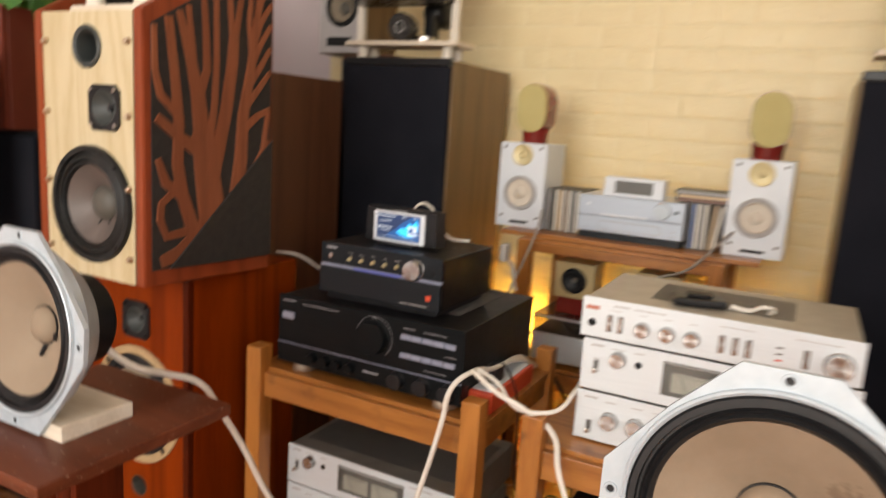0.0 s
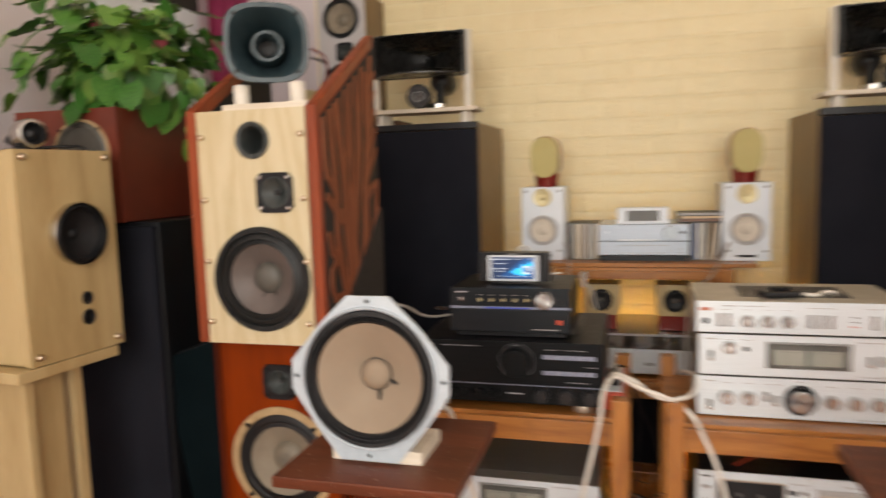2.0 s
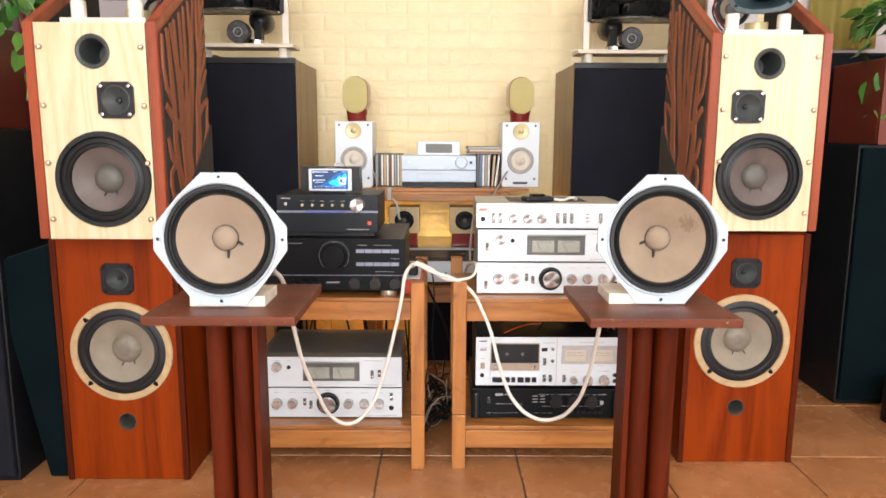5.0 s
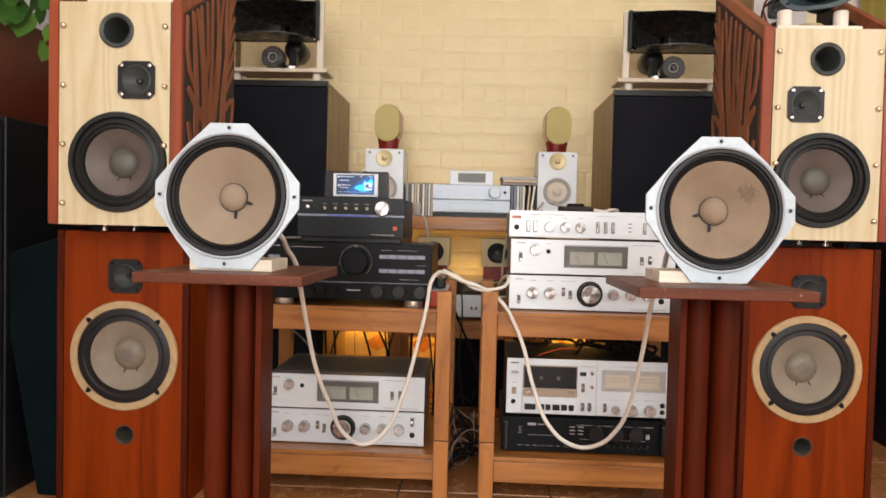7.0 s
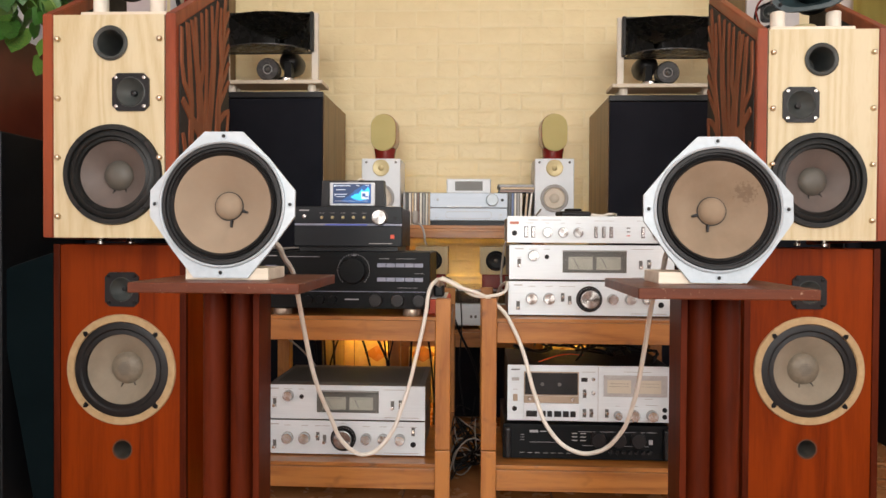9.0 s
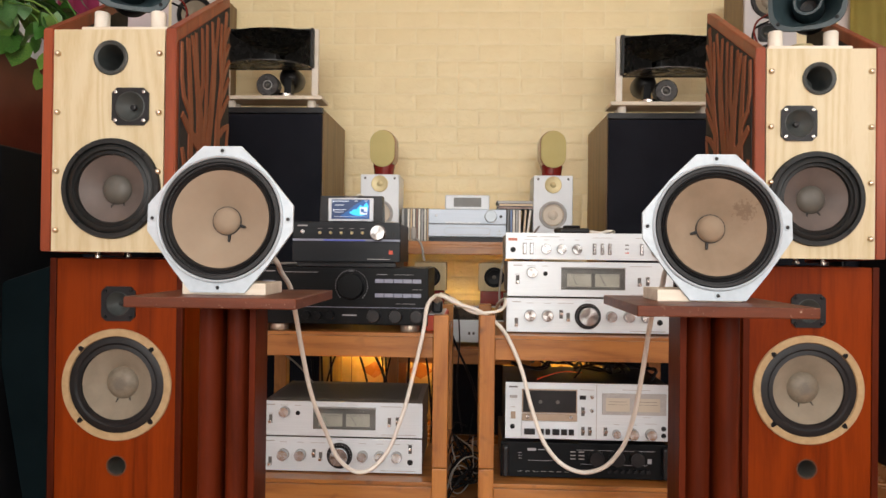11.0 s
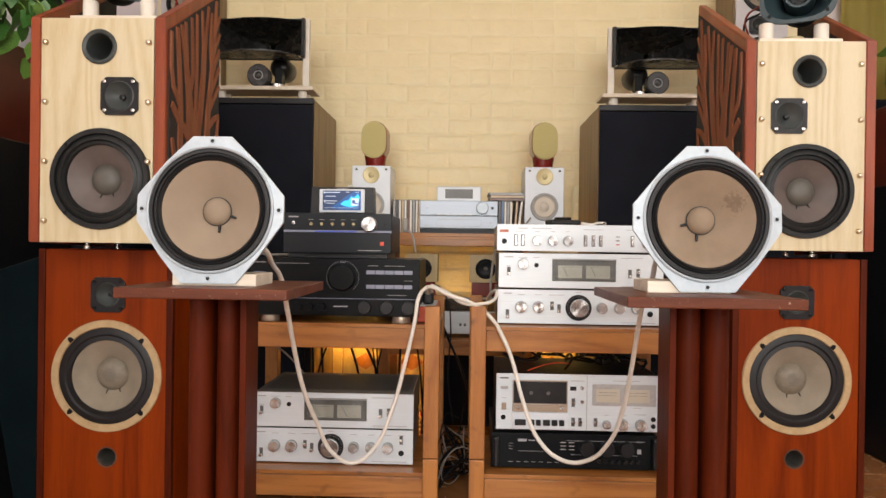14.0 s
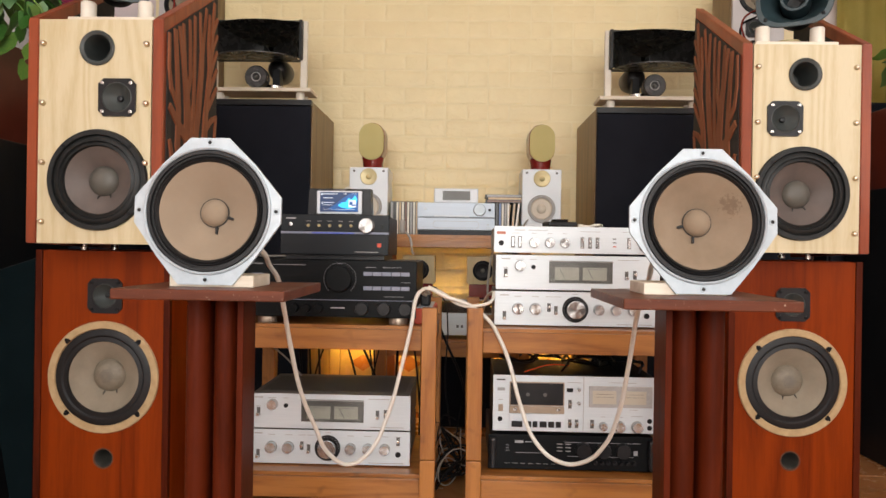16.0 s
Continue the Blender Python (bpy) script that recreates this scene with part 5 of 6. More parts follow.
meter_amp(-0.680, 1.195, 0.2105, "silver power amplifier with twin meter window in the rack")
control_amp(-0.680, 1.195, 0.1185, "silver control amplifier with a large volume dial on the rack shelf")
meter_amp(-0.040, 1.200, 0.583, "silver power amplifier with twin meter window in the stack")
control_amp(-0.042, 1.200, 0.4905, "silver control amplifier with a large volume dial under the stack")
slim_amp(-0.046, 1.195, 0.6785)
cassette_deck(-0.042, 1.200, 0.2155)
black_rack_amp(-0.050, 1.195, 0.1185)


def black_amp(x, y, z):
    u = thing("integrated_amplifier", (x, y, z), "wide black integrated amplifier with a big dial and lit buttons", "amplifier")
    h, w = 0.163, 0.435
    case(u, w, h, 0.36, 0, BLACK_FACE, BLACK, 0.021)
    vents(u, w * 0.8, 0.10, 0.32, h, 24)
    for sx in (-1, 1):
        part("front_foot", lathe_z([(0.0, 0.0), (0.0235, 0.0), (0.0245, 0.002), (0.0245, 0.014), (0.023, 0.0175), (0, 0.0175)], sx * 0.17, 0.03, 28), CHAMPAGNE, u, "round champagne-toned foot", (0, 0, 0), True)
    part("lower_strip", box(-w / 2 + 0.001, w / 2 - 0.001, -0.003, 0.0, 0.020, 0.061, 0.001), BLACK_FACE, u, "glossy lower control strip")
    part("trim_line", box(-w / 2 + 0.001, w / 2 - 0.001, -0.0034, 0.0, 0.0612, 0.0625), BUTTON_BLUE, u)
    zc = 0.116
    knob(u, 0.022, zc, 0.033, BLACK_FACE, 0.022, "volume_knob")
    bm = bmesh.new()
    for k in range(31):
        a = radians(225 - 270 * k / 30)
        cx, cz = 0.022 + 0.041 * math.cos(a), zc + 0.041 * math.sin(a)
        box(cx - 0.0007, cx + 0.0007, -0.0006, 0, cz - 0.0012, cz + 0.0012, 0, bm)
    part("dial_scale", bm, PALEPRINT, u)["kind"] = "stuff"
    for r in range(2):
        for k in range(5):
            part("selector_button", box(0.0825 + 0.0238 * k, 0.0825 + 0.0238 * k + 0.0222, -0.003, 0.0, 0.1245 - 0.0365 * r, 0.1345 - 0.0365 * r, 0.0008), BUTTON_BLUE, u, "grey-blue button")
    for kx in (-0.125, -0.092, -0.062, -0.030):
        knob(u, kx, 0.041, 0.0105, BLACK_FACE, 0.012, y=-0.003)
    for kx in (0.080, 0.136, 0.190):
        knob(u, kx, 0.041, 0.0165, PLASTIC, 0.016, y=-0.003)
    part("power_button", box(-0.205, -0.175, -0.004, 0, 0.114, 0.128, 0.001), BUTTON_BLUE, u)
    jack(u, -0.155, 0.041, 0.006)
    bars(u, "print", PALEPRINT, [(-0.19, 0.152, 0.03, 0.003), (-0.11, 0.150, 0.09, 0.0015), (0.022, 0.154, 0.012, 0.0015), (0.10, 0.146, 0.026, 0.0015), (0.155, 0.146, 0.05, 0.0012), (0.19, 0.1085, 0.025, 0.0012), (0.16, 0.072, 0.05, 0.0012)])
    bars(u, "model_label", PALEPRINT, [(0.018, 0.042, 0.036, 0.004)], -0.0036)
    return u


black_amp(-0.672, 1.150, 0.4925)


def streamer(x, y, z):
    u = thing("compact_receiver", (x, y, z), "compact black receiver with a silver dial, on the black amplifier", "receiver")
    h, w = 0.116, 0.282
    part("case", box(-w / 2, w / 2, 0.008, 0.235, 0.012, h - 0.002, 0.003), BLACK, u)
    part("base", box(-w / 2 + 0.012, w / 2 - 0.012, 0.01, 0.22, 0.0, 0.012), PLASTIC, u)
    part("upper_face", box(-w / 2, w / 2, 0.0, 0.0075, 0.072, h, 0.0015), CHARCOAL, u)
    part("lower_face", box(-w / 2, w / 2, -0.004, 0.0075, 0.012, 0.066, 0.002), CHARCOAL, u)
    part("light_groove", box(-w / 2, w / 2, 0.0015, 0.0075, 0.0663, 0.0717), BUTTON_BLUE, u, "pale grey-blue groove")
    part("blue_light", box(-0.06, 0.05, 0.0008, 0.0014, 0.067, 0.070), LED_BLUE, u, "thin blue light line")
    knob(u, 0.083, 0.088, 0.0195, KNOB, 0.018, "volume_knob")
    part("power_button", lathe([(0.0055, 0), (0.005, -0.005), (0, -0.0055)], -0.114, 0.090, 16), KNOB, u, "", (0, 0, 0), True)
    for k in range(5):
        lev = part("toggle", lathe([(0.0042, 0), (0.0038, -0.004), (0.0024, -0.007), (0, -0.0075)], -0.069 + 0.0278 * k, 0.0875, 14), GOLDPALE, u, "tiny brass-toned toggle", (0, 0, 0), True)
    jack(u, 0.123, 0.086, 0.004)
    bars(u, "brand_mark", PALEPRINT, [(-0.115, h - 0.010, 0.026, 0.0045)])
    bars(u, "print", GREYPRINT, [(-0.069 + 0.0278 * k, 0.099, 0.012, 0.0014) for k in range(5)] + [(-0.01, 0.042, 0.055, 0.0015), (-0.125, 0.022, 0.015, 0.0015)], -0.0006)
    bars(u, "model_print", GREYPRINT, [(0.085, 0.020, 0.06, 0.0022)], -0.0046)
    part("red_mark", prism([(0.112, 0.033), (0.122, 0.033), (0.122, 0.043), (0.112, 0.043)], -0.0046, -0.0041), RED, u, "small red mark")
    return u


streamer(-0.672, 1.188, 0.6568)
_plug = thing("power_plug", (-0.528, 1.452, 0.733), "grey moulded plug and cable behind the compact receiver", "plug")
part("plug_body", box(0.0, 0.016, 0.0, 0.03, 0.0, 0.040, 0.005), CABLE_GREY, _plug, "grey plug body")
tube("cable", [(0.012, 0.015, 0.006), (0.026, 0.012, -0.004), (0.036, 0.01, -0.03), (0.038, 0.012, -0.052), (0.042, 0.016, -0.0615)], 0.0035, CABLE_GREY, _plug, "grey cable")


def screen_player(x, y, z):
    u = thing("music_player_display", (x, y, z), "small lit music player screen in a black stand on the receiver", "display", turn=-2)
    part("back_shell", prism([(-0.087, 0.0), (0.087, 0.0), (0.084, 0.070), (-0.084, 0.070)], 0.008, 0.045), PLASTIC, u, "black shell")
    part("player_body", box(-0.062, 0.062, 0.0, 0.0075, 0.001, 0.064, 0.003), WHITE, u, "silver-white player body")
    sc = part("screen", box(-0.052, 0.052, -0.0012, -0.0002, 0.007, 0.060), SCREEN_DARK, u, "dark blue lit screen")
    part("screen_art", prism([(-0.004, 0.024), (0.008, 0.033), (0.018, 0.034), (0.026, 0.045), (0.034, 0.041), (0.044, 0.052), (0.049, 0.042), (0.047, 0.030), (0.040, 0.018), (0.024, 0.015), (0.008, 0.018)], -0.0018, -0.0013), SCREEN_CYAN, sc, "bright cyan picture")
    part("screen_glow", prism([(-0.030, 0.014), (-0.006, 0.030), (0.010, 0.044), (0.034, 0.058), (0.0515, 0.058), (0.0515, 0.0085), (0.0, 0.0085)], -0.00128, -0.00122), SCREEN_MID, sc, "deep blue glow in the picture")
    bars(sc, "screen_text", SCREEN_TEXT, [(-0.024, 0.0550, 0.040, 0.0024), (0.016, 0.0555, 0.010, 0.0018), (0.042, 0.0558, 0.010, 0.0014), (-0.030, 0.0445, 0.026, 0.0022), (-0.028, 0.032, 0.030, 0.0022), (-0.031, 0.0255, 0.024, 0.0018), (0.0, 0.0135, 0.090, 0.0008), (-0.047, 0.0545, 0.0045, 0.0055), (-0.046, 0.031, 0.003, 0.008)], -0.0026)
    part("cover_picture", box(0.026, 0.046, -0.0032, -0.0020, 0.019, 0.039), SCREEN_TEXT, sc, "pale square cover picture")
    bars(sc, "cover_shapes", SCREEN_MID, [(0.033, 0.030, 0.008, 0.012), (0.040, 0.025, 0.010, 0.004)], -0.0042)
    bars(u, "print", PALEPRINT, [(0.0, 0.0665, 0.030, 0.002)], 0.0072)
    part("dock", box(-0.045, 0.045, -0.012, 0.03, -0.004, 0.001, 0.001), PLASTIC, u)
    tube("usb_cable", [(0.0, 0.046, 0.05), (0.006, 0.07, 0.078), (0.02, 0.09, 0.072), (0.035, 0.10, 0.04), (0.06, 0.11, 0.008), (0.10, 0.13, 0.004)], 0.0028, CABLE_WHITE, u, "white cable")
    return u


screen_player(-0.674, 1.258, 0.777)

# ---- small system on the wall rack ----
SH = 0.739


def white_speaker(x, y, z):
    sp = thing("bookshelf_speaker", (x, y, z), "small white bookshelf speaker with pale gold tweeter ring on the rack", "loudspeaker", "pair of white speakers")
    part("cabinet", box(-0.072, 0.072, 0.010, 0.17, 0.0, 0.248, 0.003), WHITE, sp)
    part("front_panel", box(-0.072, 0.072, 0.0, 0.0095, 0.0, 0.248, 0.003), WHITE, sp, "white front panel")
    tw = part("tweeter", lathe([(0.031, 0.0), (0.031, -0.003), (0.029, -0.004), (0.012, 0.0), (0.010, 0.0)], 0, 0, 36), GOLDPALE, sp, "pale gold tweeter plate", (0, -0.0005, 0.213), True)
    part("dome", lathe([(0.0105, -0.001), (0.008, -0.005), (0, -0.008)], 0, 0, 24), GOLDPALE, tw, "", (0, 0, 0), True)
    wf = part("woofer", lathe([(0.051, 0.0), (0.051, -0.004), (0.048, -0.006), (0.041, -0.005), (0.040, -0.001)], 0, 0, 40), GREYPRINT, sp, "ivory cone woofer with grey ring", (0, -0.0005, 0.102), True)
    part("cone", lathe([(0.040, -0.002), (0.038, -0.005), (0.035, -0.002), (0.018, -0.0005), (0.016, -0.002)], 0, 0, 40), IVORY, wf, "", (0, 0, 0), True)
    part("dust_cap", lathe([(0.017, -0.001), (0.012, -0.006), (0, -0.008)], 0, 0, 28), IVORY, wf, "", (0, 0, 0), True)
    for sx in (-1, 1):
        for zz in (0.032, 0.234):
            part("grille_socket", lathe([(0.0045, 0.0), (0.0045, -0.001), (0.002, -0.001), (0, 0.0)], sx * 0.055, zz, 14), INK, sp)
    part("port_slot", box(-0.028, 0.028, -0.0012, 0.0, 0.012, 0.020, 0.0003), RUBBER, sp, "dark port slot")
    return sp


white_speaker(-0.692, 1.970, SH)
white_speaker(-0.051, 1.967, SH)


def satellite(x, y, z, turn):
    sp = thing("satellite_speaker", (x, y, z), "capsule-shaped satellite speaker with gold grille on a red foot", "loudspeaker", "pair of gold satellites", turn)
    pts = []
    for k in range(13):
        a = math.pi * k / 12
        pts.append((0.047 * math.cos(a), 0.124 + 0.045 * math.sin(a)))
    for k in range(13):
        a = math.pi + math.pi * k / 12
        pts.append((0.047 * math.cos(a), 0.076 + 0.045 * math.sin(a)))
    part("shell", prism([(a * 1.03, 0.100 + (b - 0.100) * 1.03) for a, b in pts], 0.010, 0.075), REDGLOSS, sp, "glossy dark red shell", (0, 0, 0), True)
    part("grille", prism(pts, -0.001, 0.0095, None, 0.002), GOLDCLOTH, sp, "olive-gold cloth grille")
    part("foot", lathe_z([(0.0, 0.0), (0.036, 0.0), (0.037, 0.003), (0.038, 0.020), (0.042, 0.042), (0, 0.046)], 0, 0.044, 32), REDGLOSS, sp, "red foot", (0, 0, 0), True)
    return sp


satellite(-0.688, 1.993, SH + 0.248, -4)
satellite(-0.048, 1.992, SH + 0.248, 4)


def mini_system(x, y, z):
    u = thing("mini_cd_system", (x, y, z), "pale blue-silver mini CD system on the pine plank", "CD player")
    part("case", box(-0.143, 0.143, 0.012, 0.24, 0.017, 0.120, 0.003), WHITE, u)
    part("upper_face", box(-0.143, 0.143, 0.0, 0.0115, 0.066, 0.120, 0.002), ICE, u)
    part("lower_face", box(-0.143, 0.143, 0.003, 0.0115, 0.019, 0.064, 0.002), ICE, u)
    part("plinth", box(-0.138, 0.138, 0.006, 0.23, 0.0, 0.0165), CHARCOAL, u, "dark grey plinth")
    pts = [(-0.074 + 0.010 * math.cos(a), 0.039 + 0.0115 * math.sin(a)) for a in [math.pi / 2 + math.pi * k / 8 for k in range(9)]] + [(0.074 + 0.010 * math.cos(a), 0.039 + 0.0115 * math.sin(a)) for a in [-math.pi / 2 + math.pi * k / 8 for k in range(9)]]
    part("disc_drawer", prism(pts, 0.0012, 0.003, None, 0.0005), ICE, u, "rounded disc drawer")
    part("drawer_gap", prism([(a * 1.012, 0.039 + (b - 0.039) * 1.14) for a, b in pts], 0.0025, 0.0031), GREYPRINT, u)
    knob(u, 0.086, 0.094, 0.022, CAST, 0.015, "volume_knob")
    part("power_button", lathe([(0.005, 0), (0.0045, -0.003), (0, -0.0035)], -0.114, 0.096, 16), WHITE, u)
    for k in range(5):
        part("button", box(-0.080 + 0.026 * k, -0.056 + 0.026 * k, -0.002, 0.0, 0.0665, 0.0720, 0.0006), WHITE, u)
    jack(u, 0.123, 0.094, 0.004)
    bars(u, "print", GREYPRINT, [(0.118, 0.028, 0.018, 0.002), (-0.12, 0.028, 0.012, 0.002), (0.118, 0.040, 0.005, 0.006)], 0.0024)
    return u


mini_system(-0.365, 1.955, SH)
_dv = thing("display_box", (-0.366, 1.975, SH + 0.120), "white display unit standing on the mini CD system", "display")
part("body", box(-0.082, 0.082, 0.0, 0.05, 0.0, 0.054, 0.004), WHITE, _dv)
part("window", box(-0.050, 0.052, -0.001, 0.0, 0.010, 0.044, 0.0004), METERDARK, _dv, "dark grey display window")

_rnd = random.Random(5)
_cd_mats = [mottled("cd_spine_" + n, a, tuple(c * 1.15 for c in a), 60.0, 0.3) for n, a in
            (("white", (0.70, 0.66, 0.57)), ("grey", (0.30, 0.29, 0.28)), ("black", (0.02, 0.02, 0.022)), ("blue", (0.06, 0.12, 0.30)), ("tan", (0.52, 0.36, 0.20)), ("brown", (0.16, 0.06, 0.03)))]


def cd_case(x, y, z, mat, lean=0.0, w=0.0098, flat=False):
    cd = thing("cd_case", (x, y, z), "jewel-cased compact disc standing on the plank" if not flat else "jewel-cased compact disc lying on the row of discs", "CD case", "row of CD cases")
    cd.rotation_euler = (0, radians(lean), 0)
    if flat:
        part("jewel_box", box(-0.071, 0.071, 0.0, 0.124, 0.0, w, 0.0006), PLASTIC, cd)
        part("spine", box(-0.066, 0.066, -0.0005, 0.0, 0.001, w - 0.001), mat, cd)
    else:
        # case coloured dark to draw the black gaps between spines
        part("jewel_box", box(-w / 2, w / 2, 0.0, 0.142, 0.0, 0.124, 0.0006), CAPGREY, cd)
        part("spine", box(-w / 2 + 0.0018, w / 2 - 0.0012, -0.0006, 0.0, 0.003, 0.121), mat, cd)
    return cd


for _k in range(10):
    cd_case(-0.606 + 0.0104 * _k, 1.985 + _rnd.uniform(-0.008, 0.006), SH, _cd_mats[(1, 2, 0, 4, 0, 5, 0, 1, 0, 4)[_k]])
for _k in range(7):
    cd_case(-0.2135 + 0.0104 * _k + (0.004 if _k > 4 else 0), 1.985 + _rnd.uniform(-0.008, 0.006), SH, _cd_mats[(2, 3, 0, 1, 0, 4, 0)[_k]], (0, 0, 0, 0, 0, 4, 7)[_k])
cd_case(-0.184, 1.99, SH + 0.1245, _cd_mats[5], 0, 0.0098, True)
cd_case(-0.181, 1.985, SH + 0.1345, _cd_mats[4], 0, 0.0098, True)
cd_case(-0.186, 1.988, SH + 0.1445, _cd_mats[1], 0, 0.0098, True)


def turntable(x, y, z):
    u = thing("record_player", (x, y, z), "silver record player with a smoked lid on the lower rack shelf", "record player")
    part("plinth", box(-0.225, 0.225, 0.0, 0.32, 0.012, 0.092, 0.003), SILVER, u, "silver plinth")
    for sx in (-1, 1):
        for py in (0.04, 0.28):
            part("foot", lathe_z([(0.0, 0.0), (0.02, 0.0), (0.02, 0.012), (0, 0.012)], sx * 0.18, py, 18), PLASTIC, u)
    part("platter", lathe_z([(0.0, 0.094), (0.145, 0.094), (0.148, 0.098), (0.148, 0.108), (0.0, 0.110)], -0.03, 0.16, 40), RUBBER, u, "black platter", (0, 0, 0), True)
    part("lid", box(-0.224, 0.224, 0.001, 0.319, 0.138, 0.144, 0.002), SMOKE, u, "smoked lid top")
    part("lid_front", box(-0.224, 0.224, 0.001, 0.005, 0.094, 0.1375), SMOKE, u, "smoked lid front")
    part("lid_edge", box(-0.225, 0.225, -0.002, 0.0005, 0.1375, 0.1445, 0.0005), PALEPRINT, u, "pale lid edge")
    part("button", box(0.012, 0.020, -0.003, 0, 0.040, 0.050, 0.001), INK, u)
    part("button", box(0.028, 0.036, -0.003, 0, 0.040, 0.050, 0.001), INK, u)
    # pale rectangle near the plinth's upper edge
    part("label_plate", box(-0.050, -0.012, -0.001, 0, 0.066, 0.088), WHITE, u)
    return u


turntable(-0.369, 1.90, 0.3645)


def mini_cube(x, y, z, base):
    tagged(part("spacer_block", box(-0.05, 0.05, 0.0, 0.09, 0.0, base, 0.002), REDGLOSS, None, "", (x, y + 0.01, z)), "dark red block under the small speaker", "block", "dark red blocks")
    sp = thing("cube_speaker", (x, y, z + base + 0.0005), "small pine cube speaker with a black cone under the shelf", "loudspeaker", "pair of cube speakers")
    part("cabinet", box(-0.058, 0.058, 0.008, 0.10, 0.0, 0.102, 0.001), BIRCH, sp)
    part("front_panel", panel_with_holes(-0.058, 0.058, 0.0, 0.102, [(0, 0.050, 0.034)], 0.0, 0.0075), BIRCH, sp, "pine front panel")
    driver(sp, "woofer", 0.0, 0.050, 0.0, 0.037, 0.031, 0.025, 0.008, BLACK, RUBBER, RUBBER, CAPGREY, "black cone driver", 0.006, 0.003, 0, 0.003, False)
    return sp


mini_cube(-0.498, 1.945, 0.5095, 0.050)
mini_cube(-0.264, 1.945, 0.5095, 0.050)

# ---- cables and odds and ends ----
_pl = thing("power_strip", (-0.436, 1.29, 0.4925), "red power strip with a black plug beside the amplifier", "power strip")
part("body", box(-0.026, 0.026, -0.10, 0.12, 0.0, 0.040, 0.004), RED, _pl, "red plastic body")
part("top_plate", box(-0.020, 0.020, -0.09, 0.11, 0.0405, 0.043, 0.001), WHITE, _pl, "white socket plate")
part("plug", box(-0.014, 0.014, -0.055, -0.015, 0.0432, 0.078, 0.006), PLASTIC, _pl, "black plug")
tube("plug_cord", [(0.0, -0.04, 0.076), (0.02, -0.06, 0.095), (0.05, -0.06, 0.06), (0.06, -0.05, 0.0), (0.055, -0.02, -0.16), (0.07, 0.05, -0.30)], 0.0020, BLACK, _pl)

_cl = tube("speaker_cable", [(-0.76, 0.614, 0.726), (-0.707, 0.64, 0.683), (-0.706, 0.7, 0.652), (-0.704, 0.76, 0.62), (-0.703, 0.8, 0.563), (-0.701, 0.85, 0.482), (-0.69, 0.9, 0.377), (-0.671, 0.96, 0.286), (-0.638, 1.0, 0.202), (-0.597, 1.02, 0.177), (-0.552, 1.04, 0.204), (-0.514, 1.06, 0.284), (-0.483, 1.08, 0.401), (-0.46, 1.09, 0.51), (-0.452, 1.1, 0.565), (-0.436, 1.14, 0.586), (-0.428, 1.22, 0.572), (-0.43, 1.34, 0.556), (-0.436, 1.45, 0.52), (-0.436, 1.5, 0.496)], 0.0050, CABLE_WHITE)
tagged(_cl, "off-white speaker cable hanging in a loop from the driver", "cable", "white speaker cables")
_cr = tube("speaker_cable", [(0.069, 0.656, 0.727), (0.02, 0.69, 0.676), (0.021, 0.74, 0.635), (0.02, 0.78, 0.606), (0.019, 0.82, 0.552), (0.016, 0.87, 0.444), (0.007, 0.92, 0.33), (-0.013, 0.96, 0.253), (-0.057, 1.0, 0.2), (-0.106, 1.02, 0.195), (-0.157, 1.04, 0.232), (-0.194, 1.06, 0.315), (-0.222, 1.09, 0.417), (-0.245, 1.1, 0.471), (-0.272, 1.14, 0.512), (-0.322, 1.125, 0.55), (-0.378, 1.125, 0.569), (-0.425, 1.14, 0.588), (-0.436, 1.16, 0.58), (-0.434, 1.26, 0.562), (-0.438, 1.4, 0.545), (-0.44, 1.49, 0.497)], 0.0050, CABLE_WHITE)
tagged(_cr, "off-white speaker cable hanging in a loop from the driver", "cable", "white speaker cables")
_cx = tube("flat_cable", [(-0.425, 1.15, 0.592), (-0.385, 1.15, 0.575), (-0.343, 1.13, 0.549), (-0.293, 1.13, 0.549), (-0.267, 1.15, 0.556), (-0.257, 1.19, 0.575), (-0.27, 1.30, 0.56), (-0.275, 1.5, 0.50)], 0.0042, CABLE_WHITE)
tagged(_cx, "off-white cable lying across the rack posts", "cable")
for _pts, _r, _m, _lab in (
        ([(-0.62, 1.975, 0.80), (-0.600, 1.90, 0.765), (-0.590, 1.80, 0.70), (-0.565, 1.62, 0.62), (-0.540, 1.52, 0.56), (-0.53, 1.51, 0.50)], 0.0034, CABLE_GREY, "grey cable drooping from the white speaker to the amplifier"),
        ([(-0.10, 1.97, 0.80), (-0.13, 1.90, 0.765), (-0.17, 1.78, 0.72), (-0.235, 1.60, 0.70), (-0.262, 1.45, 0.60), (-0.265, 1.40, 0.54)], 0.0034, CABLE_GREY, "grey cable drooping from the white speaker to the stack"),
        ([(-1.03, 1.30, 0.705), (-0.98, 1.32, 0.70), (-0.93, 1.36, 0.665), (-0.86, 1.42, 0.660)], 0.0034, CABLE_GREY, "grey cable from the baffle to the black amplifier"),
        ([(-0.90, 1.36, 0.42), (-0.84, 1.44, 0.34), (-0.80, 1.50, 0.24), (-0.83, 1.52, 0.10)], 0.0026, CABLE_GREY, "thin grey cable behind the rack")):
    tagged(tube("grey_cable", _pts, _r, _m), _lab, "cable")
_rnd = random.Random(11)
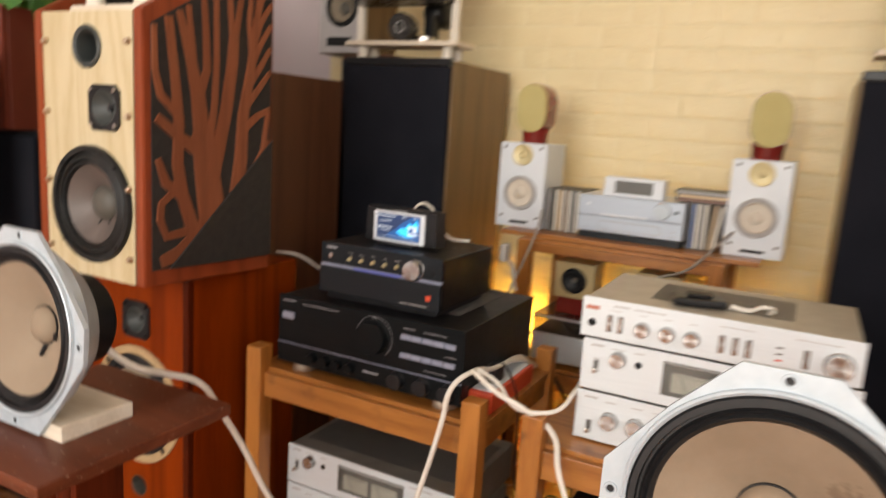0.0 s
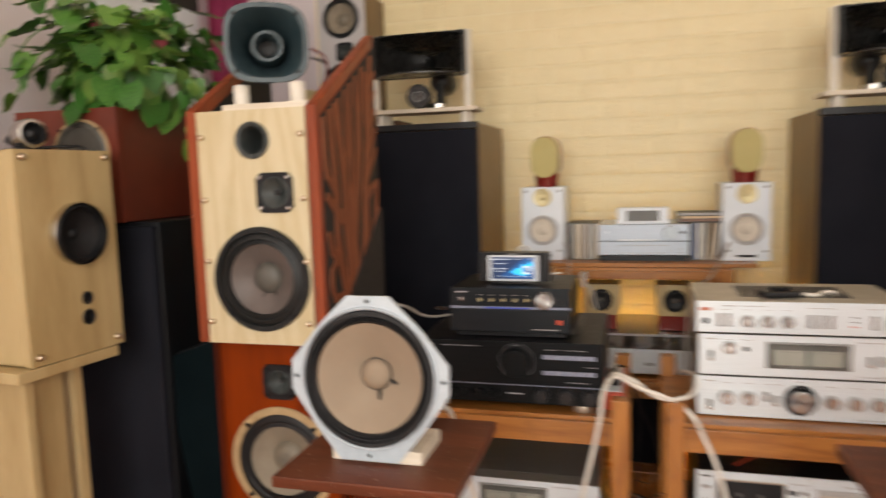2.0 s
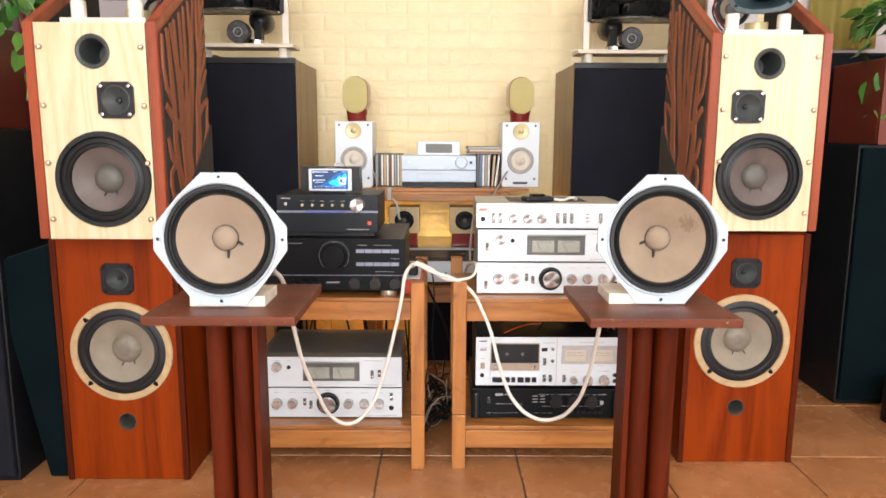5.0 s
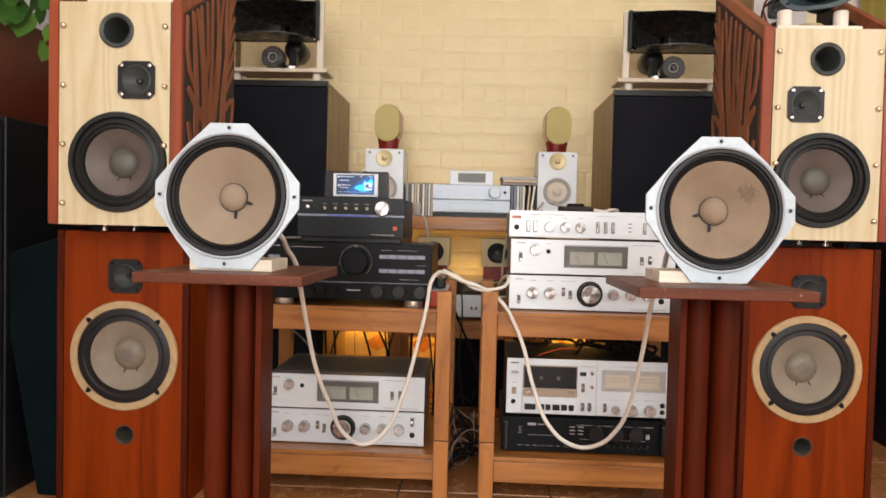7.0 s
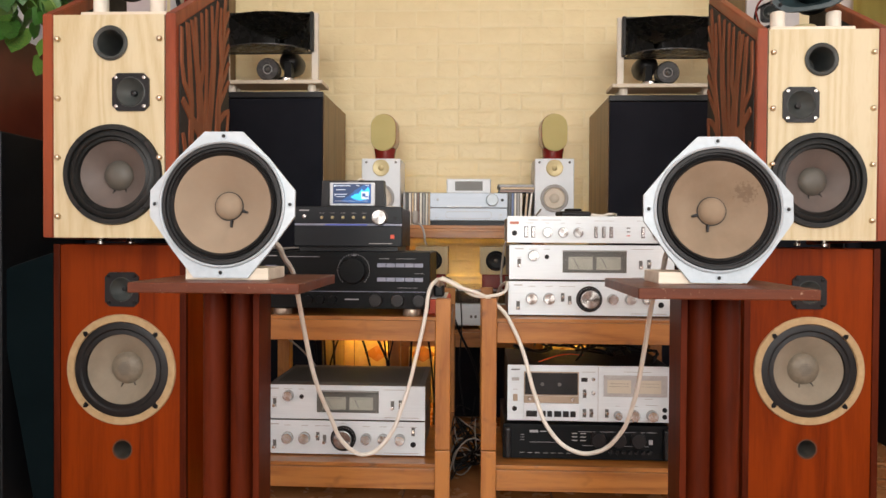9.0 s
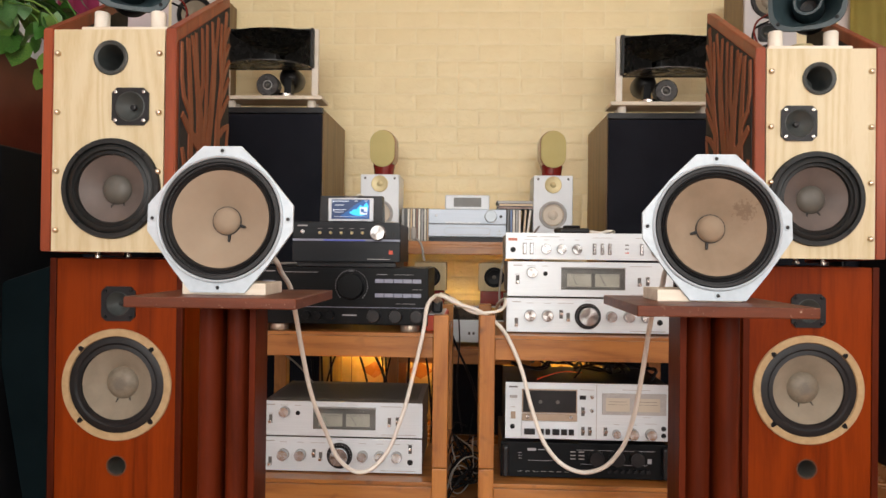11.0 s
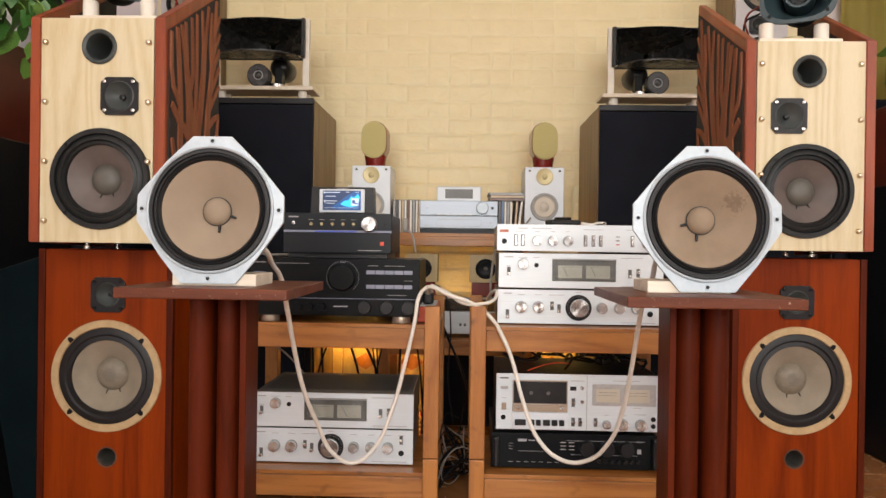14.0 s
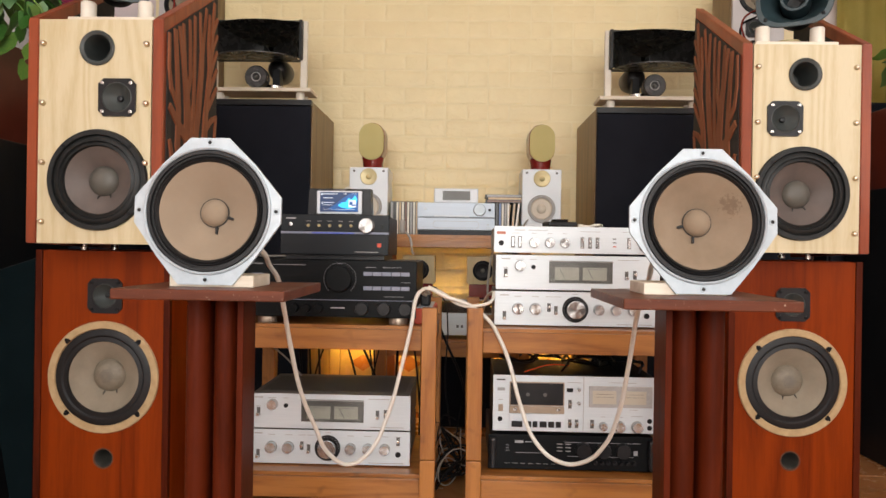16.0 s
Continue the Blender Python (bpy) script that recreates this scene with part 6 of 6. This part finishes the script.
for _k in range(13):
    _x = -0.86 + 0.036 * _k + _rnd.uniform(-0.012, 0.012)
    _s = _rnd.uniform(-0.10, 0.10)
    tagged(tube("black_cable", [(_x, 1.56, 0.47), (_x + _s * 0.3, 1.60, 0.39), (_x + _s * 0.7, 1.62, 0.30), (_x + _s, 1.63, 0.20), (_x + _s * 1.4, 1.66, 0.08), (_x + _s * 2, 1.70, 0.004)], _rnd.uniform(0.0024, 0.0042), BLACK), "black power cord hanging behind the rack", "cable", "black cords")
for _k in range(12):
    _a = _rnd.uniform(0, 6.28)
    _p = [(-0.362 + 0.045 * math.cos(_a + j * 1.7) * (0.6 + 0.1 * j), 1.36 + 0.02 * _k + 0.05 * math.sin(_a + j * 1.9), 0.008 + _rnd.uniform(0.0, 0.20) * (1 - 0.12 * j)) for j in range(7)]
    tagged(tube("tangled_cable", _p, _rnd.uniform(0.0018, 0.0032), (BLACK, CABLE_GREY, BLACK, BLACK, BLACK, BLACK)[_k % 6]), "tangled cord on the floor between the racks", "cable", "tangled cords")
for _k in range(7):
    _x = -0.16 + 0.045 * _k
    _p = [(_x + _rnd.uniform(-0.06, 0.06), 1.30 + _rnd.uniform(-0.03, 0.12), 0.368 + _rnd.uniform(0.002, 0.035)) for j in range(5)]
    tagged(tube("black_cable", _p + [(_x, 1.50, 0.37)], 0.0034, BLACK), "black cord coiled on top of the cassette deck", "cable", "coiled cords")
tagged(tube("red_wire", [(-0.17, 1.235, 0.366), (-0.14, 1.26, 0.372), (-0.10, 1.28, 0.379), (-0.04, 1.33, 0.37)], 0.0016, RED), "thin red wire on top of the cassette deck", "wire")
_rm = thing("remote_control", (-0.080, 1.262, 0.7515), "black remote control lying on the slim amplifier", "remote control", "", 16)
part("body", box(-0.042, 0.042, -0.024, 0.024, 0.0, 0.014, 0.005), PLASTIC, _rm)
part("top_pad", box(-0.020, 0.020, -0.014, 0.014, 0.0142, 0.021, 0.003), BLACK, _rm)
tagged(tube("white_lead", [(-0.03, 1.265, 0.757), (0.0, 1.27, 0.754), (0.02, 1.29, 0.759), (0.035, 1.28, 0.758), (0.03, 1.265, 0.756)], 0.004, CABLE_WHITE), "short white lead beside the remote control", "wire")

# ---- black box under the gap between the racks ----
# plain black box that fills the dark gap; its use is unknown
_pb = thing("subwoofer_box", (-0.362, 2.08, 0.0), "black box standing on the floor behind the racks", "box")
part("body", box(-0.10, 0.14, 0.0, 0.18, 0.0, 0.36, 0.004), BLACK, _pb)
part("panel", box(-0.09, 0.13, -0.004, -0.0005, 0.01, 0.35, 0.002), GRILLE, _pb)


# ---- side wall things ----
def wood_speaker(x, y, z):
    """Faces +x; built facing -y and turned."""
    sp = thing("birch_speaker", (x, y, z), "pale birch loudspeaker with silver-rimmed driver on a pale stand", "loudspeaker", turn=84)
    part("cabinet", box(-0.118, 0.118, 0.016, 0.27, 0.0, 0.44, 0.006), BIRCH, sp)
    part("baffle", panel_with_holes(-0.118, 0.118, 0.0, 0.44, [(0.016, 0.262, 0.060), (0.028, 0.120, 0.013), (0.028, 0.078, 0.016)], 0.0, 0.0155), BIRCH, sp, "pale birch baffle")
    driver(sp, "woofer", 0.016, 0.262, 0.0, 0.068, 0.064, 0.052, 0.012, CHROME, RUBBER, RUBBER, RUBBER, "black driver with a thin silver rim", 0.0135, 0.016, 0, 0.006, False)
    for zz, r in ((0.120, 0.013), (0.078, 0.016)):
        part("port_tube", lathe([(r + 0.002, 0.0), (r, -0.002), (r - 0.002, 0.0), (r - 0.002, 0.015), (0, 0.015)], 0.028, zz, 20), RUBBER, sp, "dark round port", (0, 0, 0), True)
    for sx in (-1, 1):
        for zz in (0.018, 0.425):
            part("stud", lathe([(0.008, 0.0), (0.007, -0.006), (0.004, -0.010), (0, -0.011)], sx * 0.10, zz, 16), BRASS, sp, "domed brass stud", (0, 0, 0), True)
    return sp


wood_speaker(-1.545, 0.815, 0.676)
_st = thing("birch_stand", (-1.66, 0.80, 0), "pale wooden speaker stand with a twin-board column", "speaker stand", "", 84)
part("top_plate", box(-0.125, 0.125, -0.115, 0.13, 0.650, 0.674, 0.002), BIRCH, _st)
part("column", box(-0.075, 0.010, -0.070, -0.05, 0.03, 0.650, 0.002), BIRCH, _st)
part("column", box(-0.095, -0.075, -0.090, 0.06, 0.03, 0.650, 0.002), BIRCH, _st)
part("column", box(0.035, 0.060, -0.070, 0.06, 0.03, 0.650, 0.002), BIRCH, _st)
part("base", box(-0.13, 0.13, -0.12, 0.14, 0.0, 0.03, 0.003), BIRCH, _st)

_tw = thing("cone_tweeter", (-1.655, 0.835, 1.118), "silver cone tweeter with black tail lying on the birch speaker", "tweeter", "", 62)
part("ring", lathe([(0.024, -0.038), (0.030, -0.036), (0.033, -0.02), (0.033, 0.012), (0.026, 0.02), (0, 0.02)], 0, 0.036, 32), CHROME, _tw, "polished silver ring", (0, 0, 0), True)
part("dome", lathe([(0.024, -0.036), (0.016, -0.020), (0.009, -0.028), (0, -0.032)], 0, 0.036, 24), RUBBER, _tw, "", (0, 0, 0), True)
part("tail", lathe([(0.027, 0.02), (0.022, 0.06), (0.012, 0.12), (0.004, 0.16), (0, 0.161)], 0, 0.030, 24), BLACK, _tw, "", (0, 0, 0), True)
part("base", box(-0.035, 0.035, -0.02, 0.08, 0.0, 0.008, 0.003), PLASTIC, _tw)
tube("lead", [(0.01, -0.025, 0.006), (0.06, -0.05, 0.008), (0.09, -0.062, 0.004), (0.095, -0.075, -0.02)], 0.003, BLACK, _tw)


def dark_tower(x0, x1, y0, y1, h, mat, label):
    tw = thing("dark_tower_speaker", ((x0 + x1) / 2, y0, 0), label, "loudspeaker")
    w = (x1 - x0) / 2
    part("cabinet", box(-w, w, 0.02, y1 - y0, 0.0, h, 0.004), NAVY, tw)
    part("grille", box(-w + 0.004, w - 0.004, 0.0, 0.0195, 0.02, h - 0.01, 0.006), mat, tw, "dark cloth grille")
    if mat is TEAL:
        part("badge", box(0.02, 0.06, -0.0015, 0.0, 0.50, 0.512, 0.0005), CHROME, tw, "small badge")
    return tw


def red_box(x0, x1, y0, y1, z0, z1, dx, label):
    bx = thing("red_speaker_box", ((x0 + x1) / 2, y0, z0), label, "loudspeaker")
    w, h = (x1 - x0) / 2, z1 - z0
    part("cabinet", box(-w, w, 0.012, y1 - y0, 0.0, h, 0.003), TERRACOTTA, bx)
    part("front_panel", panel_with_holes(-w, w, 0.0, h, [(dx, h * 0.62, 0.074)], 0.0, 0.0115), TERRACOTTA, bx)
    driver(bx, "woofer", dx, h * 0.62, 0.0, 0.080, 0.073, 0.060, 0.018, GASKET, CAPGREY, CAPGREY, CAPGREY, "grey cone driver with cream rim", 0.008, 0.006, 4, 0.006, False)
    return bx


dark_tower(-1.93, -1.50, 1.02, 1.40, 0.948, GRILLE, "blue-black floor-standing speaker carrying a red box")
red_box(-1.86, -1.565, 1.00, 1.34, 0.949, 1.222, 0.045, "red-brown speaker box with a grey driver under the plant")
dark_tower(1.045, 1.46, 1.60, 1.95, 0.912, TEAL, "dark teal floor-standing speaker carrying a red box")
red_box(1.10, 1.43, 1.61, 1.92, 0.913, 1.195, 0.03, "red-brown speaker box under the hanging plant")
dark_tower(1.01, 1.36, 1.99, 2.26, 1.255, GRILLE, "tall black speaker standing behind the teal one")
_ls = thing("wedge_speaker", (-1.377, 1.058, 0.0), "dark teal cloth-covered wedge speaker against the mahogany cabinet", "loudspeaker")
part("body", prism([(-0.055, 0.0), (0.0, 0.0), (0.0, 0.655), (-0.165, 0.600)], 0.012, 0.25, None, 0.004), NAVY, _ls)
part("grille", prism([(-0.052, 0.004), (-0.001, 0.004), (-0.001, 0.651), (-0.160, 0.597)], 0.0, 0.0115, None, 0.003), TEAL, _ls, "dark teal cloth grille")
_fb = thing("black_case", (1.22, 1.36, 0.0), "low black case on the floor beside the dark speakers", "case")
part("body", box(-0.10, 0.16, -0.05, 0.12, 0.0, 0.16, 0.006), BLACK, _fb)
part("corner_plate", box(-0.101, -0.04, -0.0515, -0.0502, 0.13, 0.155, 0.0003), GOLDPALE, _fb, "brass corner plate")


# ---- plants ----
def leaf_mesh():
    bm = bmesh.new()
    half = [(0.0, 0.0), (0.30, -0.10), (0.46, 0.12), (0.44, 0.42), (0.26, 0.74), (0.0, 1.05)]
    mid = [bm.verts.new((0, y, -0.02 * math.sin(y * 3))) for y in (0.06, 0.12, 0.28, 0.50, 0.78, 1.05)]
    for s in (-1, 1):
        side = [bm.verts.new((s * x, y, 0.16 * x + (-0.10 if y > 0.7 else 0.0))) for x, y in half[1:5]]
        bm.faces.new((mid[0], mid[1], side[0]) if s > 0 else (mid[1], mid[0], side[0]))
        for k in range(3):
            q = (mid[k + 1], mid[k + 2], side[k + 1], side[k])
            bm.faces.new(q if s > 0 else q[::-1])
        q = (mid[4], mid[5], side[3])
        bm.faces.new(q if s > 0 else q[::-1])
    me = bpy.data.meshes.new("leaf")
    for f in bm.faces:
        f.smooth = True
    bm.to_mesh(me)
    bm.free()
    me.materials.append(LEAF)
    return me


LEAF_MESH = leaf_mesh()


def plant(x, y, z, n, spread, height, trail, seed, label):
    pl = thing("pothos_plant", (x, y, z), label, "plant")
    rnd = random.Random(seed)
    part("pot", lathe_z([(0.0, 0.0), (0.052, 0.0), (0.064, 0.078), (0.068, 0.088), (0.062, 0.088), (0.060, 0.076), (0, 0.076)], 0, 0, 28), POTWHITE, pl, "white plastic pot", (0, 0, 0), True)
    part("soil", lathe_z([(0.061, 0.077), (0.0, 0.082)], 0, 0, 20), SOIL, pl)

    def put(p, size, yaw, tilt):
        ob = new("leaf", LEAF_MESH)
        ob.parent = pl
        ob.matrix_basis = Matrix.Translation(p) @ Euler((radians(tilt), rnd.uniform(-0.4, 0.4), yaw)).to_matrix().to_4x4() @ Matrix.Diagonal((size, size, size, 1))
    stems = max(7, n // 10)
    for s in range(stems):
        a = 2 * math.pi * s / stems + rnd.uniform(-0.3, 0.3)
        L = rnd.uniform(0.6, 1.0) * spread
        up = rnd.uniform(0.3, 1.0) * height
        drop = rnd.uniform(0.0, 0.5) * trail
        pts = [(0.03 * math.cos(a), 0.03 * math.sin(a), 0.09), (0.35 * L * math.cos(a), 0.35 * L * math.sin(a), 0.10 + up * 0.8),
               (0.7 * L * math.cos(a), 0.7 * L * math.sin(a), 0.10 + up * 0.9 - drop * 0.3), (L * math.cos(a), L * math.sin(a), 0.10 + up * 0.6 - drop)]
        tube("stem", pts, 0.0022, LEAF, pl, "", 1.0, 3)
        for k in range(n // stems):
            f = (k + 0.6) / (n // stems)
            i = min(int(f * 3), 2)
            g = f * 3 - i
            p = [pts[i][c] + (pts[i + 1][c] - pts[i][c]) * g + rnd.uniform(-0.03, 0.03) for c in range(3)]
            p[2] += rnd.uniform(0.0, 0.03)
            put(p, rnd.uniform(0.042, 0.078), math.atan2(p[1], p[0]) - math.pi / 2 + rnd.uniform(-0.9, 0.9), rnd.uniform(-75, 10))
    return pl, put, rnd


_p, _put, _r = plant(-1.665, 1.15, 1.222, 300, 0.27, 0.19, 0.22, 4, "leafy green pothos in a pot on the red box")
for _s in range(3):
    _a = (0.17 + 0.03 * _s, -0.02 - 0.03 * _s)
    _pts = [(_a[0] * 0.6, _a[1], 0.10), (_a[0] * 1.1, _a[1], 0.07), (_a[0] * 1.35, _a[1], -0.03), (_a[0] * 1.38, _a[1], -0.11 - 0.03 * _s), (_a[0] * 1.34, _a[1] - 0.01, -0.20 - 0.02 * _s)]
    tube("trailing_stem", _pts, 0.0022, LEAF, _p, "", 1.0, 4)
    for _k in range(9):
        _q = _pts[1 + _k // 3]
        _put((_q[0] + _r.uniform(-0.03, 0.03), _q[1] + _r.uniform(-0.03, 0.03), _q[2] + _r.uniform(-0.06, 0.03)), _r.uniform(0.035, 0.06), _r.uniform(-3, 3), _r.uniform(-100, -60))
for _k in range(46):
    _a = _r.uniform(-2.9, 0.3)
    _d = _r.uniform(0.07, 0.15)
    _put((_d * math.cos(_a), _d * math.sin(_a), _r.uniform(0.01, 0.10)), _r.uniform(0.05, 0.085), _a - math.pi / 2 + _r.uniform(-0.6, 0.6), _r.uniform(-95, -40))
for _k in range(3):
    part("flower", lathe_z([(0.0, 0.0), (0.012, 0.006), (0.020, 0.018), (0.014, 0.026), (0.0, 0.022)], -0.02 + 0.09 * _k, -0.05, 12), PINK, _p, "pink flower", (0, 0, 0.20 - 0.03 * _k), True)
_p2, _put2, _r2 = plant(1.27, 1.74, 1.195, 120, 0.24, 0.17, 0.22, 9, "leafy green plant in a pot on the red box")
for _k in range(16):
    _put2((-0.15 + _r2.uniform(-0.04, 0.06), -0.08 + _r2.uniform(-0.05, 0.05), 0.06 - _k * 0.014), _r2.uniform(0.05, 0.075), _r2.uniform(-3, 3), _r2.uniform(-100, -50))


# ---- wall hangings ----
def curtain(name, along, a0, a1, wall, z0, z1, mat, label, folds):
    bm = bmesh.new()
    n = folds * 8
    cols = []
    for i in range(n + 1):
        f = i / n
        d = 0.030 + 0.016 * math.cos(f * folds * 2 * math.pi) + 0.005 * math.sin(f * 17)
        a = a0 + (a1 - a0) * f
        p = (wall + d, a) if along == "y" else (a, wall - d)
        cols.append([bm.verts.new((p[0], p[1], z)) for z in (z0, z1)])
    for c0, c1 in zip(cols, cols[1:]):
        bm.faces.new((c0[0], c1[0], c1[1], c0[1]))
    bmesh.ops.solidify(bm, geom=bm.faces[:], thickness=0.002)
    return tagged(part(name, bm, mat, None, "", (0, 0, 0), True), label, "curtain")


curtain("magenta_curtain", "y", 2.005, 2.31, X0, 0.3, 2.5, MAGENTA, "magenta cloth curtain hanging in the wall corner", 3)
curtain("olive_curtain", "x", 1.17, 1.46, Y1, 1.30, 2.5, OLIVE, "olive-yellow cloth curtain hanging against the back wall", 3)
_po = thing("wall_poster", (X0, 1.70, 1.30), "white poster with a dark brown upper picture on the wall", "poster")
part("sheet", box(0.002, 0.006, -0.30, 0.30, 0.0, 0.80), WHITE, _po, "white lower field")
part("dark_field", box(0.0065, 0.0075, -0.30, 0.30, 0.375, 0.80), FELT, _po, "dark brown picture field")
part("pale_shape", box(0.008, 0.0085, 0.17, 0.25, 0.47, 0.58), CREAM, _po, "pale shape in the picture")

# ---- amber light strip behind the racks ----
_as = thing("light_strip", (-0.62, Y1 - 0.055, 0.335), "thin amber light strip behind the racks near the wall", "light strip")
part("channel", box(-0.50, 0.95, -0.012, 0.0, 0.0, 0.012), PLASTIC, _as)
part("tube", box(-0.49, 0.94, 0.0005, 0.004, 0.002, 0.010), LED_AMBER, _as, "glowing amber tube")

# ---- wainscot tiles ----
_ws = structure("wainscot", box(X0, X1, Y1 - 0.010, Y1, 0.0, 0.276), GROUT, "amber glazed wall tiles with orange diamonds along the floor")
_tile = bpy.data.meshes.new("wall_tile")
_b2 = box(-0.0955, 0.0955, -0.006, 0.0, 0.002, 0.272, 0.002)
_b2.to_mesh(_tile)
_b2.free()
_tile.materials.append(TILE_CREAM)
_dia = bpy.data.meshes.new("diamond_inlay")
_b2 = prism([(-0.055, 0.205), (0, 0.17), (0.055, 0.205), (0, 0.24)], -0.0075, -0.006)
_b2.to_mesh(_dia)
_b2.free()
_dia.materials.append(TILE_DIAMOND)
for _k in range(15):
    _x = -1.72 + 0.194 * _k
    _o = new("tile", _tile)
    _o.parent, _o.location = _ws, (_x, Y1 - 0.0102, 0)
    _o = new("diamond_inlay", _dia)
    _o.parent, _o.location = _ws, (_x, Y1 - 0.0102, 0)

# ---- embossed brick panels on the back wall ----
_bw = structure("brick_panel", box(-1.655, 1.14, Y1 - 0.008, Y1, 0.278, ZC - 0.001), JOINT, "pearl-beige embossed brick wall covering")


def brick_mesh(w, h, seed):
    """A pillowy embossed brick: uneven outline, rounded shoulders, chiselled raised face."""
    rnd = random.Random(seed)
    bm = bmesh.new()
    n = max(4, round(w / 0.022))
    xs = [-w / 2, -w / 2 + 0.004] + [-w / 2 + 0.011 + (w - 0.022) * i / n for i in range(n + 1)] + [w / 2 - 0.004, w / 2]
    zs = [-h / 2, -h / 2 + 0.003, -h / 2 + 0.010, -h / 6, h / 6, h / 2 - 0.010, h / 2 - 0.003, h / 2]
    grid = []
    for i, x in enumerate(xs):
        col = []
        for k, z in enumerate(zs):
            e = min(i, len(xs) - 1 - i, k, len(zs) - 1 - k)
            up = (0.0, 0.0007, 0.0012, 0.0013)[min(e, 3)]
            j = (0.0016, 0.0012, 0.0030, 0.0030)[min(e, 3)]
            lift = rnd.uniform(-0.0004, 0.0005) if e > 1 else rnd.uniform(-0.0002, 0.0003) * e
            col.append(bm.verts.new((x + rnd.uniform(-j, j), -up - lift, z + rnd.uniform(-j, j))))
        grid.append(col)
    for i in range(len(xs) - 1):
        for k in range(len(zs) - 1):
            f = bm.faces.new((grid[i][k], grid[i + 1][k], grid[i + 1][k + 1], grid[i][k + 1]))
            f.smooth = True
    me = bpy.data.meshes.new("brick")
    bm.to_mesh(me)
    bm.free()
    me.materials.append(BRICK)
    return me


BH, BW, GAP = 0.0695, 0.175, 0.006
_bricks = [brick_mesh(BW - GAP, BH - GAP, k) for k in range(9)]
_halves = [brick_mesh(BW / 2 - GAP, BH - GAP, 30 + k) for k in range(6)]
_rest = bmesh.new()
_rnd = random.Random(21)
_count = 0
_row = 0
_z = 0.322 + BH / 2
while _z + BH / 2 < ZC:
    _x = -1.643 + (BW / 2 if _row % 2 else 0.0)
    while _x < 1.10:
        _w = BW / 2 if _rnd.random() < 0.22 else BW
        _pair = [BW] if _w == BW else [BW / 2, BW / 2]
        for _w in _pair:
            _cx = _x + _w / 2
            _x += _w
            if _cx + _w / 2 > 1.138:
                continue
            _me = _rnd.choice(_bricks if _w == BW else _halves)
            if 0.80 < _z < 1.85 and -1.0 < _cx < 0.42 and _count < 300:
                _o = new("brick", _me)
                _o.parent, _o.location = _bw, (_cx, Y1 - 0.0085, _z)
                _count += 1
            else:
                _n = len(_rest.verts)
                _rest.from_mesh(_me)
                _rest.verts.ensure_lookup_table()
                for _v in _rest.verts[_n:]:
                    _v.co += Vector((_cx, Y1 - 0.0085, _z))
    _row += 1
    _z += BH
tagged(part("brick_rest", _rest, BRICK, _bw), kind="stuff")

# ---- floor tiles ----
_ft = bpy.data.meshes.new("floor_tile")
_b2 = box(-0.1975, 0.1975, -0.1975, 0.1975, -0.0058, 0.0, 0.0015)
_b2.to_mesh(_ft)
_b2.free()
_ft.materials.append(FLOOR_TILE)
for _i in range(11):
    for _j in range(13):
        _x, _y = -1.93 + 0.4 * _i, -2.60 + 0.4 * _j
        if _x < X1 and _y < Y1 + 0.1:
            _o = new("tile", _ft)
            _o.parent, _o.location = floor, (_x, _y, 0)
